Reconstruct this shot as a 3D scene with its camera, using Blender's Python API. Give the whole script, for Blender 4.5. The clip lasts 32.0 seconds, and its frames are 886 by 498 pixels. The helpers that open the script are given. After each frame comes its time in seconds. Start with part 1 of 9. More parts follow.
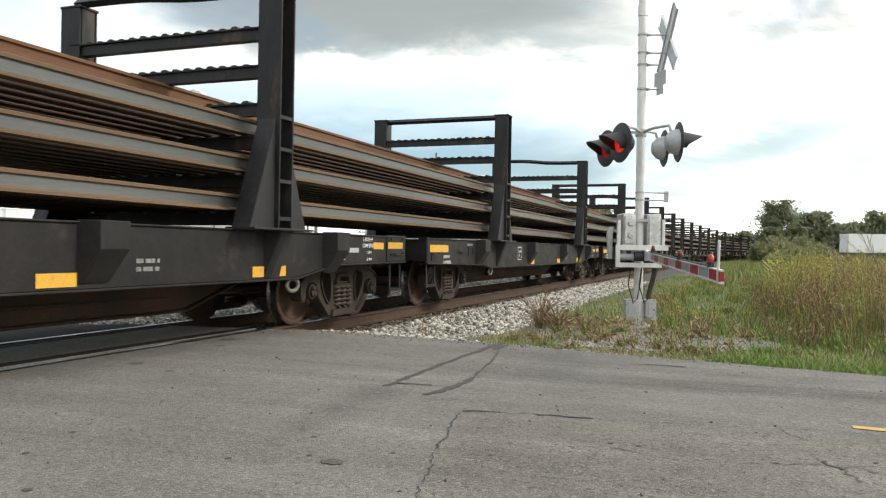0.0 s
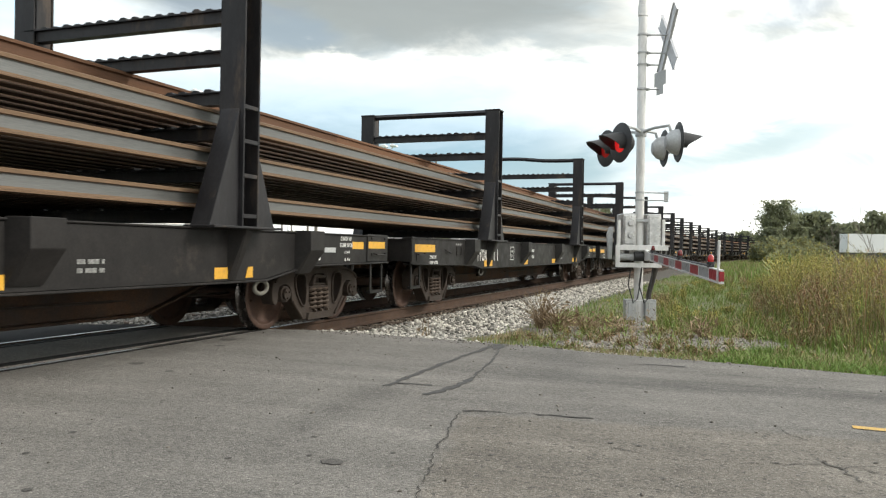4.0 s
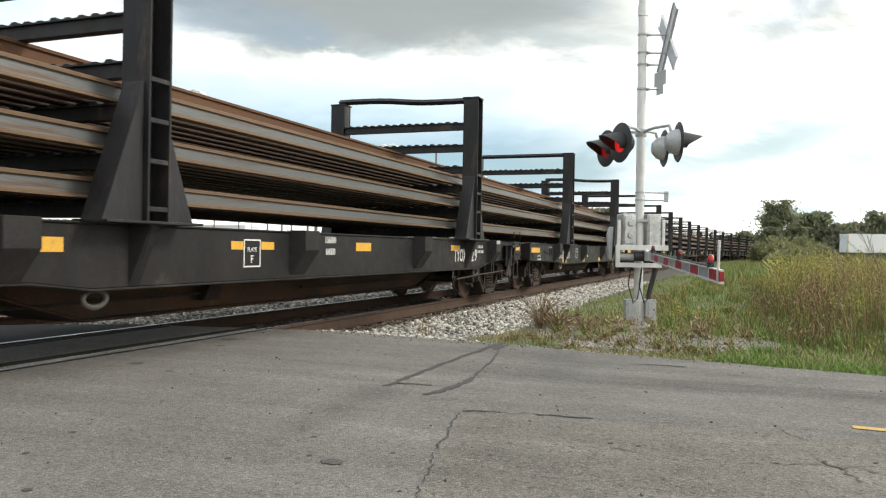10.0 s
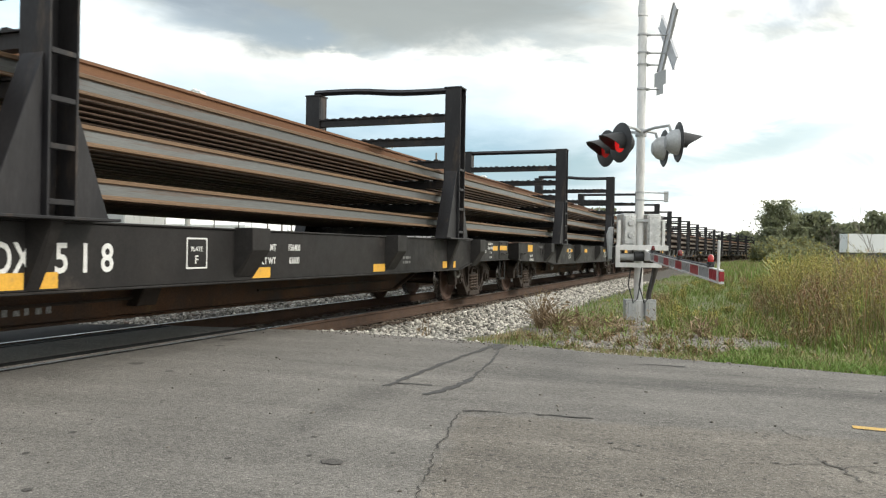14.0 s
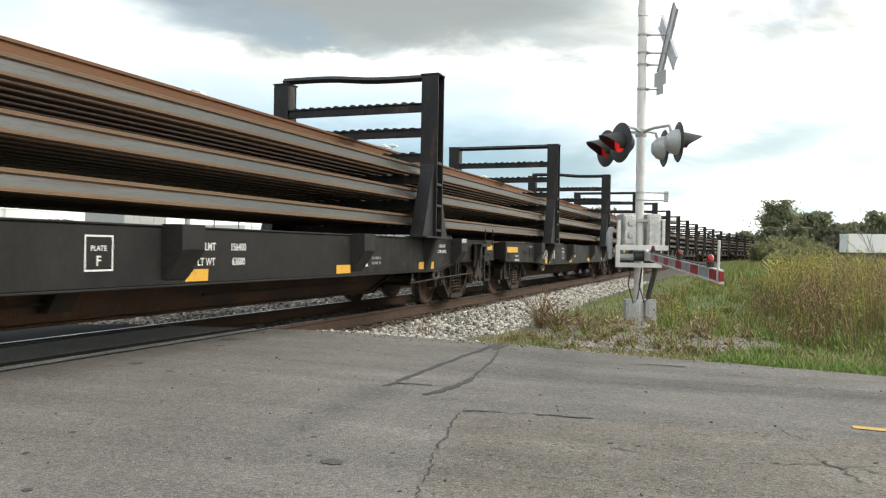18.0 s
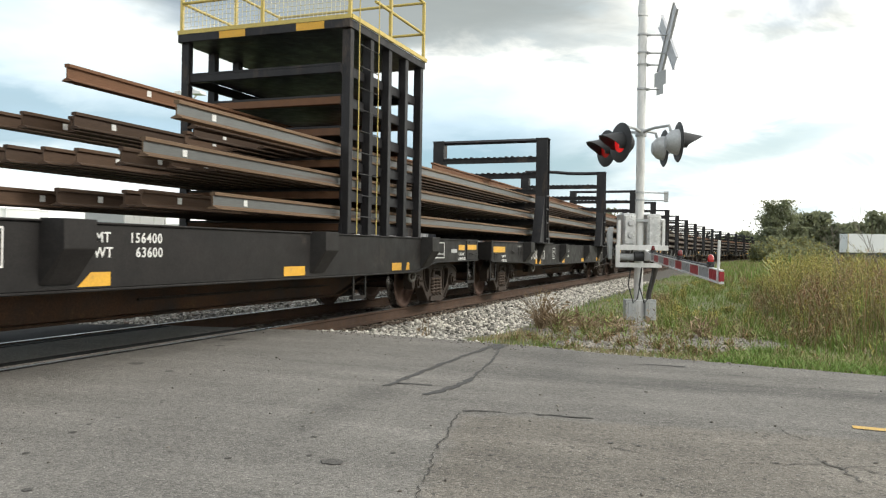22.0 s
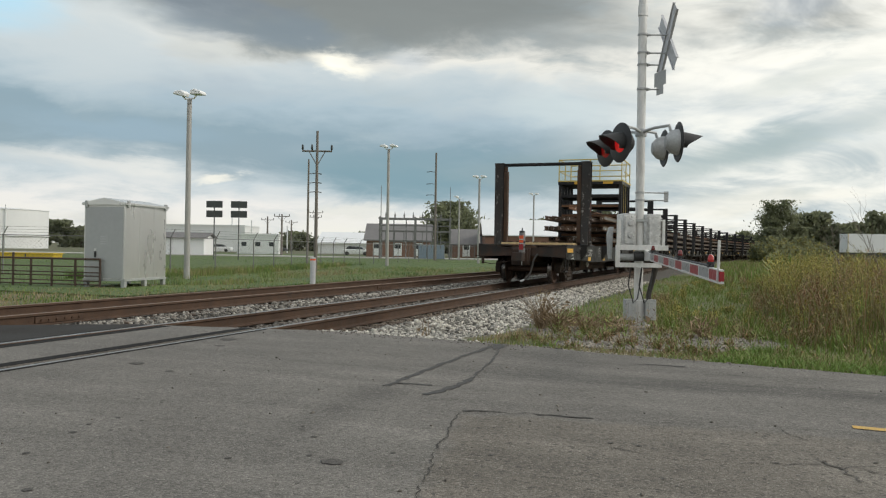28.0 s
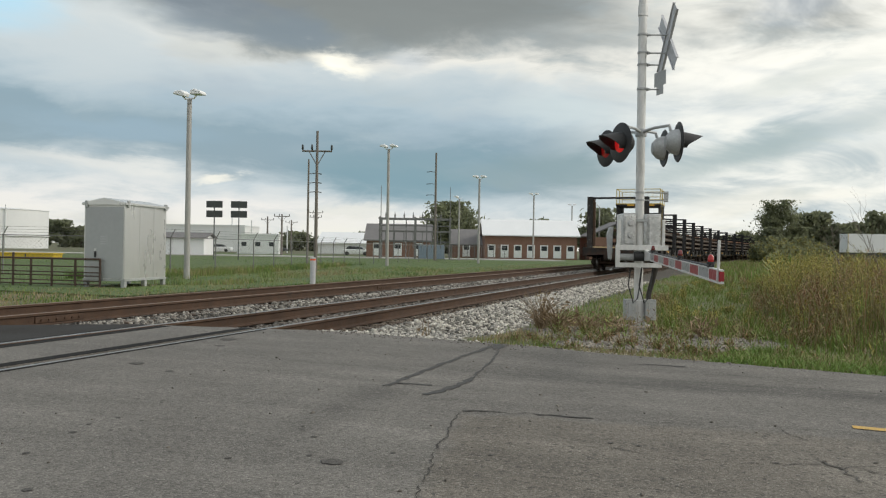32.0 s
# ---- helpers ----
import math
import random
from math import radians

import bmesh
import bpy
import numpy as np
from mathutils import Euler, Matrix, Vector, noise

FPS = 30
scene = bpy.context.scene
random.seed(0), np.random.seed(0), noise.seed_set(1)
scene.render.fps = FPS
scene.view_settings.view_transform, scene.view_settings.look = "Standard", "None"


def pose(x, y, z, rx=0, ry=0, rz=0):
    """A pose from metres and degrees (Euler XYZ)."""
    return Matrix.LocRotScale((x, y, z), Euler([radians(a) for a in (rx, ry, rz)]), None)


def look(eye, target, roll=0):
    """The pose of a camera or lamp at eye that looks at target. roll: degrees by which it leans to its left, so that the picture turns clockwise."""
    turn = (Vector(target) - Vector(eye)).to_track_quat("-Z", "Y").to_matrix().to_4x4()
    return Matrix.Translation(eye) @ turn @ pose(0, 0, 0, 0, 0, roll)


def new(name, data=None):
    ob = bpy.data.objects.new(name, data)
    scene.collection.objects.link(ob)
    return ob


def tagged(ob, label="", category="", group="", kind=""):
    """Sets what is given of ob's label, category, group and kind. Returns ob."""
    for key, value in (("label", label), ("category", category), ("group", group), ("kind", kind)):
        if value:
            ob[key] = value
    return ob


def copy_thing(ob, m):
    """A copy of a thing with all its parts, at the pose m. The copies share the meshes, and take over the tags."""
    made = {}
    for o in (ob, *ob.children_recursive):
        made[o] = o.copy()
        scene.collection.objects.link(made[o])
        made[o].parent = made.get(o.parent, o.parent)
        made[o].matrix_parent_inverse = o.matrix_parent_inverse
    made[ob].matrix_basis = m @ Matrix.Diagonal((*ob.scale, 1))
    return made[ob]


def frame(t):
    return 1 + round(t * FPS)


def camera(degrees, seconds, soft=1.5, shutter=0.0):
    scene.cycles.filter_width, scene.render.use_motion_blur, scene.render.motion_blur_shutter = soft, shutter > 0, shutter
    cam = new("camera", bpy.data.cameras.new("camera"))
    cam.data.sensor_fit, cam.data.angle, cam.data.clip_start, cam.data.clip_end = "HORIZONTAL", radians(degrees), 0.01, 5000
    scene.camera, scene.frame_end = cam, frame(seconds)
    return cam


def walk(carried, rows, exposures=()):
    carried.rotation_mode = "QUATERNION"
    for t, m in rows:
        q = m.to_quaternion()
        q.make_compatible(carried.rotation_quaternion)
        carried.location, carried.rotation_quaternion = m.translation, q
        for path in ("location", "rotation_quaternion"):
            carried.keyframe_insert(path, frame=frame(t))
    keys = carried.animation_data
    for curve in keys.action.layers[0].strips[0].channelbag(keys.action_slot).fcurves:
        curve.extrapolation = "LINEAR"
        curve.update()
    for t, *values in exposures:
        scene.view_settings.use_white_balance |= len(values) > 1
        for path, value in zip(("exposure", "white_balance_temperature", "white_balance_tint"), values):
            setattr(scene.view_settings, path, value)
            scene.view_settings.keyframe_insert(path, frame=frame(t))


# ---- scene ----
EYE = (0.0, 0.0, 1.078)
VIEW = look(EYE, (-0.3561, 0.9344, 1.0773), 0.942)
cam = camera(58.8, 32.0, soft=1.2, shutter=0.12)
walk(cam, [(0.0, VIEW), (32.0, VIEW)],
     exposures=[(0.0, 0.78), (22.0, 0.76), (23.3, 0.64), (25.0, 0.32), (26.5, 0.06), (28.0, 0.0), (32.0, 0.0)])

# ---- the track and the train's run along it ----
GAUGE = 1.507
TRACK = -6.525           # centre line of the track in use
SECOND = -10.56          # centre line of the second track
CURVE_AT, CURVE_R = 62.0, 570.0
PITCH = 18.288


def travel(t):
    q = t - 14.0
    return 4.28987 * q - 0.00208 * q * q / 2 + 0.0012067 * q ** 3 / 6


def on_track(s, centre=TRACK):
    """Place and heading (degrees) on the track at s metres along it."""
    if s <= CURVE_AT:
        return centre, s, 0.0
    r = CURVE_R - (centre - TRACK)
    a = (s - CURVE_AT) / CURVE_R
    return centre + r * (1 - math.cos(a)), CURVE_AT + r * math.sin(a), -math.degrees(a)


# ---- sky and light ----
world = bpy.data.worlds.new("world")
scene.world = world
world.use_nodes = True
SUN_ELEV, SUN_AZ = radians(34), radians(70)     # azimuth clockwise from +Y


def build_world():
    nt = world.node_tree
    nt.nodes.clear()
    N, L = nt.nodes.new, nt.links.new

    def math_node(op, a, b=None, c=None):
        n = N("ShaderNodeMath")
        n.operation = op
        for i, v in enumerate((a, b, c)):
            if v is None:
                continue
            if isinstance(v, (int, float)):
                n.inputs[i].default_value = v
            else:
                L(v, n.inputs[i])
        return n.outputs[0]

    def smooth(v, lo, hi):
        n = N("ShaderNodeMapRange")
        n.interpolation_type = "SMOOTHSTEP"
        L(v, n.inputs["Value"])
        n.inputs["From Min"].default_value, n.inputs["From Max"].default_value = lo, hi
        return n.outputs["Result"]

    def mix(f, a, b):
        n = N("ShaderNodeMix")
        n.data_type = "RGBA"
        for sock, v in ((n.inputs[0], f), (n.inputs[6], a), (n.inputs[7], b)):
            if isinstance(v, (tuple, float)):
                sock.default_value = (*v, 1) if isinstance(v, tuple) else v
            else:
                L(v, sock)
        return n.outputs[2]

    tc = N("ShaderNodeTexCoord")
    sep = N("ShaderNodeSeparateXYZ")
    L(tc.outputs["Generated"], sep.inputs[0])
    x, y, z = sep.outputs
    el = math_node("MULTIPLY", math_node("ARCSINE", z), 57.2958)          # degrees
    az = math_node("MULTIPLY", math_node("ARCTAN2", x, y), 57.2958)       # degrees, 0 along +Y
    comb = N("ShaderNodeCombineXYZ")
    L(math_node("MULTIPLY", az, 0.05), comb.inputs[0])
    L(math_node("MULTIPLY", el, 0.16), comb.inputs[1])

    def noise_tex(scale, detail, rough, off, dist=0.3):
        m = N("ShaderNodeMapping")
        m.inputs["Location"].default_value = off
        L(comb.outputs[0], m.inputs["Vector"])
        n = N("ShaderNodeTexNoise")
        n.inputs["Scale"].default_value, n.inputs["Detail"].default_value = scale, detail
        n.inputs["Roughness"].default_value, n.inputs["Distortion"].default_value = rough, dist
        L(m.outputs[0], n.inputs["Vector"])
        return n.outputs["Fac"]

    warp = noise_tex(1.1, 4, 0.55, (3.1, 0.4, 0))
    fine = noise_tex(3.2, 6, 0.6, (7.7, 2.2, 0))
    sweep = noise_tex(1.7, 5, 0.6, (1.2, 5.1, 0), 0.8)
    el2 = math_node("ADD", el, math_node("MULTIPLY", math_node("SUBTRACT", warp, 0.5), 6.0))
    el2 = math_node("ADD", el2, math_node("MULTIPLY", math_node("SUBTRACT", fine, 0.5), 3.6))
    el2 = math_node("ADD", el2, math_node("MULTIPLY", math_node("ADD", az, 24.0), 0.05))
    ramp = N("ShaderNodeValToRGB")
    e = ramp.color_ramp.elements
    stops = [(0.0, (0.93, 0.92, 0.84)), (1.6, (0.91, 0.90, 0.86)), (3.2, (0.63, 0.71, 0.74)), (5.0, (0.32, 0.43, 0.49)),
             (7.6, (0.31, 0.43, 0.50)), (9.4, (0.46, 0.58, 0.65)), (12.0, (0.66, 0.73, 0.75)), (13.4, (0.92, 0.91, 0.84)),
             (14.8, (0.42, 0.46, 0.46)), (16.5, (0.27, 0.30, 0.30)), (21.0, (0.36, 0.40, 0.42)), (30.0, (0.62, 0.68, 0.74))]
    while len(e) < len(stops):
        e.new(0.5)
    for el_, (deg, col) in zip(e, stops):
        el_.position, el_.color = deg / 30.0, (*col, 1)
    L(math_node("DIVIDE", el2, 30.0), ramp.inputs["Fac"])
    cloud = ramp.outputs["Color"]
    azw = math_node("ADD", az, math_node("MULTIPLY", math_node("SUBTRACT", warp, 0.5), 9.0))
    azw = math_node("ADD", azw, math_node("MULTIPLY", math_node("SUBTRACT", fine, 0.5), 5.0))
    elw = math_node("ADD", el, math_node("MULTIPLY", math_node("SUBTRACT", sweep, 0.5), 3.0))
    elw = math_node("ADD", elw, math_node("MULTIPLY", math_node("SUBTRACT", fine, 0.5), 2.4))

    def cloud_bank(under, az0, el0, raz, rel, col, amount, tilt=0.0, hard=0.25):
        """A soft-edged bank of cloud lying across the sky."""
        gx = math_node("DIVIDE", math_node("SUBTRACT", azw, az0), raz)
        gy = math_node("DIVIDE", math_node("SUBTRACT", math_node("SUBTRACT", elw, el0), math_node("MULTIPLY", math_node("SUBTRACT", az, az0), tilt)), rel)
        d = math_node("SQRT", math_node("ADD", math_node("MULTIPLY", gx, gx), math_node("MULTIPLY", gy, gy)))
        return mix(math_node("MULTIPLY", math_node("SUBTRACT", 1.0, smooth(d, hard, 1.15)), amount), under, col)

    # brighter cloud towards the sun's side
    bright = math_node("MULTIPLY", smooth(az, -17.0, 1.0), math_node("ADD", math_node("MULTIPLY", smooth(sweep, 0.30, 0.62), 0.75), 0.25))
    cloud = mix(math_node("MULTIPLY", bright, 0.95), cloud, (1.10, 1.09, 1.0))
    grey = math_node("MULTIPLY", smooth(fine, 0.46, 0.7), 0.30)
    cloud = mix(grey, cloud, (0.42, 0.52, 0.56))
    # paler cloud and a scrap of blue far round to the north-west
    cloud = cloud_bank(cloud, -46.0, 13.5, 9.0, 4.5, (0.66, 0.73, 0.75), 0.8)
    cloud = cloud_bank(cloud, -52.5, 15.2, 6.0, 2.6, (0.50, 0.80, 0.98), 0.85)
    cloud = cloud_bank(cloud, -37.5, 13.6, 3.6, 1.3, (0.66, 0.69, 0.66), 0.6)
    # the dark ceiling and the blue-grey belt below it
    cloud = cloud_bank(cloud, -24.0, 17.2, 15.0, 3.6, (0.26, 0.285, 0.28), 0.85, 0.05, 0.4)
    cloud = cloud_bank(cloud, -31.5, 14.6, 5.5, 2.0, (0.27, 0.31, 0.31), 0.8)
    cloud = cloud_bank(cloud, -23.5, 5.3, 10.0, 2.5, (0.24, 0.385, 0.45), 0.88, 0.03, 0.35)
    cloud = cloud_bank(cloud, -44.0, 7.6, 8.0, 1.2, (0.36, 0.50, 0.60), 0.6)
    cloud = cloud_bank(cloud, -13.0, 5.6, 5.0, 2.0, (0.29, 0.40, 0.43), 0.8)
    cloud = cloud_bank(cloud, -12.0, 10.6, 6.0, 1.8, (0.66, 0.76, 0.78), 0.7)
    # a long slanting bar of shadowed cloud on the sun's side
    cloud = cloud_bank(cloud, 1.0, 7.0, 11.0, 1.5, (0.42, 0.52, 0.53), 0.85, 0.26, 0.1)
    cloud = cloud_bank(cloud, 3.0, 11.5, 5.0, 1.2, (0.66, 0.72, 0.68), 0.5, 0.25, 0.1)
    # light strips low over the horizon
    cloud = cloud_bank(cloud, -45.0, 5.4, 9.0, 0.8, (0.90, 0.90, 0.85), 0.7, -0.03, 0.1)
    cloud = cloud_bank(cloud, -37.5, 4.9, 2.2, 0.45, (1.05, 1.02, 0.90), 0.8, 0.05)
    cloud = cloud_bank(cloud, -28.5, 2.6, 4.0, 0.8, (0.86, 0.86, 0.78), 0.6)
    cloud = cloud_bank(cloud, 2.0, 3.6, 9.0, 0.9, (1.0, 0.98, 0.88), 0.7, 0.12, 0.1)
    # a bright gap under the edge of the dark cloud
    cloud = cloud_bank(cloud, -28.2, 13.2, 3.0, 1.15, (1.25, 1.20, 1.02), 0.95, 0.05)
    cloud = cloud_bank(cloud, -22.8, 13.5, 1.8, 1.2, (0.82, 0.86, 0.86), 0.6)
    sky = N("ShaderNodeTexSky")
    sky.sky_type = "NISHITA"
    sky.sun_disc = False
    sky.sun_elevation, sky.sun_rotation = SUN_ELEV, SUN_AZ
    gain = N("ShaderNodeMix")
    gain.data_type, gain.blend_type = "RGBA", "MULTIPLY"
    gain.inputs[0].default_value = 1.0
    L(sky.outputs["Color"], gain.inputs[6])
    gain.inputs[7].default_value = (0.10, 0.10, 0.10, 1)
    blue = math_node("MULTIPLY", smooth(warp, 0.52, 0.66), 0.28)
    total = mix(blue, cloud, gain.outputs[2])
    bg = N("ShaderNodeBackground")
    L(total, bg.inputs["Color"])
    bg.inputs["Strength"].default_value = 0.95
    out = N("ShaderNodeOutputWorld")
    L(bg.outputs[0], out.inputs["Surface"])


build_world()
sun_data = bpy.data.lights.new("sun", "SUN")
sun_data.energy, sun_data.angle, sun_data.color = 1.3, radians(14), (1.0, 0.945, 0.85)
sun = new("sun", sun_data)
sd = Vector((math.sin(SUN_AZ) * math.cos(SUN_ELEV), math.cos(SUN_AZ) * math.cos(SUN_ELEV), math.sin(SUN_ELEV)))
sun.matrix_world = look(sd * 50, (0, 0, 0))


# ---- materials ----
def material(name, base, rough=0.7, metal=0.0, alt=None, scale=6.0, mixing=0.5, grain=60.0, grain_amt=0.12, bump=0.1, bump_scale=None,
             stain=None, stain_scale=1.2, stain_amt=0.0, stretch=(1, 1, 1), jitter=0.0, emit=None, rough_var=0.12, coat=0.0, island=False, mid=None, streak=None, spec=0.5):
    """Base colour varied at two scales, with stains, bump and a little chance from piece to piece."""
    m = bpy.data.materials.new(name)
    m.use_nodes = True
    nt = m.node_tree
    b = nt.nodes["Principled BSDF"]
    N, L = nt.nodes.new, nt.links.new
    tc = N("ShaderNodeTexCoord")
    mp = N("ShaderNodeMapping")
    mp.inputs["Scale"].default_value = stretch
    L(tc.outputs["Object"], mp.inputs["Vector"])

    def nz(sc, det, rgh=0.6):
        n = N("ShaderNodeTexNoise")
        n.inputs["Scale"].default_value, n.inputs["Detail"].default_value, n.inputs["Roughness"].default_value = sc, det, rgh
        L(mp.outputs[0], n.inputs["Vector"])
        return n.outputs["Fac"]

    def span(v, lo, hi, a=0.0, c=1.0):
        n = N("ShaderNodeMapRange")
        L(v, n.inputs["Value"])
        n.inputs["From Min"].default_value, n.inputs["From Max"].default_value = lo, hi
        n.inputs["To Min"].default_value, n.inputs["To Max"].default_value = a, c
        return n.outputs["Result"]

    def mixc(f, a, c, blend="MIX"):
        n = N("ShaderNodeMix")
        n.data_type, n.blend_type = "RGBA", blend
        for sock, v in ((n.inputs[0], f), (n.inputs[6], a), (n.inputs[7], c)):
            if isinstance(v, (int, float)):
                sock.default_value = v
            elif isinstance(v, tuple):
                sock.default_value = (*v, 1)
            else:
                L(v, sock)
        return n.outputs[2]

    alt = alt or tuple(min(1, c * 1.35 + 0.01) for c in base)
    col = mixc(span(nz(scale, 5), 0.5 - 0.25 / max(mixing, 0.05) * 0.5, 0.5 + 0.25 / max(mixing, 0.05) * 0.5), tuple(base), tuple(alt))
    if stain:
        col = mixc(span(nz(stain_scale, 6, 0.7), 0.62 - stain_amt * 0.3, 0.72 - stain_amt * 0.2), col, tuple(stain))
    g = nz(grain, 3)
    gv = N("ShaderNodeCombineColor")
    gg = span(g, 0.3, 0.7, 1 - grain_amt, 1 + grain_amt)
    for i in range(3):
        L(gg, gv.inputs[i])
    col = mixc(1.0, col, gv.outputs[0], "MULTIPLY")
    if mid:
        mv = N("ShaderNodeCombineColor")
        mm = span(nz(mid[0], 4, 0.7), 0.3, 0.7, 1 - mid[1], 1 + mid[1])
        for i in range(3):
            L(mm, mv.inputs[i])
        col = mixc(1.0, col, mv.outputs[0], "MULTIPLY")
    if streak:      # long soft bands, as of wheel paths
        sm = N("ShaderNodeMapping")
        sm.inputs["Scale"].default_value = streak[0]
        L(tc.outputs["Object"], sm.inputs["Vector"])
        sn = N("ShaderNodeTexNoise")
        sn.inputs["Scale"].default_value, sn.inputs["Detail"].default_value = 1.0, 4
        L(sm.outputs[0], sn.inputs["Vector"])
        sv = N("ShaderNodeCombineColor")
        ss = span(sn.outputs["Fac"], 0.32, 0.68, 1 - streak[1], 1 + streak[1])
        for i in range(3):
            L(ss, sv.inputs[i])
        col = mixc(1.0, col, sv.outputs[0], "MULTIPLY")
    if jitter or island:
        if island:
            rnd = N("ShaderNodeNewGeometry").outputs["Random Per Island"]
        else:
            rnd = N("ShaderNodeObjectInfo").outputs["Random"]
        jv = N("ShaderNodeCombineColor")
        jj = span(rnd, 0, 1, 1 - (jitter or 0.3), 1 + (jitter or 0.3))
        for i in range(3):
            L(jj, jv.inputs[i])
        col = mixc(1.0, col, jv.outputs[0], "MULTIPLY")
    L(col, b.inputs["Base Color"])
    L(span(nz(scale * 2, 4), 0.3, 0.7, max(0.03, rough - rough_var), min(1, rough + rough_var)), b.inputs["Roughness"])
    b.inputs["Metallic"].default_value = metal
    b.inputs["Specular IOR Level"].default_value = spec
    b.inputs["Coat Weight"].default_value = coat
    if bump:
        bp = N("ShaderNodeBump")
        bp.inputs["Strength"].default_value, bp.inputs["Distance"].default_value = bump, 0.01
        L(nz(bump_scale or grain, 4), bp.inputs["Height"])
        L(bp.outputs[0], b.inputs["Normal"])
    if emit:
        b.inputs["Emission Color"].default_value, b.inputs["Emission Strength"].default_value = (*emit[0], 1), emit[1]
    return m


def asphalt_material():
    """Worn road surface: single stones in the binder, an older warmer patch, wheel paths and fine dark pits."""
    m = bpy.data.materials.new("asphalt")
    m.use_nodes = True
    nt = m.node_tree
    bsdf = nt.nodes["Principled BSDF"]
    N, L = nt.nodes.new, nt.links.new
    co = N("ShaderNodeTexCoord").outputs["Object"]
    sep = N("ShaderNodeSeparateXYZ")
    L(co, sep.inputs[0])
    x, y = sep.outputs[0], sep.outputs[1]

    def val(op, a, b=None, c=None):
        n = N("ShaderNodeMath")
        n.operation = op
        for i, v in enumerate((a, b, c)):
            if v is None:
                continue
            if isinstance(v, (int, float)):
                n.inputs[i].default_value = v
            else:
                L(v, n.inputs[i])
        return n.outputs[0]

    def nz(scale, detail=4, rough=0.6, stretch=None):
        n = N("ShaderNodeTexNoise")
        n.inputs["Scale"].default_value, n.inputs["Detail"].default_value, n.inputs["Roughness"].default_value = scale, detail, rough
        if stretch:
            mp = N("ShaderNodeMapping")
            mp.inputs["Scale"].default_value = stretch
            L(co, mp.inputs["Vector"])
            L(mp.outputs[0], n.inputs["Vector"])
        else:
            L(co, n.inputs["Vector"])
        return n.outputs["Fac"]

    def cells(scale):
        n = N("ShaderNodeTexVoronoi")
        n.inputs["Scale"].default_value = scale
        L(co, n.inputs["Vector"])
        sp = N("ShaderNodeSeparateColor")
        L(n.outputs["Color"], sp.inputs[0])
        return sp.outputs[0], sp.outputs[1], n.outputs["Distance"]

    def span(v, lo, hi, a=0.0, c=1.0, smooth=False):
        n = N("ShaderNodeMapRange")
        if smooth:
            n.interpolation_type = "SMOOTHSTEP"
        L(v, n.inputs["Value"])
        n.inputs["From Min"].default_value, n.inputs["From Max"].default_value = lo, hi
        n.inputs["To Min"].default_value, n.inputs["To Max"].default_value = a, c
        return n.outputs["Result"]

    def mixc(f, a, c):
        n = N("ShaderNodeMix")
        n.data_type = "RGBA"
        for sock, v in ((n.inputs[0], f), (n.inputs[6], a), (n.inputs[7], c)):
            if isinstance(v, (int, float)):
                sock.default_value = v
            elif isinstance(v, tuple):
                sock.default_value = (*v, 1)
            else:
                L(v, sock)
        return n.outputs[2]

    def times(col, f):
        cc = N("ShaderNodeCombineColor")
        for i in range(3):
            L(f, cc.inputs[i])
        n = N("ShaderNodeMix")
        n.data_type, n.blend_type = "RGBA", "MULTIPLY"
        n.inputs[0].default_value = 1.0
        L(col, n.inputs[6])
        L(cc.outputs[0], n.inputs[7])
        return n.outputs[2]

    wob = val("MULTIPLY", val("SUBTRACT", nz(3.0, 5), 0.5), 0.30)
    # the near lane beyond the crack is older and warmer
    line = val("ADD", val("MULTIPLY", x, 0.14), val("ADD", 5.12, wob))
    left = val("ADD", val("MULTIPLY", y, -0.24), val("ADD", -0.56, wob))
    old = val("MULTIPLY", span(val("SUBTRACT", line, y), -0.05, 0.10, smooth=True), span(val("SUBTRACT", x, left), -0.04, 0.10, smooth=True))
    lane = mixc(span(nz(0.6, 4), 0.35, 0.65), (0.147, 0.137, 0.124), (0.188, 0.176, 0.159))
    worn = mixc(span(nz(1.3, 5), 0.35, 0.65), (0.140, 0.125, 0.106), (0.190, 0.171, 0.146))
    col = mixc(old, lane, worn)
    # wheel paths darkened by tyres in the far lane, fading towards the rails
    d = val("SUBTRACT", y, val("ADD", val("MULTIPLY", x, 0.07), val("ADD", 6.72, val("MULTIPLY", wob, 0.7))))
    band = val("SUBTRACT", 1.0, span(val("ABSOLUTE", d), 0.06, 0.46, smooth=True))
    band = val("MULTIPLY", band, span(x, -3.2, 0.0, 0.25, 1.0, True))
    band = val("MULTIPLY", band, span(nz(2.2, 5, 0.65, (0.35, 2.2, 1)), 0.3, 0.6, 0.3, 1.0))
    col = mixc(val("MULTIPLY", band, 0.62), col, (0.062, 0.059, 0.056))
    # an old paving joint running on from the tar seam
    jd = val("ADD", x, val("ADD", val("MULTIPLY", y, 0.075), val("ADD", 2.14, val("MULTIPLY", wob, 0.8))))
    joint = val("MULTIPLY", val("SUBTRACT", 1.0, span(val("ABSOLUTE", jd), 0.02, 0.30, smooth=True)), val("MULTIPLY", span(y, 5.3, 6.0, 1.0, 0.0, True), span(y, 2.9, 4.6, 0.0, 1.0, True)))
    col = mixc(val("MULTIPLY", joint, 0.36), col, (0.075, 0.071, 0.066))
    # streaks along the road
    col = times(col, span(nz(1.0, 6, 0.7, (0.35, 2.2, 1)), 0.3, 0.7, 0.78, 1.20))
    # stones in the binder at two sizes, a few of them bright
    r1, r2, dist = cells(120)
    s1, s2, dist2 = cells(55)
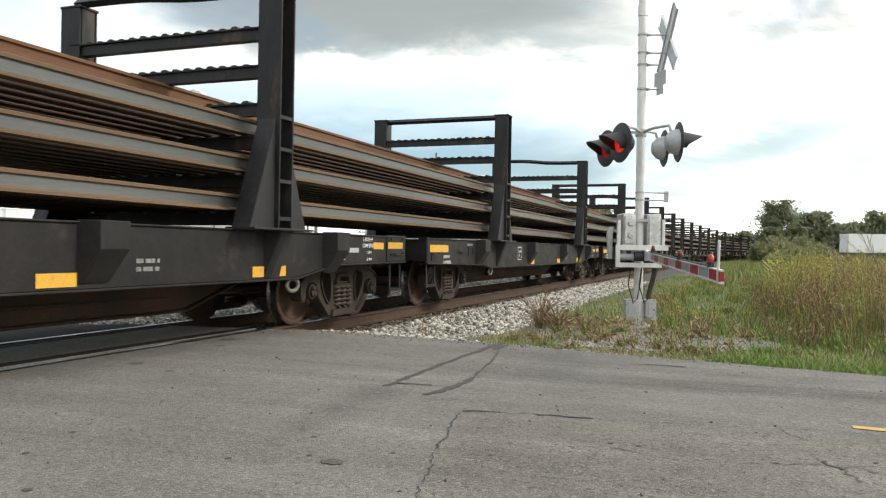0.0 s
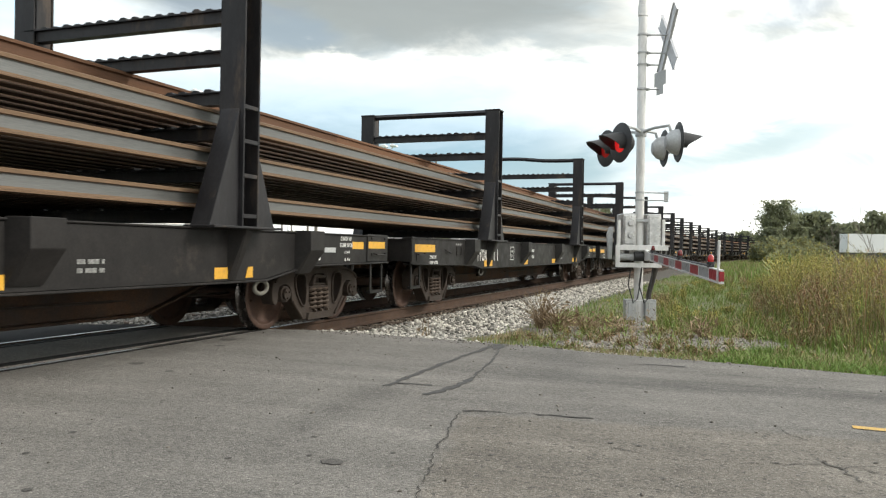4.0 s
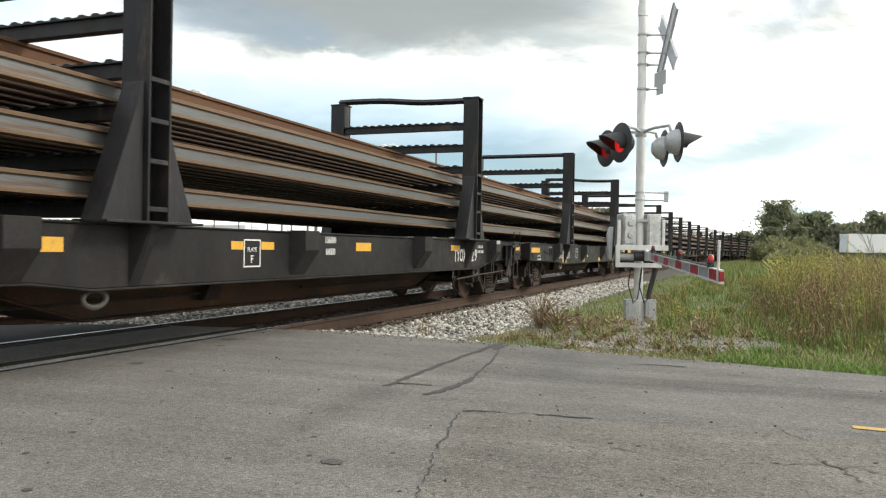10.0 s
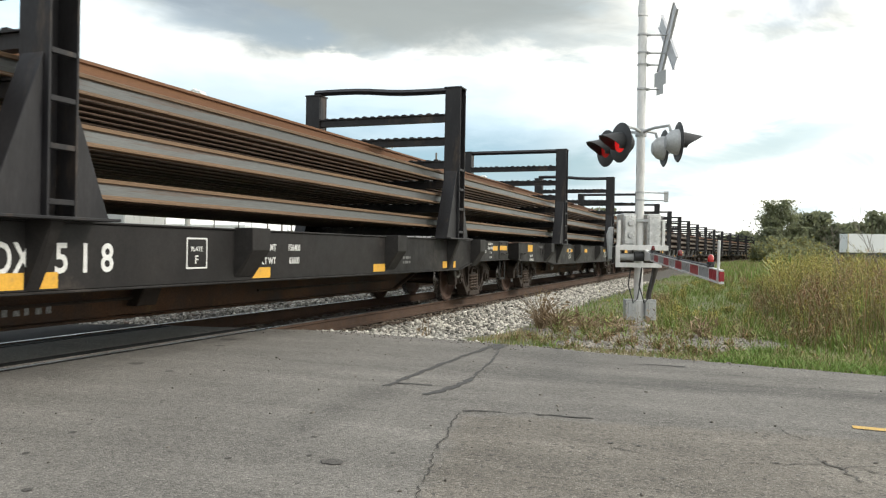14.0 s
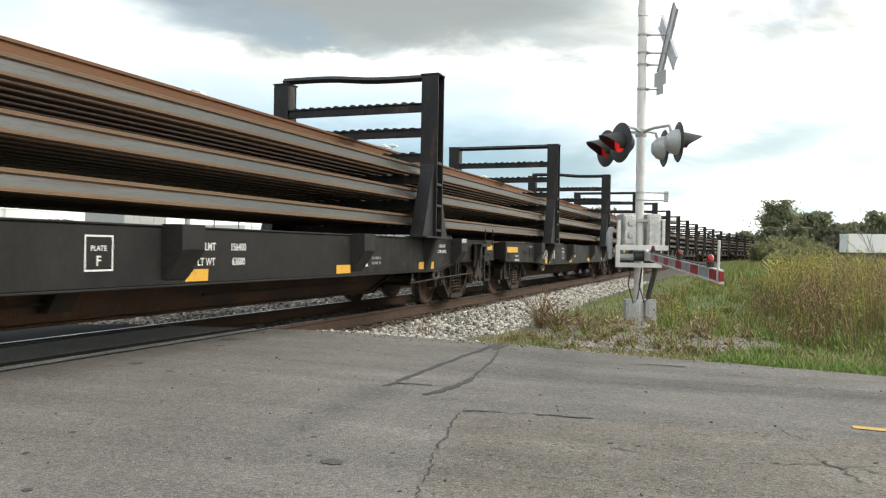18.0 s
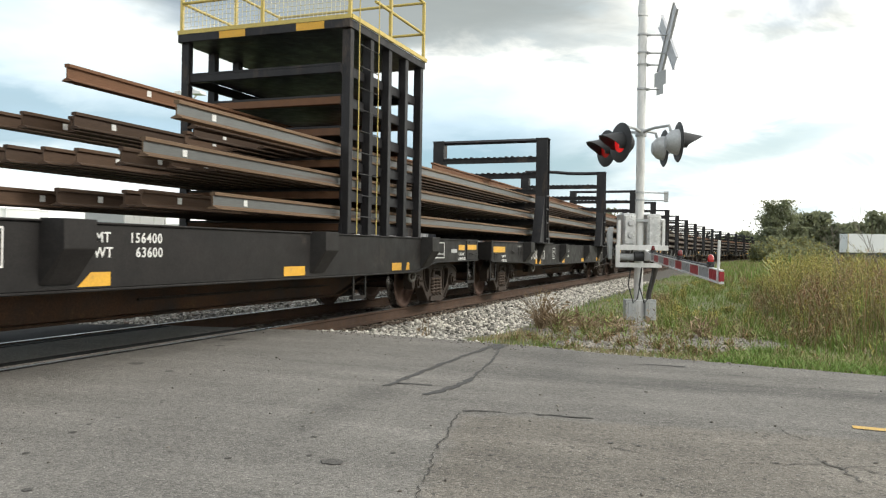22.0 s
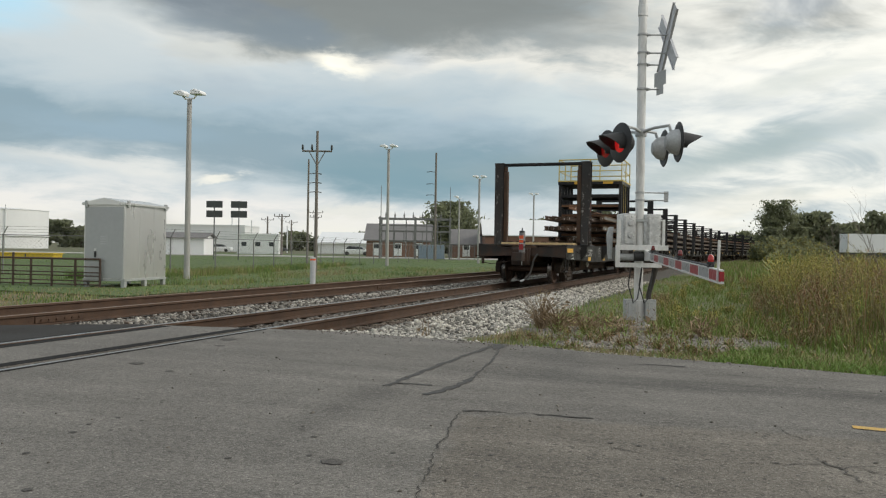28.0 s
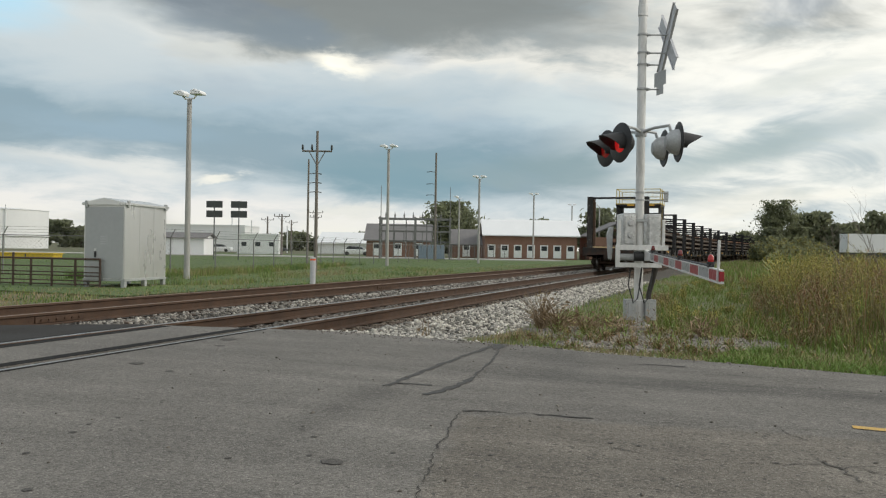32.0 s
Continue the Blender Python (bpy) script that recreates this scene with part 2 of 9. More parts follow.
    col = times(col, span(r1, 0, 1, 0.68, 1.32))
    col = times(col, span(s1, 0, 1, 0.84, 1.16))
    col = mixc(val("MULTIPLY", span(r2, 0.955, 0.965), 0.55), col, (0.36, 0.34, 0.30))
    col = mixc(val("MULTIPLY", span(s2, 0.94, 0.96), val("ADD", 0.35, val("MULTIPLY", old, 0.3))), col, (0.055, 0.052, 0.047))
    # dark pits and hairlines, mostly in the old patch
    pit = span(nz(9.0, 5, 0.7, (0.45, 1.8, 1)), 0.635, 0.70)
    col = mixc(val("MULTIPLY", pit, val("ADD", 0.34, val("MULTIPLY", old, 0.30))), col, (0.05, 0.046, 0.042))
    L(col, bsdf.inputs["Base Color"])
    L(span(nz(20, 3), 0.3, 0.7, 0.78, 0.97), bsdf.inputs["Roughness"])
    bsdf.inputs["Specular IOR Level"].default_value = 0.35
    h = val("ADD", val("MULTIPLY", dist, -0.6), val("ADD", val("MULTIPLY", dist2, -0.5), val("MULTIPLY", nz(160, 3), 0.5)))
    bp = N("ShaderNodeBump")
    bp.inputs["Strength"].default_value, bp.inputs["Distance"].default_value = 0.55, 0.012
    L(h, bp.inputs["Height"])
    L(bp.outputs[0], bsdf.inputs["Normal"])
    return m


ASPHALT = asphalt_material()
ASPHALT_DARK = material("asphalt_dark", (0.046, 0.043, 0.040), 0.95, spec=0.03, alt=(0.07, 0.07, 0.07), scale=1.5, grain=90, grain_amt=0.3, bump=0.4)
TAR = material("tar", (0.060, 0.058, 0.056), 0.75, spec=0.25, alt=(0.082, 0.079, 0.075), scale=8, grain=60, grain_amt=0.3, bump=0.3)
OIL = material("oil_stain", (0.075, 0.070, 0.064), 0.85, spec=0.3, alt=(0.105, 0.098, 0.09), scale=30, grain=90, grain_amt=0.4, bump=0.4)
SEAL = material("seal", (0.018, 0.018, 0.018), 0.95, spec=0.1, alt=(0.030, 0.029, 0.028), scale=6, grain=60, grain_amt=0.3, bump=0.3)
CRACK = material("crack", (0.034, 0.031, 0.027), 0.95, grain=60)
ROAD_YELLOW = material("road_yellow", (0.62, 0.36, 0.06), 0.7, alt=(0.42, 0.30, 0.12), scale=14, grain=110, grain_amt=0.3, bump=0.2)
BALLAST = material("ballast", (0.25, 0.232, 0.20), 0.9, alt=(0.48, 0.458, 0.41), scale=14, grain=60, grain_amt=0.35, bump=0.4, island=True, jitter=0.75)
# bed colour near black: painted shade for the gaps between the stones
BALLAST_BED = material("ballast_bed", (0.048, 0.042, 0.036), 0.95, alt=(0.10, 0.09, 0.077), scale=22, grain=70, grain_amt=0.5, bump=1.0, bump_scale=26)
GRAVEL_STONE = material("gravel_stone", (0.21, 0.19, 0.16), 0.95, alt=(0.34, 0.31, 0.265), scale=9, grain=50, grain_amt=0.3, island=True, jitter=0.5)
BALLAST_OLD = material("ballast_old", (0.105, 0.094, 0.082), 0.95, alt=(0.20, 0.182, 0.16), scale=9, grain=50, grain_amt=0.3, island=True, jitter=0.4)
BALLAST_BROWN = material("ballast_brown", (0.085, 0.062, 0.045), 0.95, alt=(0.20, 0.165, 0.13), scale=6, mixing=0.9, grain=50, grain_amt=0.35, bump=0.3, island=True, jitter=0.7)
BALLAST_MIX = material("ballast_mixed", (0.16, 0.147, 0.13), 0.95, alt=(0.34, 0.32, 0.285), scale=1.1, mixing=0.9, grain=50, grain_amt=0.35, bump=0.3, island=True, jitter=0.7)
RAIL_RUST = material("rail_rust", (0.055, 0.032, 0.021), 0.85, alt=(0.095, 0.054, 0.033), scale=5, grain=60, grain_amt=0.3, bump=0.25, stain=(0.05, 0.035, 0.028), stain_scale=2, stain_amt=0.1)
RAIL_HEAD = material("rail_head", (0.30, 0.285, 0.27), 0.32, 0.9, alt=(0.2, 0.17, 0.15), scale=6, stretch=(1, 0.1, 1), grain=40, grain_amt=0.15, bump=0.05)
RAIL_HEAD_OLD = material("rail_head_old", (0.16, 0.10, 0.07), 0.6, 0.3, alt=(0.22, 0.17, 0.13), scale=6, stretch=(1, 0.2, 1), grain=40, bump=0.1)
TIE = material("tie", (0.075, 0.052, 0.037), 0.9, alt=(0.13, 0.1, 0.08), scale=8, stretch=(0.3, 1, 1), grain=50, grain_amt=0.35, bump=0.6, jitter=0.25)
CAR_BLACK = material("car_black", (0.0125, 0.0113, 0.0112), 0.55, spec=0.26, alt=(0.0215, 0.0192, 0.0182), scale=2.2, mixing=0.6, grain=45, grain_amt=0.2, bump=0.12, bump_scale=9,
                     stain=(0.045, 0.037, 0.032), stain_scale=1.6, stain_amt=0.10, mid=(11, 0.22), streak=((1.5, 3.0, 0.5), 0.18))
POST_BLACK = material("post_black", (0.0115, 0.0112, 0.0135), 0.5, spec=0.32, alt=(0.026, 0.0245, 0.026), scale=3, mixing=0.6, grain=45, grain_amt=0.2, bump=0.15, bump_scale=12,
                      stain=(0.062, 0.045, 0.035), stain_scale=2.6, stain_amt=0.2, stretch=(1, 1, 0.3), mid=(9, 0.25))
POST_WORN = material("post_worn", (0.018, 0.017, 0.017), 0.6, alt=(0.034, 0.026, 0.022), scale=2.0, mixing=0.9, grain=45, grain_amt=0.25, bump=0.25, bump_scale=14,
                     stain=(0.36, 0.34, 0.31), stain_scale=8, stain_amt=0.09, stretch=(1, 1, 0.6))
UNDER = material("under", (0.021, 0.0145, 0.0105), 0.85, alt=(0.052, 0.031, 0.019), scale=3, grain=50, grain_amt=0.25, bump=0.3)
SILL_RUST = material("sill_rust", (0.024, 0.016, 0.012), 0.85, alt=(0.080, 0.039, 0.018), scale=1.3, mixing=0.9, grain=45, grain_amt=0.3, bump=0.25, stain=(0.12, 0.075, 0.03), stain_scale=2.4, stain_amt=0.05)
TRUCK_STEEL = material("truck_steel", (0.0235, 0.0165, 0.0122), 0.85, alt=(0.045, 0.031, 0.022), scale=5, grain=60, grain_amt=0.25, bump=0.3)
WHEEL_RUST = material("wheel_rust", (0.052, 0.027, 0.019), 0.7, alt=(0.082, 0.044, 0.028), scale=4, grain=50, grain_amt=0.25, bump=0.15)
WHEEL_TREAD = material("wheel_tread", (0.12, 0.11, 0.105), 0.25, 0.9, scale=6, grain=40, bump=0.05)
END_RUST = material("end_rust", (0.024, 0.021, 0.019), 0.8, alt=(0.066, 0.037, 0.026), scale=2.6, mixing=0.9, grain=50, grain_amt=0.25, bump=0.3)
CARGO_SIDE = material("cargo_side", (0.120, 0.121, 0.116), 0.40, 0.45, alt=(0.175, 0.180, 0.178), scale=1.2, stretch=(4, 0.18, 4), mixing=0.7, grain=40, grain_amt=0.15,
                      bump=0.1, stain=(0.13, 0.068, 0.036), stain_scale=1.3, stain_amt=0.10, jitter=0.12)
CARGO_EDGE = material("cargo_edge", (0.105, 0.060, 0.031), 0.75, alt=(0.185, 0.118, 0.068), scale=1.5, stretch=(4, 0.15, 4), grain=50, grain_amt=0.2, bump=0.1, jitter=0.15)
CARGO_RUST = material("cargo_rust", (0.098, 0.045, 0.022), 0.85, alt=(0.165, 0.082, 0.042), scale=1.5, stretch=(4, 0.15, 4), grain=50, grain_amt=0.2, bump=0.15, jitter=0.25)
# rust brown of inner rails, darkened to paint in the shade within the stack
CARGO_SHADED = material("cargo_shaded", (0.048, 0.026, 0.015), 0.8, alt=(0.092, 0.054, 0.031), scale=1.5, stretch=(4, 0.15, 4), grain=50, grain_amt=0.2, bump=0.15, jitter=0.3)
YELLOW_TAPE = material("yellow_tape", (0.74, 0.40, 0.03), 0.5, alt=(0.66, 0.36, 0.05), scale=6, grain=40, grain_amt=0.1, bump=0.05, stain=(0.4, 0.23, 0.06), stain_scale=5, stain_amt=0.0)
YELLOW_RAIL = material("yellow_rail", (0.62, 0.48, 0.13), 0.55, alt=(0.52, 0.40, 0.12), scale=5, grain=40, grain_amt=0.12, bump=0.1)
MESH_YELLOW = material("mesh_yellow", (0.62, 0.56, 0.36), 0.7, grain=40)
WHITE_PAINT = material("white_paint", (0.75, 0.75, 0.73), 0.6, alt=(0.62, 0.62, 0.6), scale=12, grain=60, grain_amt=0.15, bump=0.05)
FADED_PAINT = material("faded_paint", (0.30, 0.30, 0.29), 0.7, alt=(0.14, 0.14, 0.135), scale=25, mixing=0.9, grain=60, grain_amt=0.3)
WOOD_NEW = material("wood_new", (0.60, 0.42, 0.20), 0.8, alt=(0.70, 0.53, 0.30), scale=5, stretch=(0.3, 3, 3), grain=40, grain_amt=0.2, bump=0.3)
GALV = material("galvanised", (0.66, 0.66, 0.65), 0.36, 0.75, alt=(0.46, 0.46, 0.46), scale=7, mixing=0.8, grain=30, grain_amt=0.14, bump=0.08, stain=(0.36, 0.35, 0.33), stain_scale=2, stain_amt=0.08)
GALV_DULL = material("galvanised_dull", (0.40, 0.41, 0.415), 0.6, 0.3, alt=(0.50, 0.51, 0.51), scale=4, grain=30, grain_amt=0.12, bump=0.08)
MAST_WHITE = material("mast_white", (0.66, 0.65, 0.63), 0.45, 0.15, alt=(0.74, 0.74, 0.73), scale=3, stretch=(1, 1, 0.3), grain=30, grain_amt=0.1, bump=0.05, stain=(0.45, 0.42, 0.38), stain_scale=3, stain_amt=0.0)
SIGNAL_BLACK = material("signal_black", (0.02, 0.02, 0.021), 0.55, grain=30, grain_amt=0.15, bump=0.05)
DARK_RED = material("dark_red_glass", (0.12, 0.008, 0.008), 0.12, grain=30, grain_amt=0.05, bump=0.0, coat=0.6)
LAMP_RED = material("lit_red_glass", (0.5, 0.012, 0.01), 0.15, grain=30, bump=0.0, emit=((1.0, 0.03, 0.03), 0.28), coat=0.5)
LAMP_DIM = material("dim_red_glass", (0.22, 0.01, 0.01), 0.15, grain=30, bump=0.0, emit=((1.0, 0.02, 0.02), 0.07), coat=0.5)
ARM_SILVER = material("arm_silver", (0.30, 0.305, 0.315), 0.35, 0.2, alt=(0.42, 0.43, 0.44), scale=9, grain=40, grain_amt=0.12)
STRIPE_RED = material("stripe_red", (0.33, 0.022, 0.028), 0.4, alt=(0.33, 0.02, 0.03), scale=9, grain=40, grain_amt=0.12)
STRIPE_WHITE = material("stripe_white", (0.52, 0.53, 0.55), 0.4, alt=(0.5, 0.5, 0.52), scale=9, grain=40)
ORANGE = material("orange_reflector", (0.85, 0.13, 0.02), 0.35, alt=(0.75, 0.10, 0.03), scale=8, grain=40, grain_amt=0.08)
CONCRETE = material("concrete", (0.36, 0.345, 0.32), 0.9, alt=(0.46, 0.44, 0.41), scale=5, grain=60, grain_amt=0.2, bump=0.3)
RUBBER = material("rubber", (0.03, 0.028, 0.027), 0.7, alt=(0.07, 0.06, 0.05), scale=6, grain=40, bump=0.15)
SOIL = material("soil", (0.105, 0.10, 0.05), 0.95, alt=(0.16, 0.14, 0.085), scale=0.6, grain=25, grain_amt=0.4, bump=0.8, bump_scale=18, stain=(0.06, 0.10, 0.028), stain_scale=0.4, stain_amt=0.5)
GRAVEL = material("gravel", (0.115, 0.098, 0.076), 0.95, alt=(0.235, 0.215, 0.185), scale=2.5, mixing=0.9, grain=60, grain_amt=0.45, bump=0.8, bump_scale=45)


# ---- mesh helpers ----
class Geo:
    """A mesh in the making: vertices, faces and a material slot for each face."""

    def __init__(self):
        self.v, self.f, self.s = [], [], []

    def add(self, verts, faces, slot=0, m=None):
        o = len(self.v)
        self.v += [tuple(m @ Vector(q)) for q in verts] if m is not None else [tuple(q) for q in verts]
        self.f += [tuple(i + o for i in fc) for fc in faces]
        self.s += [slot] * len(faces)
        return self

    def box(self, x0, x1, y0, y1, z0, z1, slot=0, m=None):
        v = [(x0, y0, z0), (x1, y0, z0), (x1, y1, z0), (x0, y1, z0), (x0, y0, z1), (x1, y0, z1), (x1, y1, z1), (x0, y1, z1)]
        return self.add(v, [(0, 3, 2, 1), (4, 5, 6, 7), (0, 1, 5, 4), (1, 2, 6, 5), (2, 3, 7, 6), (3, 0, 4, 7)], slot, m)

    def prism(self, pts, axis, a, b, slot=0, m=None):
        """pts in the two other axes (in x, y, z order), pushed along axis from a to b."""
        n = len(pts)
        area = sum(pts[i][0] * pts[(i + 1) % n][1] - pts[(i + 1) % n][0] * pts[i][1] for i in range(n))
        if (area > 0) == (axis == 1):
            pts = pts[::-1]

        def at(q, c):
            return {0: (c, q[0], q[1]), 1: (q[0], c, q[1]), 2: (q[0], q[1], c)}[axis]
        v = [at(q, a) for q in pts] + [at(q, b) for q in pts]
        f = [tuple(range(n))[::-1], tuple(range(n, 2 * n))] + [(i, (i + 1) % n, n + (i + 1) % n, n + i) for i in range(n)]
        return self.add(v, f, slot, m)

    def tube(self, pts, r, n=8, slot=0, m=None, close=True):
        """A round bar along points; r a number or one for each point."""
        pts = [Vector(q) for q in pts]
        rs = r if isinstance(r, (list, tuple)) else [r] * len(pts)
        v, f = [], []
        prev = None
        for i, q in enumerate(pts):
            d = (pts[min(i + 1, len(pts) - 1)] - pts[max(i - 1, 0)]).normalized()
            if prev is None:
                up = Vector((0, 0, 1)) if abs(d.z) < 0.9 else Vector((1, 0, 0))
                a = d.cross(up).normalized()
            else:
                a = (prev - d * prev.dot(d)).normalized()
            prev = a
            b = d.cross(a)
            for k in range(n):
                t = 2 * math.pi * k / n
                v.append(q + (a * math.cos(t) + b * math.sin(t)) * rs[i])
        for i in range(len(pts) - 1):
            for k in range(n):
                f.append((i * n + k, i * n + (k + 1) % n, (i + 1) * n + (k + 1) % n, (i + 1) * n + k))
        if close:
            f.append(tuple(range(n))[::-1])
            f.append(tuple(range((len(pts) - 1) * n, len(pts) * n)))
        return self.add(v, f, slot, m)

    def lathe(self, prof, n=24, slot=0, m=None):
        """prof of (radius, height) turned about z."""
        v, f = [], []
        for r, h in prof:
            for k in range(n):
                t = 2 * math.pi * k / n
                v.append((r * math.cos(t), r * math.sin(t), h))
        for i in range(len(prof) - 1):
            for k in range(n):
                f.append((i * n + k, i * n + (k + 1) % n, (i + 1) * n + (k + 1) % n, (i + 1) * n + k))
        if prof[0][0] > 1e-4:
            f.append(tuple(range(n))[::-1])
        if prof[-1][0] > 1e-4:
            f.append(tuple(range((len(prof) - 1) * n, len(prof) * n)))
        return self.add(v, f, slot, m)

    def pierced(self, outer, holes, a, b, slot=0):
        """A plate in y and z with holes, from x = a to b. outer runs counter-clockwise, the holes clockwise."""
        bm = bmesh.new()
        loops, edges = [], []
        for lp in [outer] + holes:
            vs = [bm.verts.new((0, y, z)) for y, z in lp]
            edges += [bm.edges.new((vs[i], vs[(i + 1) % len(vs)])) for i in range(len(vs))]
            loops.append(vs)
        bmesh.ops.triangle_fill(bm, use_beauty=True, use_dissolve=False, edges=edges)
        bm.verts.index_update()
        n = len(bm.verts)
        v = [(a, q.co.y, q.co.z) for q in bm.verts] + [(b, q.co.y, q.co.z) for q in bm.verts]
        f = []
        for fc in bm.faces:
            ids = [q.index for q in fc.verts]
            fc.normal_update()
            if fc.normal.x < 0:
                ids.reverse()
            f += [tuple(i + n for i in ids), tuple(ids[::-1])]
        for vs in loops:
            ids = [q.index for q in vs]
            f += [(ids[i], ids[(i + 1) % len(ids)], n + ids[(i + 1) % len(ids)], n + ids[i]) for i in range(len(ids))]
        bm.free()
        return self.add(v, f, slot)

    def mesh(self, name, mats, bevel=0.0, smooth=False):
        me = bpy.data.meshes.new(name)
        me.from_pydata(self.v, [], self.f)
        for mt in (mats if isinstance(mats, (list, tuple)) else [mats]):
            me.materials.append(mt)
        me.polygons.foreach_set("material_index", self.s)
        if bevel:
            bm = bmesh.new()
            bm.from_mesh(me)
            bmesh.ops.remove_doubles(bm, verts=bm.verts, dist=1e-5)
            edges = [ed for ed in bm.edges if len(ed.link_faces) == 2 and ed.calc_face_angle(0) > 0.5]
            bmesh.ops.bevel(bm, geom=edges, offset=bevel, segments=1, affect="EDGES", clamp_overlap=True)
            bm.to_mesh(me)
            bm.free()
        if smooth:
            me.shade_smooth()
            me.set_sharp_from_angle(angle=radians(38))
        me.update()
        return me


def rounded(pts, times=2):
    """A closed outline with its corners cut round."""
    for _ in range(times):
        out = []
        for (ax, ay), (bx, by) in zip(pts, pts[1:] + pts[:1]):
            out += [(ax * 0.75 + bx * 0.25, ay * 0.75 + by * 0.25), (ax * 0.25 + bx * 0.75, ay * 0.25 + by * 0.75)]
        pts = out
    return pts


def part(name, geo, mats, parent, label="", bevel=0.0, smooth=False, at=None):
    """One mesh object under a thing or a part. geo: a Geo, or a mesh made before."""
    me = geo.mesh(name, mats, bevel, smooth) if isinstance(geo, Geo) else geo
    ob = new(name, me)
    if parent is not None:
        ob.parent = parent
    if at is not None:
        ob.matrix_basis = at
    if label:
        ob["label"] = label
    return ob


def thing(name, label, category, group="", at=None, kind=""):
    ob = new(name)
    if at is not None:
        ob.matrix_basis = at
    return tagged(ob, label, category, group, kind)


def lettering(text, size, parent, at, mat_=None, name="lettering", label="", spread=1.0, sx=1.0):
    """Painted writing, as a thin mesh; its plane is x to the right, y up."""
    cu = bpy.data.curves.new(name, "FONT")
    cu.body, cu.size, cu.align_x, cu.align_y = text, size, "LEFT", "BOTTOM_BASELINE"
    cu.offset = size * 0.018
    cu.extrude, cu.space_character, cu.resolution_u = 0.0006, spread, 3
    tmp = bpy.data.objects.new(name, cu)
    scene.collection.objects.link(tmp)
    dg = bpy.context.evaluated_depsgraph_get()
    me = bpy.data.meshes.new_from_object(tmp.evaluated_get(dg))
    bpy.data.objects.remove(tmp)
    me.materials.clear()
    me.materials.append(mat_ or WHITE_PAINT)
    return tagged(part(name, me, None, parent, label, at=at @ Matrix.Diagonal((sx, 1, 1, 1))), kind="stuff")


def stuff(name, verts, faces, mats, label, category, slots=None):
    me = bpy.data.meshes.new(name)
    me.from_pydata(verts, [], faces)
    for mt in mats:
        me.materials.append(mt)
    if slots is not None:
        me.polygons.foreach_set("material_index", slots)
    me.update()
    return tagged(new(name, me), label, category, kind="stuff")


# ---- ground, road and crossing ----
EDGE = [(-60, 9.4), (-16, 6.6), (-12, 6.1), (-8.94, 7.45), (-7.6, 8.40), (-4.85, 8.93), (-2.55, 8.68), (-1.16, 8.38), (1.23, 8.06), (12, 6.7), (60, 0.5)]


def road_edge(x):
    return float(np.interp(x, [q[0] for q in EDGE], [q[1] for q in EDGE]))


def ground_z(x, y):
    d = y - road_edge(x)
    if x < SECOND - 2.2:
        base = -0.27
    elif x > TRACK + 3.2:
        base = -0.17
    else:
        base = -0.45
    if d < 0.15:
        return -0.35 if d < -0.4 else -0.06
    k = min(1.0, d / 3.0)
    z = -0.05 * (1 - k) + base * k
    far = math.hypot(x, y)
    z += 0.03 * noise.noise(Vector((x * 0.35, y * 0.35, 0))) * k
    if x > TRACK + 3.2 and 12 < y < 60:
        z += 0.12 * max(0.0, noise.noise(Vector((x * 0.12 + 4, y * 0.12, 2)))) * min(1, (x - TRACK - 3.2) / 4)
    return z - max(0.0, far - 150) * 0.0004


def make_ground():
    xs = sorted(set(list(np.arange(-40, 30.1, 0.8)) + list(np.arange(-160, 160.1, 12)) + [-3500, -2000, -1000, -600, -400, -250, 250, 400, 600, 1000, 2000, 3500]))
    ys = sorted(set(list(np.arange(4, 64, 0.8)) + list(np.arange(-40, 260, 12)) + [-3000, -1000, -400, -150, 300, 400, 600, 1000, 2000, 4000]))
    v = [(x, y, ground_z(x, y)) for y in ys for x in xs]
    n = len(xs)
    f = [(j * n + i, j * n + i + 1, (j + 1) * n + i + 1, (j + 1) * n + i) for j in range(len(ys) - 1) for i in range(n - 1)]
    me = bpy.data.meshes.new("ground")
    me.from_pydata(v, [], f)
    me.materials.append(SOIL)
    tagged(new("ground", me), "flat grassy ground reaching the horizon", "ground", kind="structure")


make_ground()

FLANGE = 0.10
RAILS_X = [SECOND - GAUGE / 2, SECOND + GAUGE / 2, TRACK - GAUGE / 2, TRACK + GAUGE / 2]


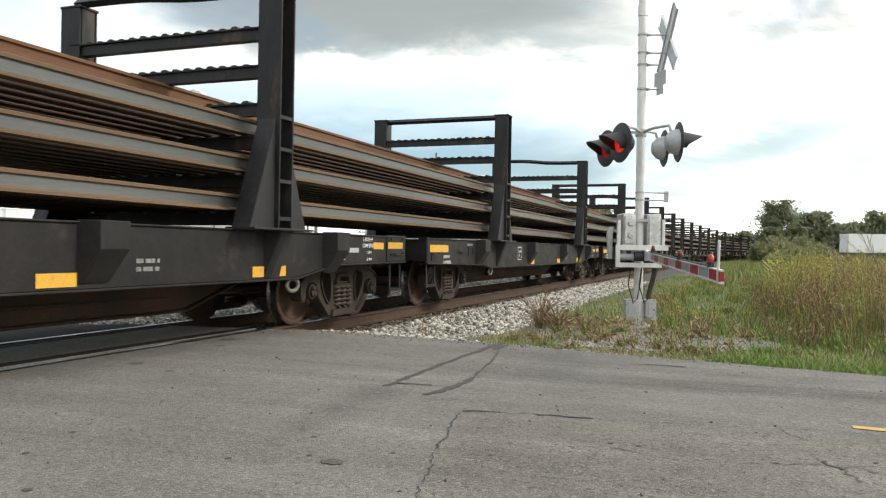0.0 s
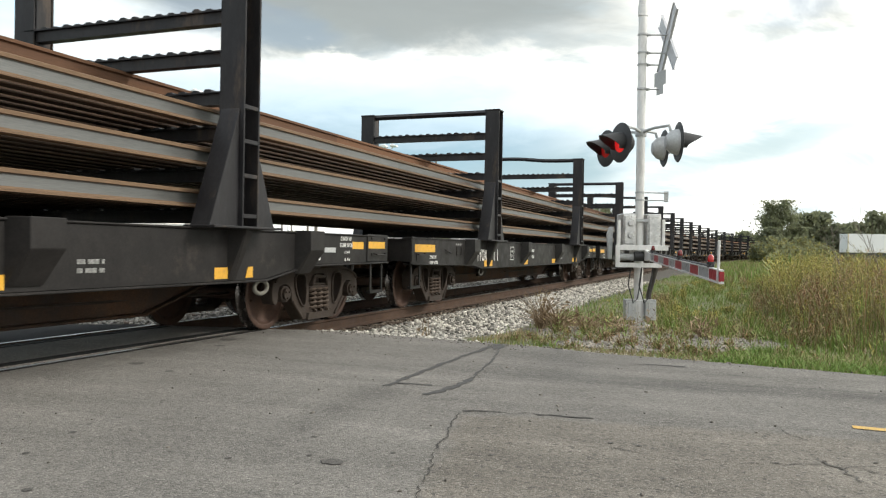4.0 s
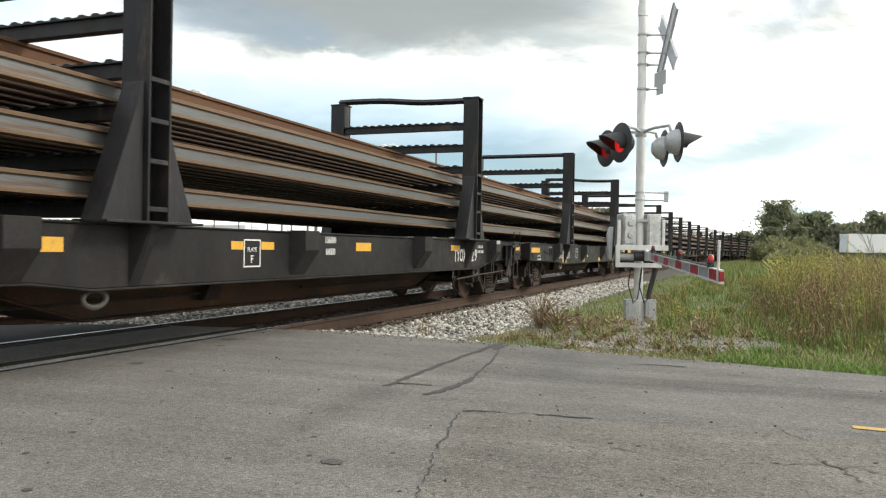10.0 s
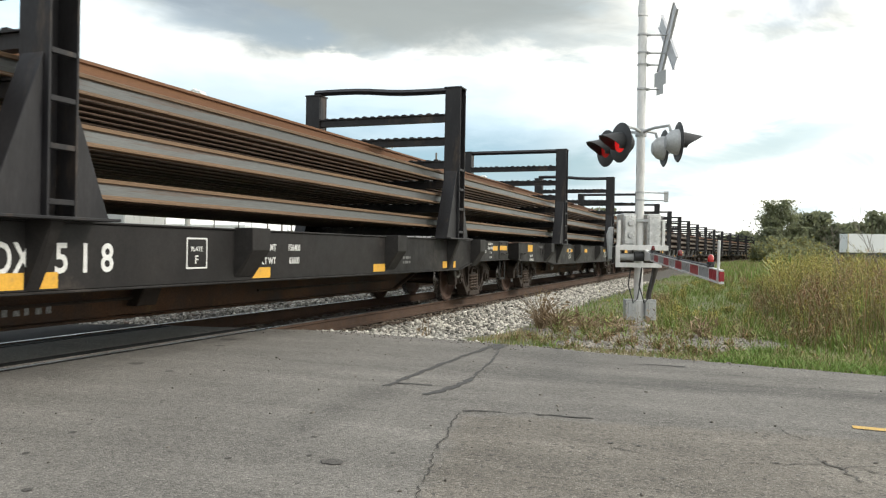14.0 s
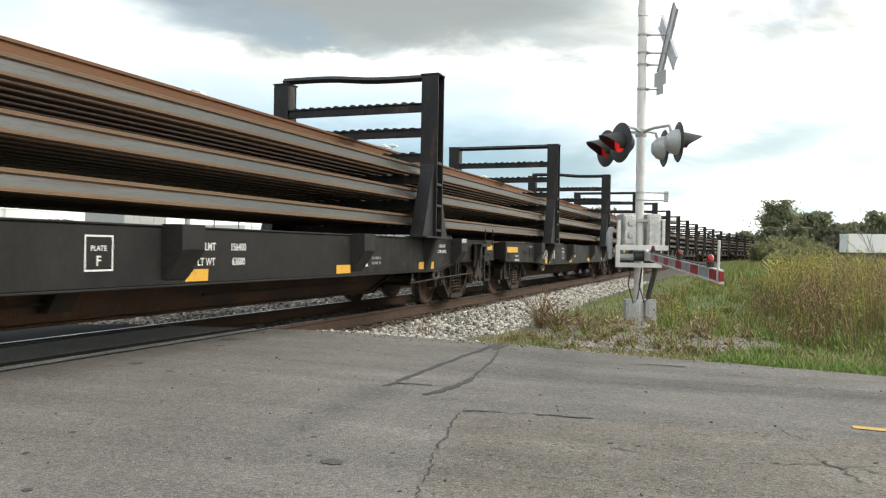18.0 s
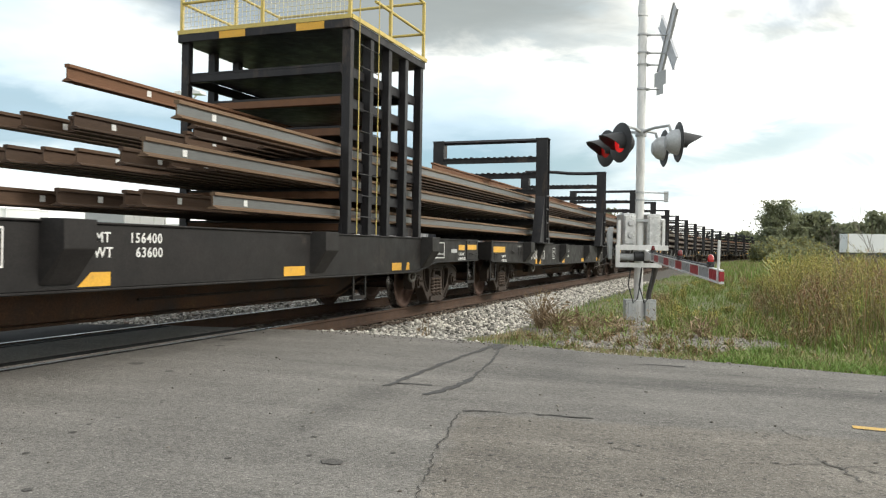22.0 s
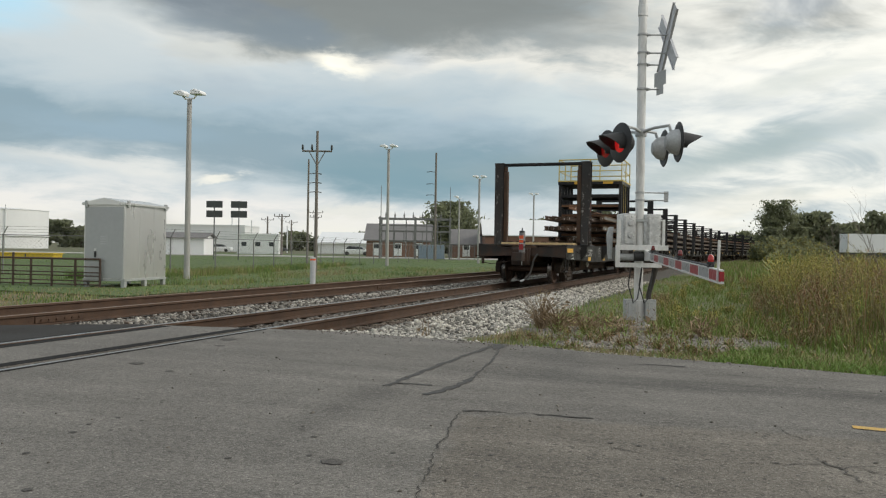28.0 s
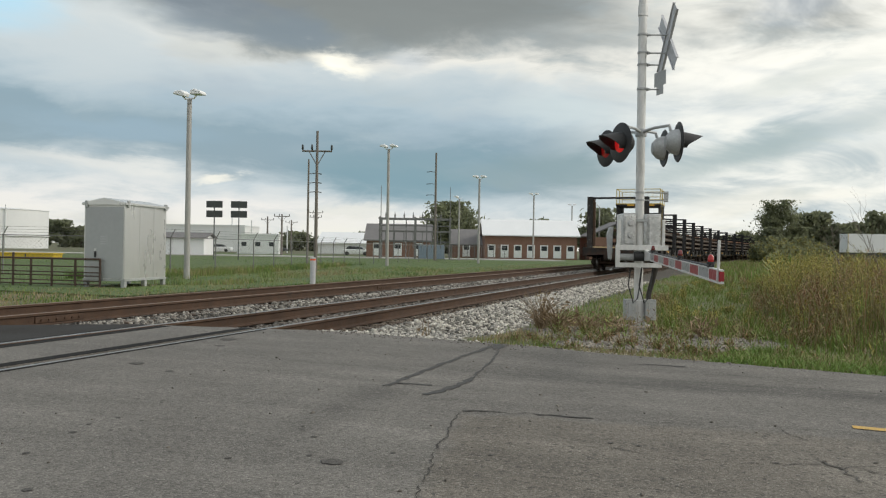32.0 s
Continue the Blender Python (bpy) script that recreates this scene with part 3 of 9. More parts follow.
def make_road():
    # strips of asphalt between the rails, with gaps for rail heads and flangeways
    cuts = [(-60.0, RAILS_X[0] - 0.04), (RAILS_X[0] + 0.04 + FLANGE, RAILS_X[1] - 0.04 - FLANGE), (RAILS_X[1] + 0.04, RAILS_X[2] - 0.04),
            (RAILS_X[2] + 0.04 + FLANGE, RAILS_X[3] - 0.04 - FLANGE), (RAILS_X[3] + 0.04, 60.0)]
    g = Geo()
    for i, (a, b) in enumerate(cuts):
        xs = [a] + [x for x in np.arange(math.ceil(a / 0.3) * 0.3, b, 0.3) if a + 0.05 < x < b - 0.05 and -20 < x < 20] + [b]
        ragged = [road_edge(x) + 0.05 * noise.noise(Vector((x * 2.3, 1.7, 0))) + 0.02 * noise.noise(Vector((x * 9.0, 4.7, 0))) for x in xs]
        for k in range(len(xs) - 1):
            x0, x1, y0, y1 = xs[k], xs[k + 1], ragged[k], ragged[k + 1]
            g.add([(x0, -30, 0), (x1, -30, 0), (x1, y1 - 0.05, 0), (x0, y0 - 0.05, 0), (x1, y1, -0.02), (x0, y0, -0.02), (x1, y1 + 0.02, -0.3), (x0, y0 + 0.02, -0.3)],
                  [(0, 1, 2, 3), (3, 2, 4, 5), (5, 4, 6, 7)], 1 if i == 2 or i == 0 else 0)
        g.add([(a, -30, 0), (a, ragged[0], 0), (a, ragged[0], -0.2), (a, -30, -0.2)], [(0, 1, 2, 3)], 0)
        g.add([(b, -30, 0), (b, ragged[-1], 0), (b, ragged[-1], -0.2), (b, -30, -0.2)], [(3, 2, 1, 0)], 0)
    road = new("road", g.mesh("road", [ASPHALT, ASPHALT_DARK]))
    tagged(road, "worn grey asphalt road over the level crossing", "road", kind="structure")
    rng = random.Random(4)

    def ribbon(pts, width, z, mat_, name, label, step=0.12, wob=0.03, wv=0.35):
        out = []
        for (xa, ya), (xb, yb) in zip(pts, pts[1:]):
            ln = math.hypot(xb - xa, yb - ya)
            n = max(1, int(ln / step))
            for i in range(n):
                t = i / n
                px, py = -(yb - ya) / ln, (xb - xa) / ln
                o = rng.uniform(-wob, wob)
                out.append((xa + (xb - xa) * t + px * o, ya + (yb - ya) * t + py * o))
        out.append(pts[-1])
        v, f = [], []
        for i, (x, y) in enumerate(out):
            a, b = out[max(0, i - 1)], out[min(len(out) - 1, i + 1)]
            dx, dy = b[0] - a[0], b[1] - a[1]
            l = math.hypot(dx, dy) or 1
            w = width / 2 * rng.uniform(1 - wv, 1 + wv)
            v += [(x - dy / l * w, y + dx / l * w, z), (x + dy / l * w, y - dx / l * w, z)]
        f = [(2 * i, 2 * i + 1, 2 * i + 3, 2 * i + 2) for i in range(len(out) - 1)]
        me = bpy.data.meshes.new(name)
        me.from_pydata(v, [], f)
        me.materials.append(mat_)
        part(name, me, None, road, label)

    ribbon([(-2.60, 8.5), (-2.58, 8.2), (-2.60, 7.4), (-2.60, 6.65), (-2.58, 6.03), (-2.58, 5.56)], 0.055, 0.0042, TAR, "tar_seam", "dark tar seam on the asphalt", wob=0.014, step=0.08)
    ribbon([(-2.46, 8.45), (-2.44, 8.18), (-2.24, 7.23), (-2.09, 6.25)], 0.022, 0.0044, TAR, "tar_seam", "", wob=0.012, step=0.07, wv=0.6)
    ribbon([(-2.56, 5.72), (-2.26, 5.75)], 0.022, 0.0046, TAR, "tar_seam", "", wob=0.01, step=0.05, wv=0.7)
    ribbon([(-2.16, 5.36), (-2.09, 5.66), (-2.07, 6.0), (-2.09, 6.25)], 0.060, 0.0042, TAR, "tar_seam", "", wob=0.012, step=0.06, wv=0.5)
    ribbon([(-2.58, 8.55), (-2.50, 8.30), (-2.44, 8.15)], 0.11, 0.0050, TAR, "tar_seam", "", wob=0.03, step=0.05, wv=0.5)
    ribbon([(-1.20, 2.7), (-1.30, 3.13), (-1.35, 3.3), (-1.41, 3.58), (-1.51, 3.88), (-1.55, 4.06), (-1.56, 4.2), (-1.62, 4.4), (-1.67, 4.58), (-1.72, 4.89)], 0.006, 0.0042, CRACK, "crack", "dark irregular crack in the asphalt", wob=0.012, step=0.035, wv=0.85)
    ribbon([(-1.60, 4.12), (-1.50, 4.15), (-1.40, 4.14)], 0.004, 0.0043, CRACK, "crack", "", wob=0.012, step=0.03, wv=0.85)
    ribbon([(-1.73, 4.92), (-1.54, 5.0), (-1.39, 4.96), (-1.31, 5.07), (-1.22, 5.03), (-1.06, 5.05), (-0.88, 5.06)], 0.017, 0.0044, CRACK, "crack", "", wob=0.012, step=0.04, wv=0.85)
    ribbon([(-0.88, 5.06), (-0.6, 5.11), (-0.33, 5.14), (0.0, 5.2), (0.23, 5.26), (0.46, 5.33), (0.81, 5.30), (2.2, 5.3)], 0.0045, 0.0044, CRACK, "crack", "", wob=0.014, step=0.045, wv=0.9)
    ribbon([(0.23, 5.25), (0.29, 5.10), (0.37, 5.01)], 0.006, 0.0045, CRACK, "crack", "", wob=0.012, step=0.04, wv=0.85)
    ribbon([(-0.66, 4.36), (-0.44, 4.29), (-0.28, 4.24), (0.06, 4.33), (0.36, 4.44), (0.7, 4.54), (1.5, 4.62)], 0.005, 0.0043, CRACK, "crack", "", wob=0.014, step=0.04, wv=0.9)
    ribbon([(-1.45, 4.55), (-1.1, 4.6), (-0.85, 4.72)], 0.003, 0.0043, CRACK, "crack", "", wob=0.016, step=0.04, wv=0.9)
    ribbon([(-1.25, 4.18), (-1.0, 4.22), (-0.7, 4.35)], 0.003, 0.0043, CRACK, "crack", "", wob=0.014, step=0.04, wv=0.9)
    ribbon([(-0.6, 4.7), (-0.2, 4.8), (0.1, 4.78), (0.4, 4.9)], 0.003, 0.0043, CRACK, "crack", "", wob=0.016, step=0.04, wv=0.9)
    ribbon([(-1.0, 3.62), (-0.6, 3.7), (-0.2, 3.66)], 0.003, 0.0043, CRACK, "crack", "", wob=0.014, step=0.04, wv=0.9)
    ribbon([(0.40, 4.58), (0.47, 4.42), (0.50, 4.30), (0.55, 4.20)], 0.009, 0.0046, OIL, "crack", "", wob=0.03, step=0.03, wv=0.9)
    ribbon([(0.44, 4.44), (0.56, 4.46), (0.66, 4.40)], 0.008, 0.0047, OIL, "crack", "", wob=0.02, step=0.03, wv=0.9)
    ribbon([(-0.93, 7.70), (-0.7, 7.73), (-0.48, 7.72)], 0.030, 0.0044, TAR, "tar_seam", "", wob=0.008, step=0.05, wv=0.7)
    ribbon([(-0.1, 7.38), (0.2, 7.36)], 0.014, 0.0044, TAR, "tar_seam", "", wob=0.008, step=0.05, wv=0.7)
    # yellow centre dashes
    for x0, x1 in ((0.66, 3.2), (10.0, 13.0), (20.0, 23.0)):
        yb = 5.52 - (x0 - 0.66) * 0.1
        ribbon([(x0, yb), ((x0 + x1) / 2, yb - 0.05), (x1, yb - 0.25)], 0.085, 0.0046, ROAD_YELLOW, "centre_dash", "faded yellow centre dash", wob=0.004, wv=0.12, step=0.15)
    # oil spots
    spots = [(-1.90, 3.48, 0.05), (-3.53, 3.42, 0.022), (-3.39, 2.99, 0.02), (-5.06, 5.62, 0.06), (-4.51, 5.39, 0.035), (-5.45, 7.5, 0.09), (-2.41, 3.33, 0.018), (-2.88, 2.55, 0.022), (-5.2, 7.0, 0.05)]
    spots += [(rng.uniform(-4.2, 0.6), rng.uniform(2.6, 5.2), rng.uniform(0.006, 0.016)) for _ in range(46)]
    for x, y, r in spots:
        vs = [(x + r * (0.7 + 0.5 * rng.random()) * math.cos(a) * 1.2, y + r * (0.7 + 0.5 * rng.random()) * math.sin(a), 0.0042) for a in np.linspace(0, 2 * math.pi, 12, endpoint=False)]
        me = bpy.data.meshes.new("oil_spot")
        me.from_pydata(vs, [], [tuple(range(12))])
        me.materials.append(OIL)
        part("oil_spot", me, None, road)


make_road()

RAIL_PROF = [(-0.070, 0.0), (0.070, 0.0), (0.070, 0.012), (0.012, 0.034), (0.009, 0.045), (0.009, 0.135), (0.016, 0.145), (0.036, 0.150), (0.036, 0.180), (0.028, 0.186),
             (-0.028, 0.186), (-0.036, 0.180), (-0.036, 0.150), (-0.016, 0.145), (-0.009, 0.135), (-0.009, 0.045), (-0.012, 0.034), (-0.070, 0.012)]


def swept_rail(offset, s0, s1, z, head_mat, name, label):
    """A track rail along the line, its head at z."""
    ss = [s0] + [s for s in np.arange(math.ceil(s0 / 6) * 6, min(s1, 66), 6) if s > s0 + 1] + [s for s in np.arange(66, s1, 4)] + [s1]
    n = len(RAIL_PROF)
    v, f, sl = [], [], []
    for s in ss:
        x, y, h = on_track(s)
        a = radians(h)
        for px, pz in RAIL_PROF:
            o = offset - TRACK + px
            v.append((x + math.cos(a) * o, y + math.sin(a) * o, z - 0.186 + pz))
    for i in range(len(ss) - 1):
        for k in range(n):
            k2 = (k + 1) % n
            f.append((i * n + k2, i * n + k, (i + 1) * n + k, (i + 1) * n + k2))
            sl.append(1 if k in (8, 9, 10) else 0)
    me = bpy.data.meshes.new(name)
    me.from_pydata(v, [], f)
    me.materials.append(RAIL_RUST)
    me.materials.append(head_mat)
    me.polygons.foreach_set("material_index", sl)
    me.update()
    return tagged(new(name, me), label, "rail", kind="structure")


for i, x in enumerate(RAILS_X):
    swept_rail(x, -30, 330, 0.004 + (0.01 if i < 2 else 0.0), RAIL_HEAD_OLD if i < 2 else RAIL_HEAD, "rail_track",
               "rusty steel running rail with a worn head" if i < 2 else "rusty steel running rail with a polished head")

# the rubber-like filler that shows as dark grooves inside the rails at the crossing
for k, x in enumerate(RAILS_X):
    side = 1 if k % 2 == 0 else -1
    a, b = sorted((x + side * 0.036, x + side * (0.044 + FLANGE)))
    g = Geo().box(a, b, -30, road_edge(x) - 0.1, -0.2, -0.06)
    tagged(new("flangeway", g.mesh("flangeway", CRACK)), "dark flangeway groove beside the rail", "flangeway", kind="structure")
    a, b = sorted((x - side * 0.037, x - side * 0.085))
    g = Geo().box(a, b, -30, road_edge(x) - 0.12, -0.1, 0.0045)
    tagged(new("rubber_seal", g.mesh("rubber_seal", SEAL)), "black rubber seal beside the rail", "seal", kind="structure")
    a, b = sorted((x + side * (0.042 + FLANGE), x + side * (0.20 + FLANGE)))
    g = Geo().box(a, b, -30, road_edge(x) - 0.12, -0.1, 0.0042)
    tagged(new("rubber_seal", g.mesh("rubber_seal", SEAL)), "black rubber seal beside the flangeway", "seal", kind="structure")


def bed_height(o, centre):
    """Ballast surface across a track, o metres from the centre line."""
    a = abs(o)
    if a < 1.35:
        return -0.215
    return -0.215 - (a - 1.35) * 0.17


def make_bed(centre, name, label, left, right):
    ss = list(np.arange(6.0, 64, 2.0)) + list(np.arange(64, 331, 6.0))
    os_ = [left, -1.8, -1.35, -0.8, 0, 0.8, 1.35, 1.8, right]
    os_ = sorted(o for o in os_ if left <= o <= right)
    v = []
    for s in ss:
        x, y, h = on_track(s)
        a = radians(h)
        for o in os_:
            q = o + centre - TRACK
            zz = bed_height(o, centre) - 0.01
            if y < 14:      # ramps up to the road's edge beside the crossing
                zz = zz if abs(o) < 1.2 else max(zz, -0.05 - max(0.0, y - road_edge(x + q)) * 0.10)
            v.append((x + math.cos(a) * q, y + math.sin(a) * q, min(zz, -0.04)))
    n = len(os_)
    f = [(j * n + i, j * n + i + 1, (j + 1) * n + i + 1, (j + 1) * n + i) for j in range(len(ss) - 1) for i in range(n - 1)]
    me = bpy.data.meshes.new(name)
    me.from_pydata(v, [], f)
    # dark sheet whose colour stands for shade between the loose stones
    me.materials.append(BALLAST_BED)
    tagged(new(name, me), label, "ballast", kind="structure")


make_bed(TRACK, "ballast_bed", "dark bed under the track's pale stones, gap shade in its colour", -2.02, 3.9)
make_bed(SECOND, "ballast_bed", "dark bed under the second track's stones, gap shade in its colour", -2.6, 2.02)


def make_ties():
    me = Geo().box(-1.3, 1.3, -0.11, 0.11, -0.178, 0).mesh("tie", TIE, 0.012)
    for centre, s1 in ((TRACK, 62), (SECOND, 44)):
        bed = thing("track_ties", "weathered dark wooden sleepers half buried in stone", "sleepers", kind="structure")
        for i, s in enumerate(np.arange(9.6, s1, 0.55)):
            if centre == SECOND and s < 9:
                continue
            part("tie", me, None, bed, at=pose(centre, s + random.uniform(-0.03, 0.03), -0.198 + random.uniform(-0.012, 0.006), 0, 0, random.uniform(-1, 1)))


make_ties()


def stones(name, label, count, place, size, mats, seed):
    """Crushed stones: low many-sided lumps, all different, in one mesh."""
    rng = np.random.RandomState(seed)
    t = (1 + 5 ** 0.5) / 2
    base = np.array([(-1, t, 0), (1, t, 0), (-1, -t, 0), (1, -t, 0), (0, -1, t), (0, 1, t), (0, -1, -t), (0, 1, -t), (t, 0, -1), (t, 0, 1), (-t, 0, -1), (-t, 0, 1)]) / 1.9
    tri = np.array([(0, 11, 5), (0, 5, 1), (0, 1, 7), (0, 7, 10), (0, 10, 11), (1, 5, 9), (5, 11, 4), (11, 10, 2), (10, 7, 6), (7, 1, 8), (3, 9, 4), (3, 4, 2), (3, 2, 6), (3, 6, 8), (3, 8, 9),
                    (4, 9, 5), (2, 4, 11), (6, 2, 10), (8, 6, 7), (9, 8, 1)])
    V, F = [], []
    for i in range(count):
        x, y, z = place(rng)
        s = size * rng.uniform(0.5, 1.45)
        sc = np.array([rng.uniform(0.7, 1.5), rng.uniform(0.6, 1.2), rng.uniform(0.5, 1.0)]) * s
        q = base * rng.uniform(0.5, 1.35, (12, 1))
        a, b = rng.uniform(0, 6.28), rng.uniform(-0.9, 0.9)
        ca, sa, cb, sb = math.cos(a), math.sin(a), math.cos(b), math.sin(b)
        R = np.array([[ca, -sa * cb, sa * sb], [sa, ca * cb, -ca * sb], [0, sb, cb]])
        V.append((q * sc) @ R.T + (x, y, z))
        F.append(tri + 12 * i)
    V, F = np.concatenate(V), np.concatenate(F)
    me = bpy.data.meshes.new(name)
    me.vertices.add(len(V))
    me.vertices.foreach_set("co", V.ravel())
    me.loops.add(len(F) * 3)
    me.loops.foreach_set("vertex_index", F.ravel().astype(np.int32))
    me.polygons.add(len(F))
    me.polygons.foreach_set("loop_start", np.arange(0, len(F) * 3, 3, dtype=np.int32))
    for mt in mats:
        me.materials.append(mt)
    me.update(calc_edges=True)
    me.validate()
    return tagged(new(name, me), label, "ballast", kind="stuff")


def near_shoulder(rng):
    while True:
        y = 8.5 + 30 * rng.random() ** 1.6
        o = rng.uniform(1.22, 3.7 - min(1.3, max(0.0, (y - 12.5) * 0.14)))
        x = TRACK + o
        lim = road_edge(x) + 0.03
        if y < lim:
            continue
        # the white stone thins out towards the grass
        if o > 3.0 and y > 9.6 and rng.random() < (o - 3.0) * 0.8:
            continue
        z = bed_height(o, TRACK)
        if y < 14:
            z = max(z, -0.06 - (y - road_edge(x)) * 0.10)
        return x, y, z + rng.uniform(-0.012, 0.028)


def between_rails(rng):
    y = 8.6 + 40 * rng.random() ** 1.5
    return TRACK + rng.uniform(-0.68, 0.68), y, -0.225 + rng.uniform(0, 0.02)


def between_tracks(rng):
    y = 7.5 + 45 * rng.random() ** 1.5
    o = rng.uniform(0.82, 3.2)
    y = max(y, road_edge(SECOND + o) + 0.1)
    return SECOND + o, y, max(bed_height(o, SECOND), bed_height(SECOND + o - TRACK, TRACK)) + rng.uniform(-0.01, 0.02)


stones("ballast_stones", "loose pale crushed stones on the track shoulder", 21000, near_shoulder, 0.036, [BALLAST], 1)
def rail_foot(rng):
    """Rust-stained stones along the near rail."""
    y = 8.9 + 34 * rng.random() ** 1.6
    o = 0.82 + 0.62 * rng.random() ** 1.2
    return TRACK + o, max(y, road_edge(TRACK + o) + 0.05), bed_height(o, TRACK) + rng.uniform(-0.03, 0.012)


stones("ballast_stones", "rust-stained crushed stones along the rail", 4200, rail_foot, 0.034, [BALLAST_BROWN], 7)
stones("ballast_stones", "grey crushed stones between the rails", 4500, between_rails, 0.04, [BALLAST_OLD], 2)
stones("ballast_stones", "grey crushed stones between the two tracks", 12500, between_tracks, 0.035, [BALLAST_MIX], 3)
stones("ballast_stones", "pale crushed stones among the second track's sleepers", 4500, lambda r: (SECOND + r.uniform(-1.9, 0.7), 8 + 36 * r.random() ** 1.5, -0.215), 0.04, [BALLAST_MIX], 5)


def joint_bars():
    """Bolted joint bars on the webs of the second track and of the near track."""
    me = Geo().box(-0.012, 0.012, -0.46, 0.46, 0.045, 0.14).mesh("joint_bar", RAIL_RUST, 0.004)
    bolt = Geo().tube([(0, 0, 0), (0.022, 0, 0)], 0.016, 6).mesh("bolt", RAIL_RUST)
    for x, y in ((RAILS_X[1], 9.2), (RAILS_X[1], 20.9)):
        ob = tagged(new("rail_joint"), "rusty bolted joint bar on a rail", "rail joint", "rail joints")
        ob.matrix_basis = pose(x + 0.022, y, -0.182)
        part("joint_bar", me, None, ob)
        for k in (-0.36, -0.22, -0.08, 0.08, 0.22, 0.36):
            part("bolt", bolt, None, ob, at=pose(0.012, k, 0.09))


joint_bars()


def road_pebbles(rng):
    if rng.random_sample() < 0.5:
        x = rng.uniform(-5.5, -2.2)
        y = road_edge(x) - abs(rng.normal(0, 0.22))
    elif rng.random_sample() < 0.5:
        x = rng.uniform(-2.2, 5)
        y = road_edge(x) - abs(rng.normal(0, 0.12))
    else:
        x, y = rng.uniform(-4.5, 2), rng.uniform(2.6, 8.0)
    return x, y, 0.002


stones("loose_pebbles", "small loose stones strewn on the asphalt", 420, road_pebbles, 0.010, [BALLAST_OLD], 6)


# ---- the train ----
HALF = 1.42      # side sill, from the centre line
DECK = 1.255
REAR, FRONT = -9.05, 8.3
POSTS = (-4.965, 4.279)
TRUCKS = (-7.12, 6.82)
TIERS = (1.46, 1.90, 2.34)
WHEEL_R = 0.457
AXLE = 0.885


def text_at(y, z, x=HALF + 0.004):
    """Pose of writing on the side of a car that faces +x: it reads towards +y."""
    return Matrix.Translation((x, y, z)) @ Matrix(((0, 0, 1, 0), (1, 0, 0, 0), (0, 1, 0, 0), (0, 0, 0, 1)))


def sill_geo(side, rear_end):
    """A side sill: web with a thin top lip and a bottom flange, shallower over the trucks."""
    bot = [(REAR, 0.82), (-5.9, 0.76), (-5.3, 0.69), (5.0, 0.69), (5.9, 0.84), (FRONT, 0.86)]
    g = Geo()
    xi, xo = (HALF - 0.02, HALF) if side > 0 else (-HALF, -HALF + 0.02)
    g.prism(bot + [(FRONT, DECK - 0.02), (REAR, DECK - 0.02)], 0, xi, xo)
    a, b = (HALF - 0.14, HALF + 0.035) if side > 0 else (-HALF - 0.035, -HALF + 0.14)
    for (y0, z0), (y1, z1) in zip(bot, bot[1:]):
        g.add([(a, y0, z0 - 0.022), (b, y0, z0 - 0.022), (b, y1, z1 - 0.022), (a, y1, z1 - 0.022), (a, y0, z0), (b, y0, z0), (b, y1, z1), (a, y1, z1)],
              [(0, 3, 2, 1), (4, 5, 6, 7), (0, 1, 5, 4), (1, 2, 6, 5), (2, 3, 7, 6), (3, 0, 4, 7)])
    a, b = (HALF - 0.16, HALF + 0.022) if side > 0 else (-HALF - 0.022, -HALF + 0.16)
    g.box(a, b, REAR, FRONT, DECK - 0.02, DECK)
    return g


def rib_geo(side, w=0.34, out=0.19, low=0.80, flat=0.23):
    """A stake bracket on the sill: full depth above, cut back below."""
    g = Geo()
    x0, x1 = HALF, HALF + out
    v = [(x0, -w / 2 - 0.06, DECK + 0.012), (x0, w / 2, DECK + 0.012), (x1, w / 2, DECK + 0.012), (x1, -w / 2, DECK + 0.012),
         (x1, -w / 2, DECK - flat), (x1, w / 2, DECK - flat), (x0 + 0.02, -w / 2, low - 0.06), (x0 + 0.02, w / 2 - 0.06, low - 0.06), (x0, -w / 2 - 0.06, low - 0.06)]
    f = [(0, 3, 2, 1), (3, 4, 5, 2), (4, 6, 7, 5), (0, 8, 6, 4, 3), (1, 2, 5, 7)]
    if side < 0:
        v = [(-x, y, z) for x, y, z in v]
        f = [q[::-1] for q in f]
    return g.add(v, f)


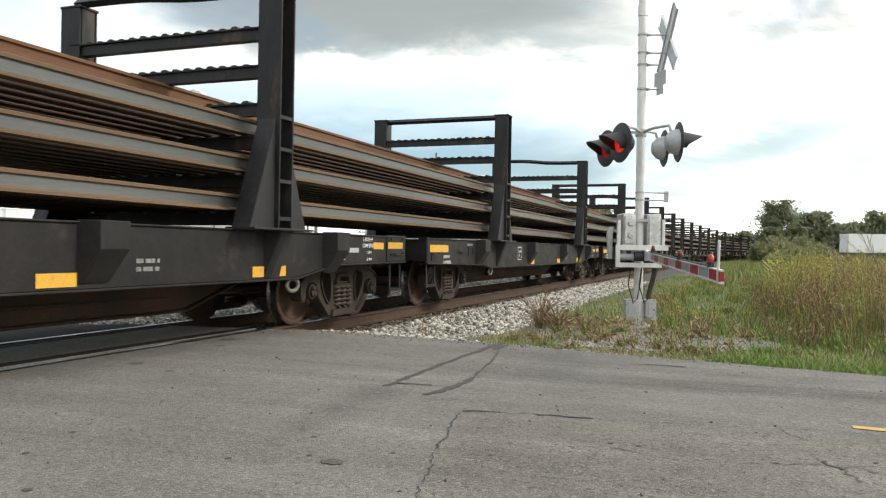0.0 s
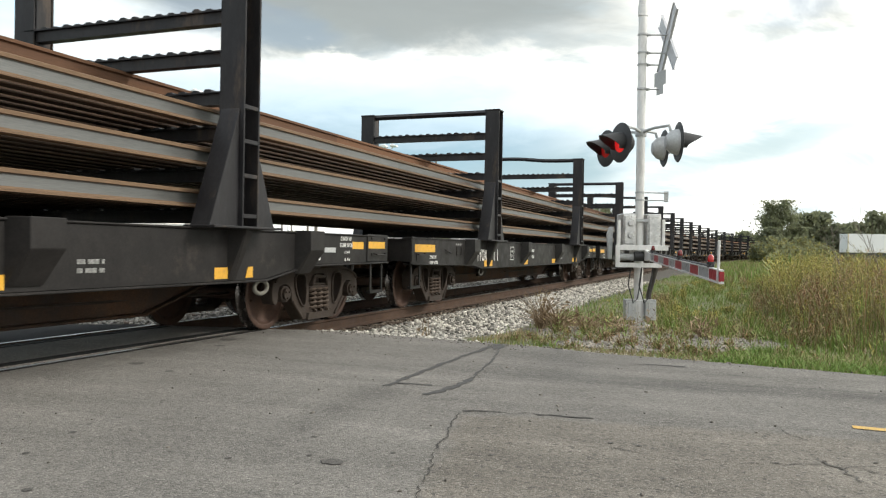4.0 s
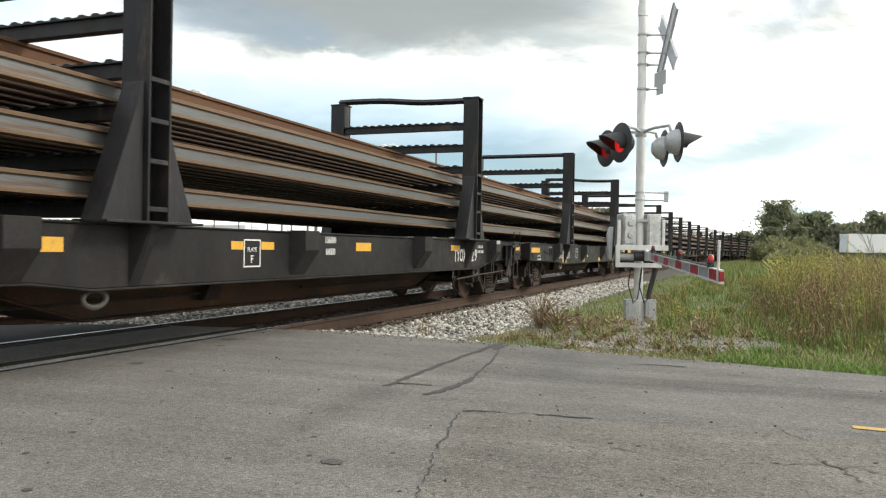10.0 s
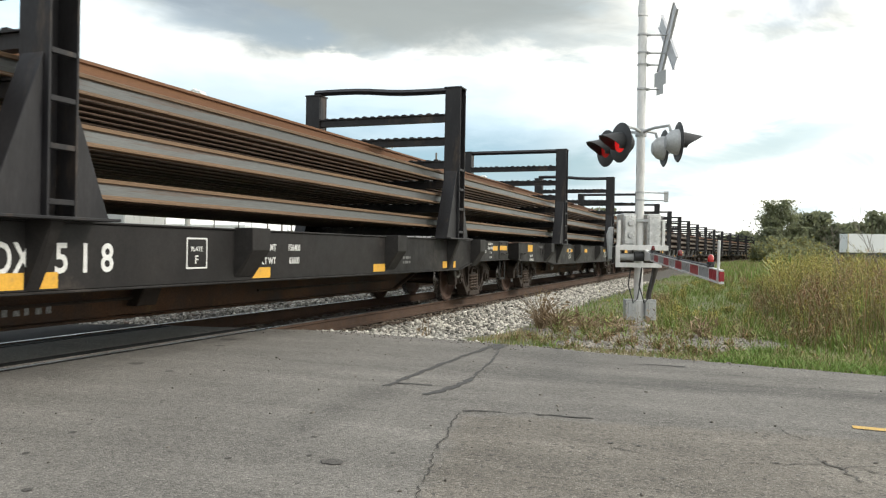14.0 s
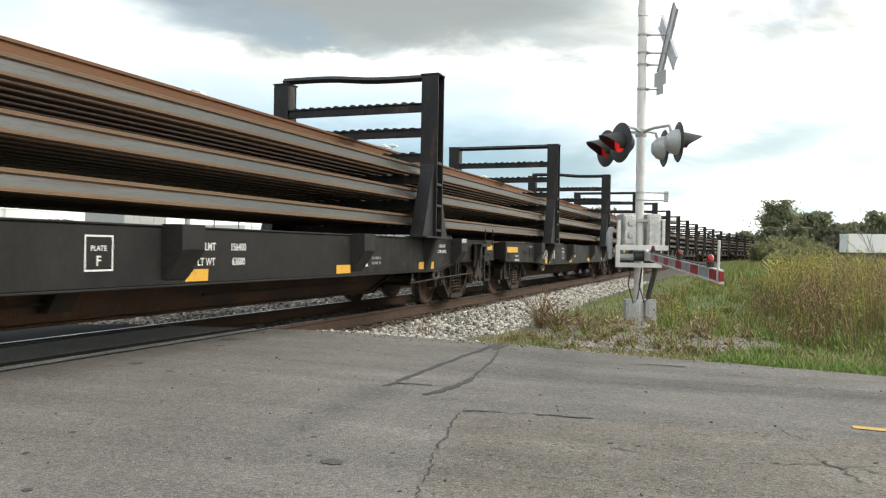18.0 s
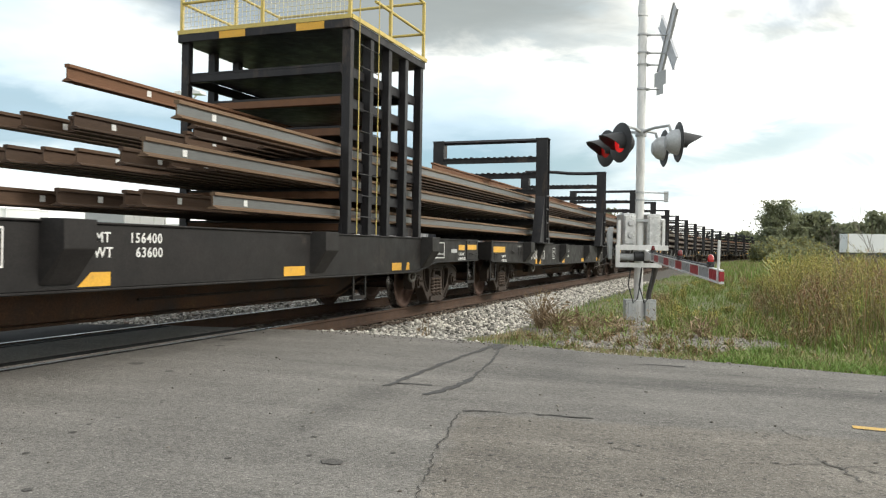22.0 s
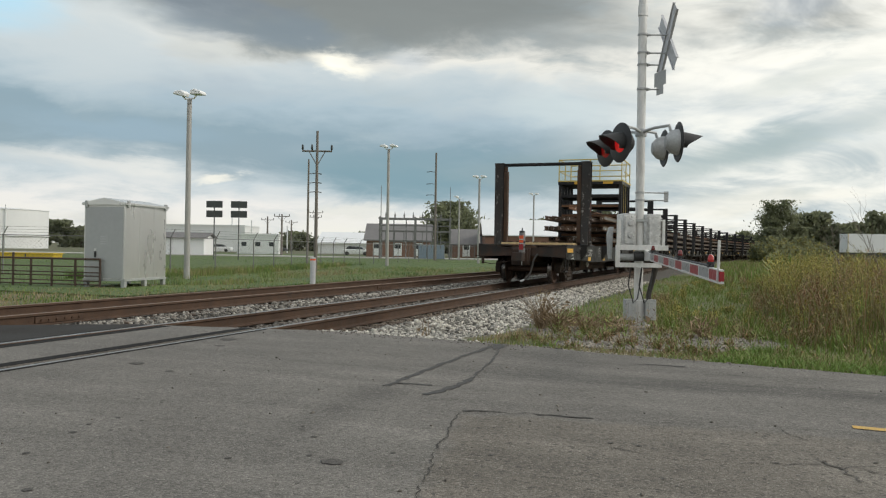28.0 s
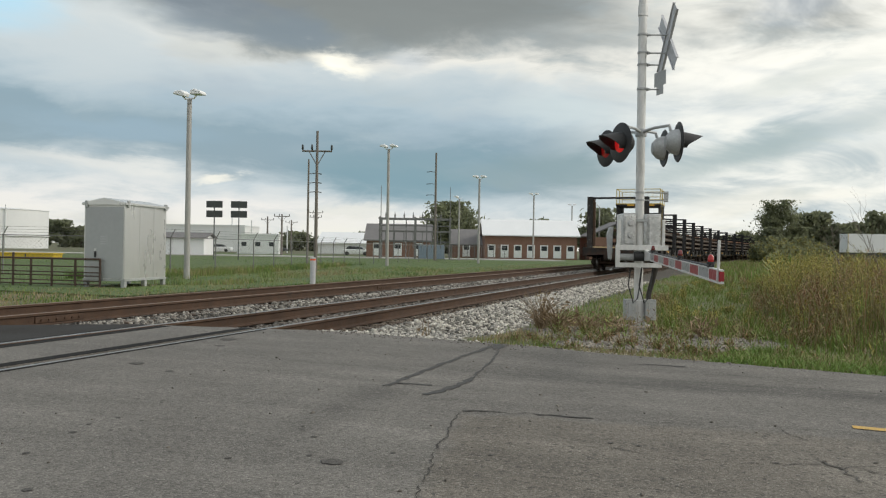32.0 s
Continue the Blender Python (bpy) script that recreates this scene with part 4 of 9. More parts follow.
def post_geo(side, z1=4.03, rear_gusset=True):
    """A stake post: a broad-flanged column with the open side outwards, gusseted at its foot."""
    g = Geo()
    s = side
    ya, yb = -0.10, 0.19
    for y0 in (ya, yb - 0.025):
        g.prism([(s * 1.685, DECK), (s * 1.37, DECK), (s * 1.38, z1 - 0.02), (s * 1.685, z1)], 1, y0, y0 + 0.025)
    a, b = sorted((s * 1.46, s * 1.49))
    g.box(a, b, ya + 0.025, yb - 0.025, DECK, z1 - 0.03)
    a, b = sorted((s * 1.38, s * 1.41))
    g.box(a, b, ya + 0.04, yb - 0.04, DECK, z1)
    # cap
    a, b = sorted((s * 1.36, s * 1.695))
    g.box(a, b, ya - 0.01, yb + 0.01, z1 - 0.015, z1 + 0.015)
    # rung plates in the open side
    for z in (1.36, 1.78, 2.14, 2.50):
        a, b = sorted((s * 1.645, s * 1.68))
        g.box(a, b, ya + 0.025, yb - 0.025, z, z + 0.045)
    # gussets, before and behind, with a raised edge
    for d, y0, tall in ((-1, ya, 1.25), (1, yb, 0.95)):
        foot = d * 0.58 if rear_gusset else (-0.24 if d < 0 else 0.60)
        tall = tall if rear_gusset else 1.15
        pts = [(y0, DECK), (foot, DECK), (foot - d * 0.03, DECK + 0.06), (y0, DECK + tall)]
        a, b = sorted((s * 1.40, s * 1.635))
        g.prism(pts, 0, a, b)
    a, b = sorted((s * 1.34, s * 1.72))
    g.box(a, b, -0.60 if rear_gusset else -0.26, 0.62, DECK - 0.005, DECK + 0.02)
    return g


def comb_geo(z, x0=-1.40, x1=1.40, seed=0):
    """A cross bar on which the rails lie, with a row of spacer bumps on its upper edge."""
    rng = random.Random(seed)
    g = Geo()
    g.box(x0, x1, -0.06, 0.06, z - 0.155, z - 0.035)
    g.box(x0, x1, -0.10, 0.10, z - 0.035, z - 0.02)
    x = x0 + 0.08
    while x < x1 - 0.12:
        h = rng.uniform(0.014, 0.03)
        g.prism([(x, z - 0.02), (x + 0.11, z - 0.02), (x + 0.085, z - 0.02 + h), (x + 0.03, z - 0.02 + h)], 1, -0.09, 0.09)
        x += 0.165
    return g


def spring_geo():
    g = Geo()
    for r, tube, turns, n in ((0.066, 0.0185, 5.0, 60),):
        pts = [(r * math.cos(2 * math.pi * turns * i / n), r * math.sin(2 * math.pi * turns * i / n), 0.30 * i / n) for i in range(n + 1)]
        g.tube(pts, tube, 6)
    return g


def side_frame_geo():
    """A cast truck side frame with three rounded windows, in the plane of its length (y) and height (z)."""
    g = Geo()
    half = [(0.40, 0.10), (0.47, 0.13), (0.60, 0.27), (0.68, 0.34), (0.70, 0.54), (0.86, 0.60), (1.0, 0.55), (1.01, 0.36), (1.10, 0.33), (1.15, 0.44), (1.13, 0.62), (1.02, 0.72), (0.78, 0.79), (0.5, 0.83)]
    outer = half + [(-y, z) for y, z in half[::-1]]
    window = [(0.36, 0.31), (0.355, 0.69), (0.50, 0.73), (0.63, 0.69), (0.62, 0.52), (0.52, 0.36), (0.43, 0.27)]
    mirrored = [(-y, z) for y, z in window[::-1]]
    middle = [(-0.26, 0.20), (-0.26, 0.70), (0.26, 0.70), (0.26, 0.20)]
    g.pierced(rounded(outer, 1), [rounded(window, 2), rounded(mirrored, 2), rounded(middle, 1)], -0.085, 0.085)
    # flange round the foot, and lips of the windows
    g.prism([(-0.34, 0.093), (0.34, 0.093), (0.31, 0.19), (-0.31, 0.19)], 0, -0.125, 0.125)
    for d in (-1, 1):
        rim = [(0.098, d * y, z) for y, z in rounded(window, 2)]
        g.tube(rim + rim[:1], 0.016, 5, close=False)
        g.tube([(0.095, d * 0.44, 0.13), (0.095, d * 0.60, 0.28), (0.095, d * 0.68, 0.36)], 0.022, 5)
        g.tube([(0.095, 0, 0.80), (0.095, d * 0.5, 0.80), (0.095, d * 0.78, 0.765), (0.095, d * 1.02, 0.69), (0.095, d * 1.10, 0.62)], 0.022, 5)
    return g


def wheel_geo():
    R = WHEEL_R
    prof = [(0.0, -0.05), (0.09, -0.05), (0.115, -0.04), (0.15, -0.005), (0.22, 0.022), (0.30, 0.022), (0.345, 0.008), (0.375, -0.03), (0.385, -0.058), (0.40, -0.064), (R - 0.018, -0.064), (R - 0.006, -0.055),
            (R - 0.003, -0.03), (R, 0.04), (R + 0.010, 0.052), (R + 0.024, 0.060), (R + 0.027, 0.068), (R + 0.022, 0.078), (0.40, 0.082), (0.36, 0.05), (0.14, 0.06), (0.0, 0.06)]
    g = Geo()
    n = 56
    g.lathe(prof, n)
    for i in range(len(prof) - 1):
        if 11 <= i <= 16:
            for k in range(n):
                g.s[i * n + k] = 1
    for k in range(2):      # cast marks low on the plate, so that turning shows
        a = math.pi * k + 0.4
        g.tube([(0.24 * math.cos(a), 0.24 * math.sin(a), 0.0), (0.24 * math.cos(a), 0.24 * math.sin(a), 0.024)], 0.012, 6)
    return g


CAR_MESH = {}


SPRING_STEEL = material("spring_steel", (0.06, 0.043, 0.033), 0.8, alt=(0.10, 0.07, 0.05), scale=8, grain=60, grain_amt=0.25, bump=0.2)


def car_meshes():
    M = CAR_MESH
    M["sill_near"] = sill_geo(1, 0).mesh("side_sill", CAR_BLACK, 0.006)
    M["sill_far"] = sill_geo(-1, 0).mesh("side_sill", CAR_BLACK, 0.006)
    M["rib"] = rib_geo(1).mesh("stake_bracket", CAR_BLACK, 0.006)
    M["rib_far"] = rib_geo(-1).mesh("stake_bracket", CAR_BLACK)
    M["wedge"] = rib_geo(1, 0.12, 0.19, 0.76, 0.04).mesh("stake_bracket", CAR_BLACK, 0.006)
    M["wedge_far"] = rib_geo(-1, 0.12, 0.19, 0.76, 0.04).mesh("stake_bracket", CAR_BLACK)
    M["post"] = post_geo(1).mesh("stake_post", POST_BLACK, 0.005)
    M["post_far"] = post_geo(-1).mesh("stake_post", POST_BLACK, 0.005)
    for i, z in enumerate(TIERS + (2.71, 3.14, 3.57)):
        for k in range(2):
            M["bar", i, k] = comb_geo(z, seed=10 * i + k).mesh("cross_bar", POST_BLACK)
    # three forms of the top bar: straight, sagging, bowed
    for k, bend in enumerate((0.0, -0.10, 0.04)):
        pts = [(-1.40 + 2.80 * i / 12, 0.0, 3.99 + bend / (1 + math.exp(6 - 1.0 * i)) - (bend if bend < 0 else 0)) for i in range(13)]
        g = Geo()
        g.tube(pts, 0.06, 4)
        M["top", k] = g.mesh("top_bar", POST_BLACK)
    g = Geo()
    g.box(-HALF + 0.02, HALF - 0.02, REAR + 0.4, FRONT - 0.2, 1.20, 1.235)
    for y in np.arange(-8.2, 8.0, 1.17):
        g.box(-HALF + 0.03, HALF - 0.03, y - 0.04, y + 0.04, 1.0, 1.2)
    M["deck"] = g.mesh("deck", UNDER)
    g = Geo()
    g.prism([(REAR + 0.2, 0.72), (-5.6, 0.66), (-4.4, 0.31), (4.2, 0.31), (5.4, 0.66), (FRONT - 0.1, 0.72), (FRONT - 0.1, 1.2), (REAR + 0.2, 1.2)], 0, -0.38, 0.38)
    g.prism([(-5.6, 0.635), (-4.4, 0.285), (4.2, 0.285), (5.4, 0.635), (5.4, 0.665), (4.2, 0.312), (-4.4, 0.312), (-5.6, 0.665)], 0, -0.46, 0.46)
    M["centre_sill"] = g.mesh("centre_sill", SILL_RUST, 0.01)
    # end sills, sloping down to the coupler
    for key, y, d in (("end_rear", REAR, -1), ("end_front", FRONT, 1)):
        g = Geo()
        pts = [(-HALF, 0.84), (-0.6, 0.88), (0.6, 0.88), (HALF, 0.84), (HALF, DECK), (0.5, 1.15), (-0.5, 1.15), (-HALF, DECK)]
        g.prism(pts, 1, *sorted((y, y - d * 0.05)))
        a, b = sorted((y - d * 0.85, y))
        for s_ in (-1, 1):
            x0, x1 = sorted((s_ * 0.5, s_ * (HALF - 0.03)))
            z0, z1 = (1.12, DECK - 0.03) if s_ > 0 else (DECK - 0.03, 1.12)
            g.add([(x0, a, z0 - 0.03), (x1, a, z1 - 0.03), (x1, b, z1 - 0.03), (x0, b, z0 - 0.03), (x0, a, z0), (x1, a, z1), (x1, b, z1), (x0, b, z0)],
                  [(0, 3, 2, 1), (4, 5, 6, 7), (0, 1, 5, 4), (1, 2, 6, 5), (2, 3, 7, 6), (3, 0, 4, 7)])
        g.box(-0.5, 0.5, a, b, 1.09, 1.12)
        a, b = sorted((y, y + d * 0.12))
        g.box(-0.30, 0.30, a, b, 0.70, 1.12)
        M[key] = g.mesh("end_sill", CAR_BLACK, 0.008)
        g = Geo()
        a, b = sorted((y, y + d * 0.32))
        g.box(-0.075, 0.075, a, b, 0.80, 0.93)
        a, b = sorted((y + d * 0.28, y + d * 0.52))
        g.prism([(-0.17, a), (0.15, a), (0.19, b), (0.02, b - 0.06), (-0.06, b - 0.02), (-0.17, b)], 2, 0.72, 1.0)
        M[key + "_coupler"] = g.mesh("coupler", UNDER, 0.015)
        g = Geo()
        g.tube([(0.36, y + d * 0.03, 0.78), (0.40, y + d * 0.16, 0.62), (0.32, y + d * 0.34, 0.42), (0.2, y + d * 0.46, 0.33), (0.1, y + d * 0.48, 0.36)], [0.03, 0.032, 0.032, 0.03, 0.035], 8)
        M[key + "_hose"] = g.mesh("air_hose", RUBBER, 0, True)
    M["frame"] = side_frame_geo().mesh("side_frame", TRUCK_STEEL, 0.006, True)
    M["wheel"] = wheel_geo().mesh("wheel", [WHEEL_RUST, WHEEL_TREAD], 0, True)
    M["axle"] = Geo().tube([(-0.7, 0, 0), (-0.3, 0, 0), (0.3, 0, 0), (0.7, 0, 0)], [0.09, 0.08, 0.08, 0.09], 14).mesh("axle", WHEEL_RUST, 0, True)
    M["spring"] = spring_geo().mesh("coil_spring", SPRING_STEEL, 0, True)
    g = Geo()
    g.tube([(0, 0, 0), (0.13, 0, 0)], 0.105, 16)
    g.tube([(0.13, 0, 0), (0.165, 0, 0)], 0.075, 16)
    for k in range(3):
        a = 2 * math.pi * k / 3 + 0.5
        g.tube([(0.16, 0.05 * math.cos(a), 0.05 * math.sin(a)), (0.185, 0.05 * math.cos(a), 0.05 * math.sin(a))], 0.014, 6)
    M["bearing"] = g.mesh("bearing", TRUCK_STEEL, 0, True)
    g = Geo()
    g.box(-1.0, 1.0, -0.20, 0.20, 0.46, 0.68)
    g.box(-0.35, 0.35, -0.24, 0.24, 0.62, 0.76)
    g.box(-1.10, 1.10, -0.245, 0.245, 0.505, 0.545)
    for s_ in (1, -1):      # open-fronted bolster ends over the springs
        a, b = sorted((s_ * 0.98, s_ * 1.13))
        g.prism([(-0.225, 0.545), (-0.175, 0.545), (-0.135, 0.64), (-0.135, 0.685), (-0.185, 0.685)], 0, a, b)
        g.prism([(0.225, 0.545), (0.175, 0.545), (0.135, 0.64), (0.135, 0.685), (0.185, 0.685)], 0, a, b)
        g.box(a, b, -0.135, 0.135, 0.645, 0.685)
        a, b = sorted((s_ * 0.98, s_ * 1.10))
        g.box(a, b, -0.17, 0.17, 0.545, 0.575)
    M["bolster"] = g.mesh("bolster", TRUCK_STEEL, 0.015)
    g = Geo()
    g.tube([(-0.85, 0, 0.36), (0.85, 0, 0.36)], 0.035, 8)
    for x in (-0.75, 0.75):
        g.prism([(-0.05, 0.22), (0.05, 0.22), (0.06, 0.52), (-0.02, 0.52)], 0, x - 0.05, x + 0.05)
    M["brake_beam"] = g.mesh("brake_beam", UNDER)
    # loop under the sill, steps and grab irons
    g = Geo()
    ring = [(0, 0.13 * math.cos(a), 0.075 * math.sin(a)) for a in np.linspace(0, 2 * math.pi, 21)]
    g.tube(ring, 0.024, 8, close=False)
    M["loop"] = g.mesh("jacking_loop", material("loop_grey", (0.085, 0.078, 0.066), 0.8, alt=(0.19, 0.18, 0.15), scale=7, jitter=0.7), 0, True)
    g = Geo()
    for y0 in (-0.21, 0.165):
        g.box(-0.02, 0.0, y0, y0 + 0.045, -0.22, 0.18)
    g.box(-0.06, 0.0, -0.21, 0.21, -0.265, -0.22)
    M["step"] = g.mesh("sill_step", CAR_BLACK)
    g = Geo()
    g.tube([(0, -0.18, 0.02), (0.055, -0.17, 0.0), (0.055, 0.17, 0.0), (0, 0.18, 0.02)], 0.010, 6)
    M["grab"] = g.mesh("grab_iron", CAR_BLACK)
    for s_ in (1, -1):
        a, b = sorted((s_ * HALF, s_ * (HALF + 0.014)))
        g = Geo().box(a, b, 7.60, FRONT - 0.01, 0.87, DECK + 0.012)
        a, b = sorted((s_ * (HALF + 0.014), s_ * (HALF + 0.03)))
        for y0 in (7.72, 8.16):
            for z0 in (0.96, 1.19):
                g.box(a, b, y0, y0 + 0.04, z0, z0 + 0.035)
        M["end_panel", s_] = g.mesh("end_panel", CAR_BLACK, 0.004)
        a, b = sorted((s_ * HALF, s_ * (HALF + 0.012)))
        g = Geo().box(a, b, REAR + 0.01, REAR + 0.14, 0.85, DECK + 0.01)
        g.box(a, b, REAR + 0.22, REAR + 0.56, 0.86, 0.995)
        M["corner", s_] = g.mesh("corner_plate", CAR_BLACK, 0.004)
    M["hook"] = Geo().tube([(0, -0.12, 0.03), (0.04, -0.09, 0.0), (0.05, 0.02, -0.02), (0.03, 0.12, -0.04), (0.0, 0.12, -0.02)], 0.013, 6).mesh("hook", CAR_BLACK)
    g = Geo()
    for q in ((-0.13, 0.13, 0.075, 0.09), (-0.13, 0.13, -0.09, -0.075), (-0.13, -0.115, -0.075, 0.075), (0.115, 0.13, -0.075, 0.075)):
        g.box(0, 0.014, *q)
    M["pocket"] = g.mesh("tie_down_pocket", CAR_BLACK, 0.004)


car_meshes()


def tape(parent, y, z, w, h=0.15, cut=0.0, label="yellow reflective strip", out=0.002):
    pts = [(0, 0), (w, 0), (w, h), (cut, h)]
    g = Geo().prism(pts, 0, 0.0, 0.003)
    part("reflector", g, YELLOW_TAPE, parent, label, at=pose(HALF + out, y, z))


def plate_box(parent, y, z):
    """The framed clearance-plate stencil."""
    g = Geo()
    w, h, t = 0.32, 0.31, 0.016
    for a in ((0, w, 0, t), (0, w, h - t, h), (0, t, t, h - t), (w - t, w, t, h - t)):
        g.box(0, 0.002, a[0], a[1], a[2], a[3])
    part("stencil_frame", g, WHITE_PAINT, parent, "white stencilled frame", at=pose(HALF + 0.002, y, z))
    lettering("PLATE", 0.065, parent, text_at(y + 0.065, z + 0.175))
    lettering("F", 0.12, parent, text_at(y + 0.125, z + 0.05))


def bars(parent, y, z, w, rows=2, h=0.04, gap=0.075):
    """Small stencilled lines that cannot be read."""
    rng = random.Random(int(y * 100))
    g = Geo()
    for i in range(rows):
        x = 0.0
        while x < w:
            l = min(rng.uniform(0.05, 0.14), w - x)
            g.box(0, 0.0015, x, x + l, -i * gap, -i * gap + h)
            x += l + 0.03
    tagged(part("stencil_lines", g, FADED_PAINT, parent, "white stencilled lines", at=pose(HALF + 0.002, y, z)), kind="stuff")


def truck(parent, y, detail=True):
    """A four-wheel truck: bolster part with frames, springs, bearings, axles and wheels under it."""
    M = CAR_MESH
    b = part("truck_bolster", M["bolster"], None, parent, "rust-brown cast steel truck", at=pose(0, y, 0))
    for s in (1, -1):
        part("side_frame", M["frame"], None, b, at=pose(s * 1.0, 0, 0))
        for k in ((-0.165, 0.06), (0.0, 0.06), (0.165, 0.06), (-0.165, -0.09), (0.165, -0.09)) if detail and s > 0 else ((-0.13, 0.05), (0.13, 0.05)):
            part("coil_spring", M["spring"], None, b, at=pose(s * 1.0 + k[1], k[0], 0.205))
        for d in (-AXLE, AXLE):
            part("bearing", M["bearing"], None, b, at=pose(s * 0.98, d, WHEEL_R + 0.01, 0, 0, 0 if s > 0 else 180))
    wheels = []
    for d in (-AXLE, AXLE):
        part("axle", M["axle"], None, b, at=pose(0, d, WHEEL_R))
        for s in (1, -1):
            w = part("wheel", M["wheel"], None, b, at=Matrix.Translation((s * 0.77, d, WHEEL_R)) @ Euler((0, radians(-90 * s), 0)).to_matrix().to_4x4())
            wheels.append(w)
    for d in (-0.40, 0.40):
        part("brake_beam", M["brake_beam"], None, b, at=pose(0, d, 0))
    return wheels


def flat_car(label, posts=POSTS, detail=True, bent=0, tail=False):
    """A flat car for long rails, without its writing."""
    M = CAR_MESH
    car = thing("flat_car", label, "railway wagon", "cars of the rail train")
    part("side_sill", M["sill_near"], None, car)
    part("side_sill", M["sill_far"], None, car)
    part("deck", M["deck"], None, car)
    part("centre_sill", M["centre_sill"], None, car, "deep rust-brown fishbelly centre sill")
    for key in ("end_rear", "end_front"):
        if tail and key == "end_rear":
            continue
        part("end_sill", M[key], None, car)
        part("coupler", M[key + "_coupler"], None, car)
        part("air_hose", M[key + "_hose"], None, car)
    for y in (-6.13, -1.98, 1.83, 5.87):
        part("stake_bracket", M["rib"], None, car, at=pose(0, y, 0))
        part("stake_bracket", M["rib_far"], None, car, at=pose(0, y, 0))
    for n, y in enumerate(posts):
        part("stake_bracket", M["wedge"], None, car, at=pose(0, y + 0.14, 0))
        part("stake_bracket", M["wedge_far"], None, car, at=pose(0, y + 0.14, 0))
        part("stake_post", M["post"], None, car, at=pose(0, y, 0))
        part("stake_post", M["post_far"], None, car, at=pose(0.13, y, 0))
        for i in range(6):
            part("cross_bar", M["bar", i, (n + bent) % 2], None, car, at=pose(0, y, 0))
        part("top_bar", M["top", (n + bent) % 3], None, car, at=pose(0, y, 0))
    for y in TRUCKS:
        truck(car, y, detail)
    for s in (1, -1):
        for y in (-5.2, 5.0):
            part("jacking_loop", M["loop"], None, car, at=pose(s * (HALF - 0.05), y, 0.60))
        for y in (REAR + 0.28, FRONT - 0.3):
            part("sill_step", M["step"], None, car, at=pose(s * (HALF - 0.03), y, 0.66))
            part("grab_iron", M["grab"], None, car, at=pose(s * (HALF + 0.012), y + (0.08 if y < 0 else -0.02), 0.97, 0, 0, 0 if s > 0 else 180))
        part("end_panel", M["end_panel", s], None, car, "plain dark end panel")
        part("corner_plate", M["corner", s], None, car)
    part("hook", M["hook"], None, car, at=pose(HALF, -7.35, 1.03))
    part("tie_down_pocket", M["pocket"], None, car, at=pose(HALF, -6.72, 1.03))
    # air brake gear slung under the frame
    part("air_reservoir", Geo().lathe([(0.0, -0.62), (0.12, -0.6), (0.20, -0.5), (0.20, 0.5), (0.12, 0.6), (0.0, 0.62)], 18), UNDER, car, "dark air tank", 0, True, at=pose(-0.78, 0.9, 0.66, 90))
    part("brake_cylinder", Geo().lathe([(0.0, -0.3), (0.13, -0.3), (0.13, 0.2), (0.06, 0.25), (0.03, 0.7), (0.0, 0.7)], 16), UNDER, car, "", 0, True, at=pose(-0.72, -1.4, 0.66, 90))
    part("control_valve", Geo().box(-0.95, -0.70, 2.1, 2.45, 0.50, 0.82).box(-0.9, -0.75, 2.45, 2.6, 0.56, 0.72), UNDER, car, "", 0.02)
    part("brake_pipe", Geo().tube([(0.9, -5.6, 0.72), (0.95, -3.5, 0.74), (0.95, 0.0, 0.74), (0.9, 3.5, 0.74), (0.85, 5.4, 0.74)], 0.025, 6), UNDER, car, "", 0, True)
    part("brake_rod", Geo().tube([(0.3, -6.3, 0.46), (0.5, -2.6, 0.50)], 0.018, 6), TRUCK_STEEL, car, "", 0, True)
    part("brake_rod", Geo().tube([(0.5, -0.4, 0.48), (0.3, 6.0, 0.46)], 0.018, 6), TRUCK_STEEL, car, "", 0, True)
    part("brake_lever", Geo().prism([(-2.75, 0.42), (-2.45, 0.42), (-2.35, 0.62), (-2.6, 0.66)], 0, 0.45, 0.60), TRUCK_STEEL, car, "", 0.01)
    for y in (-3.4, 3.3):
        part("cross_bearer", Geo().prism([(-1.38, 1.18), (-0.35, 0.62), (0.35, 0.62), (1.38, 1.18)], 1, y - 0.08, y + 0.08), UNDER, car)
    return car


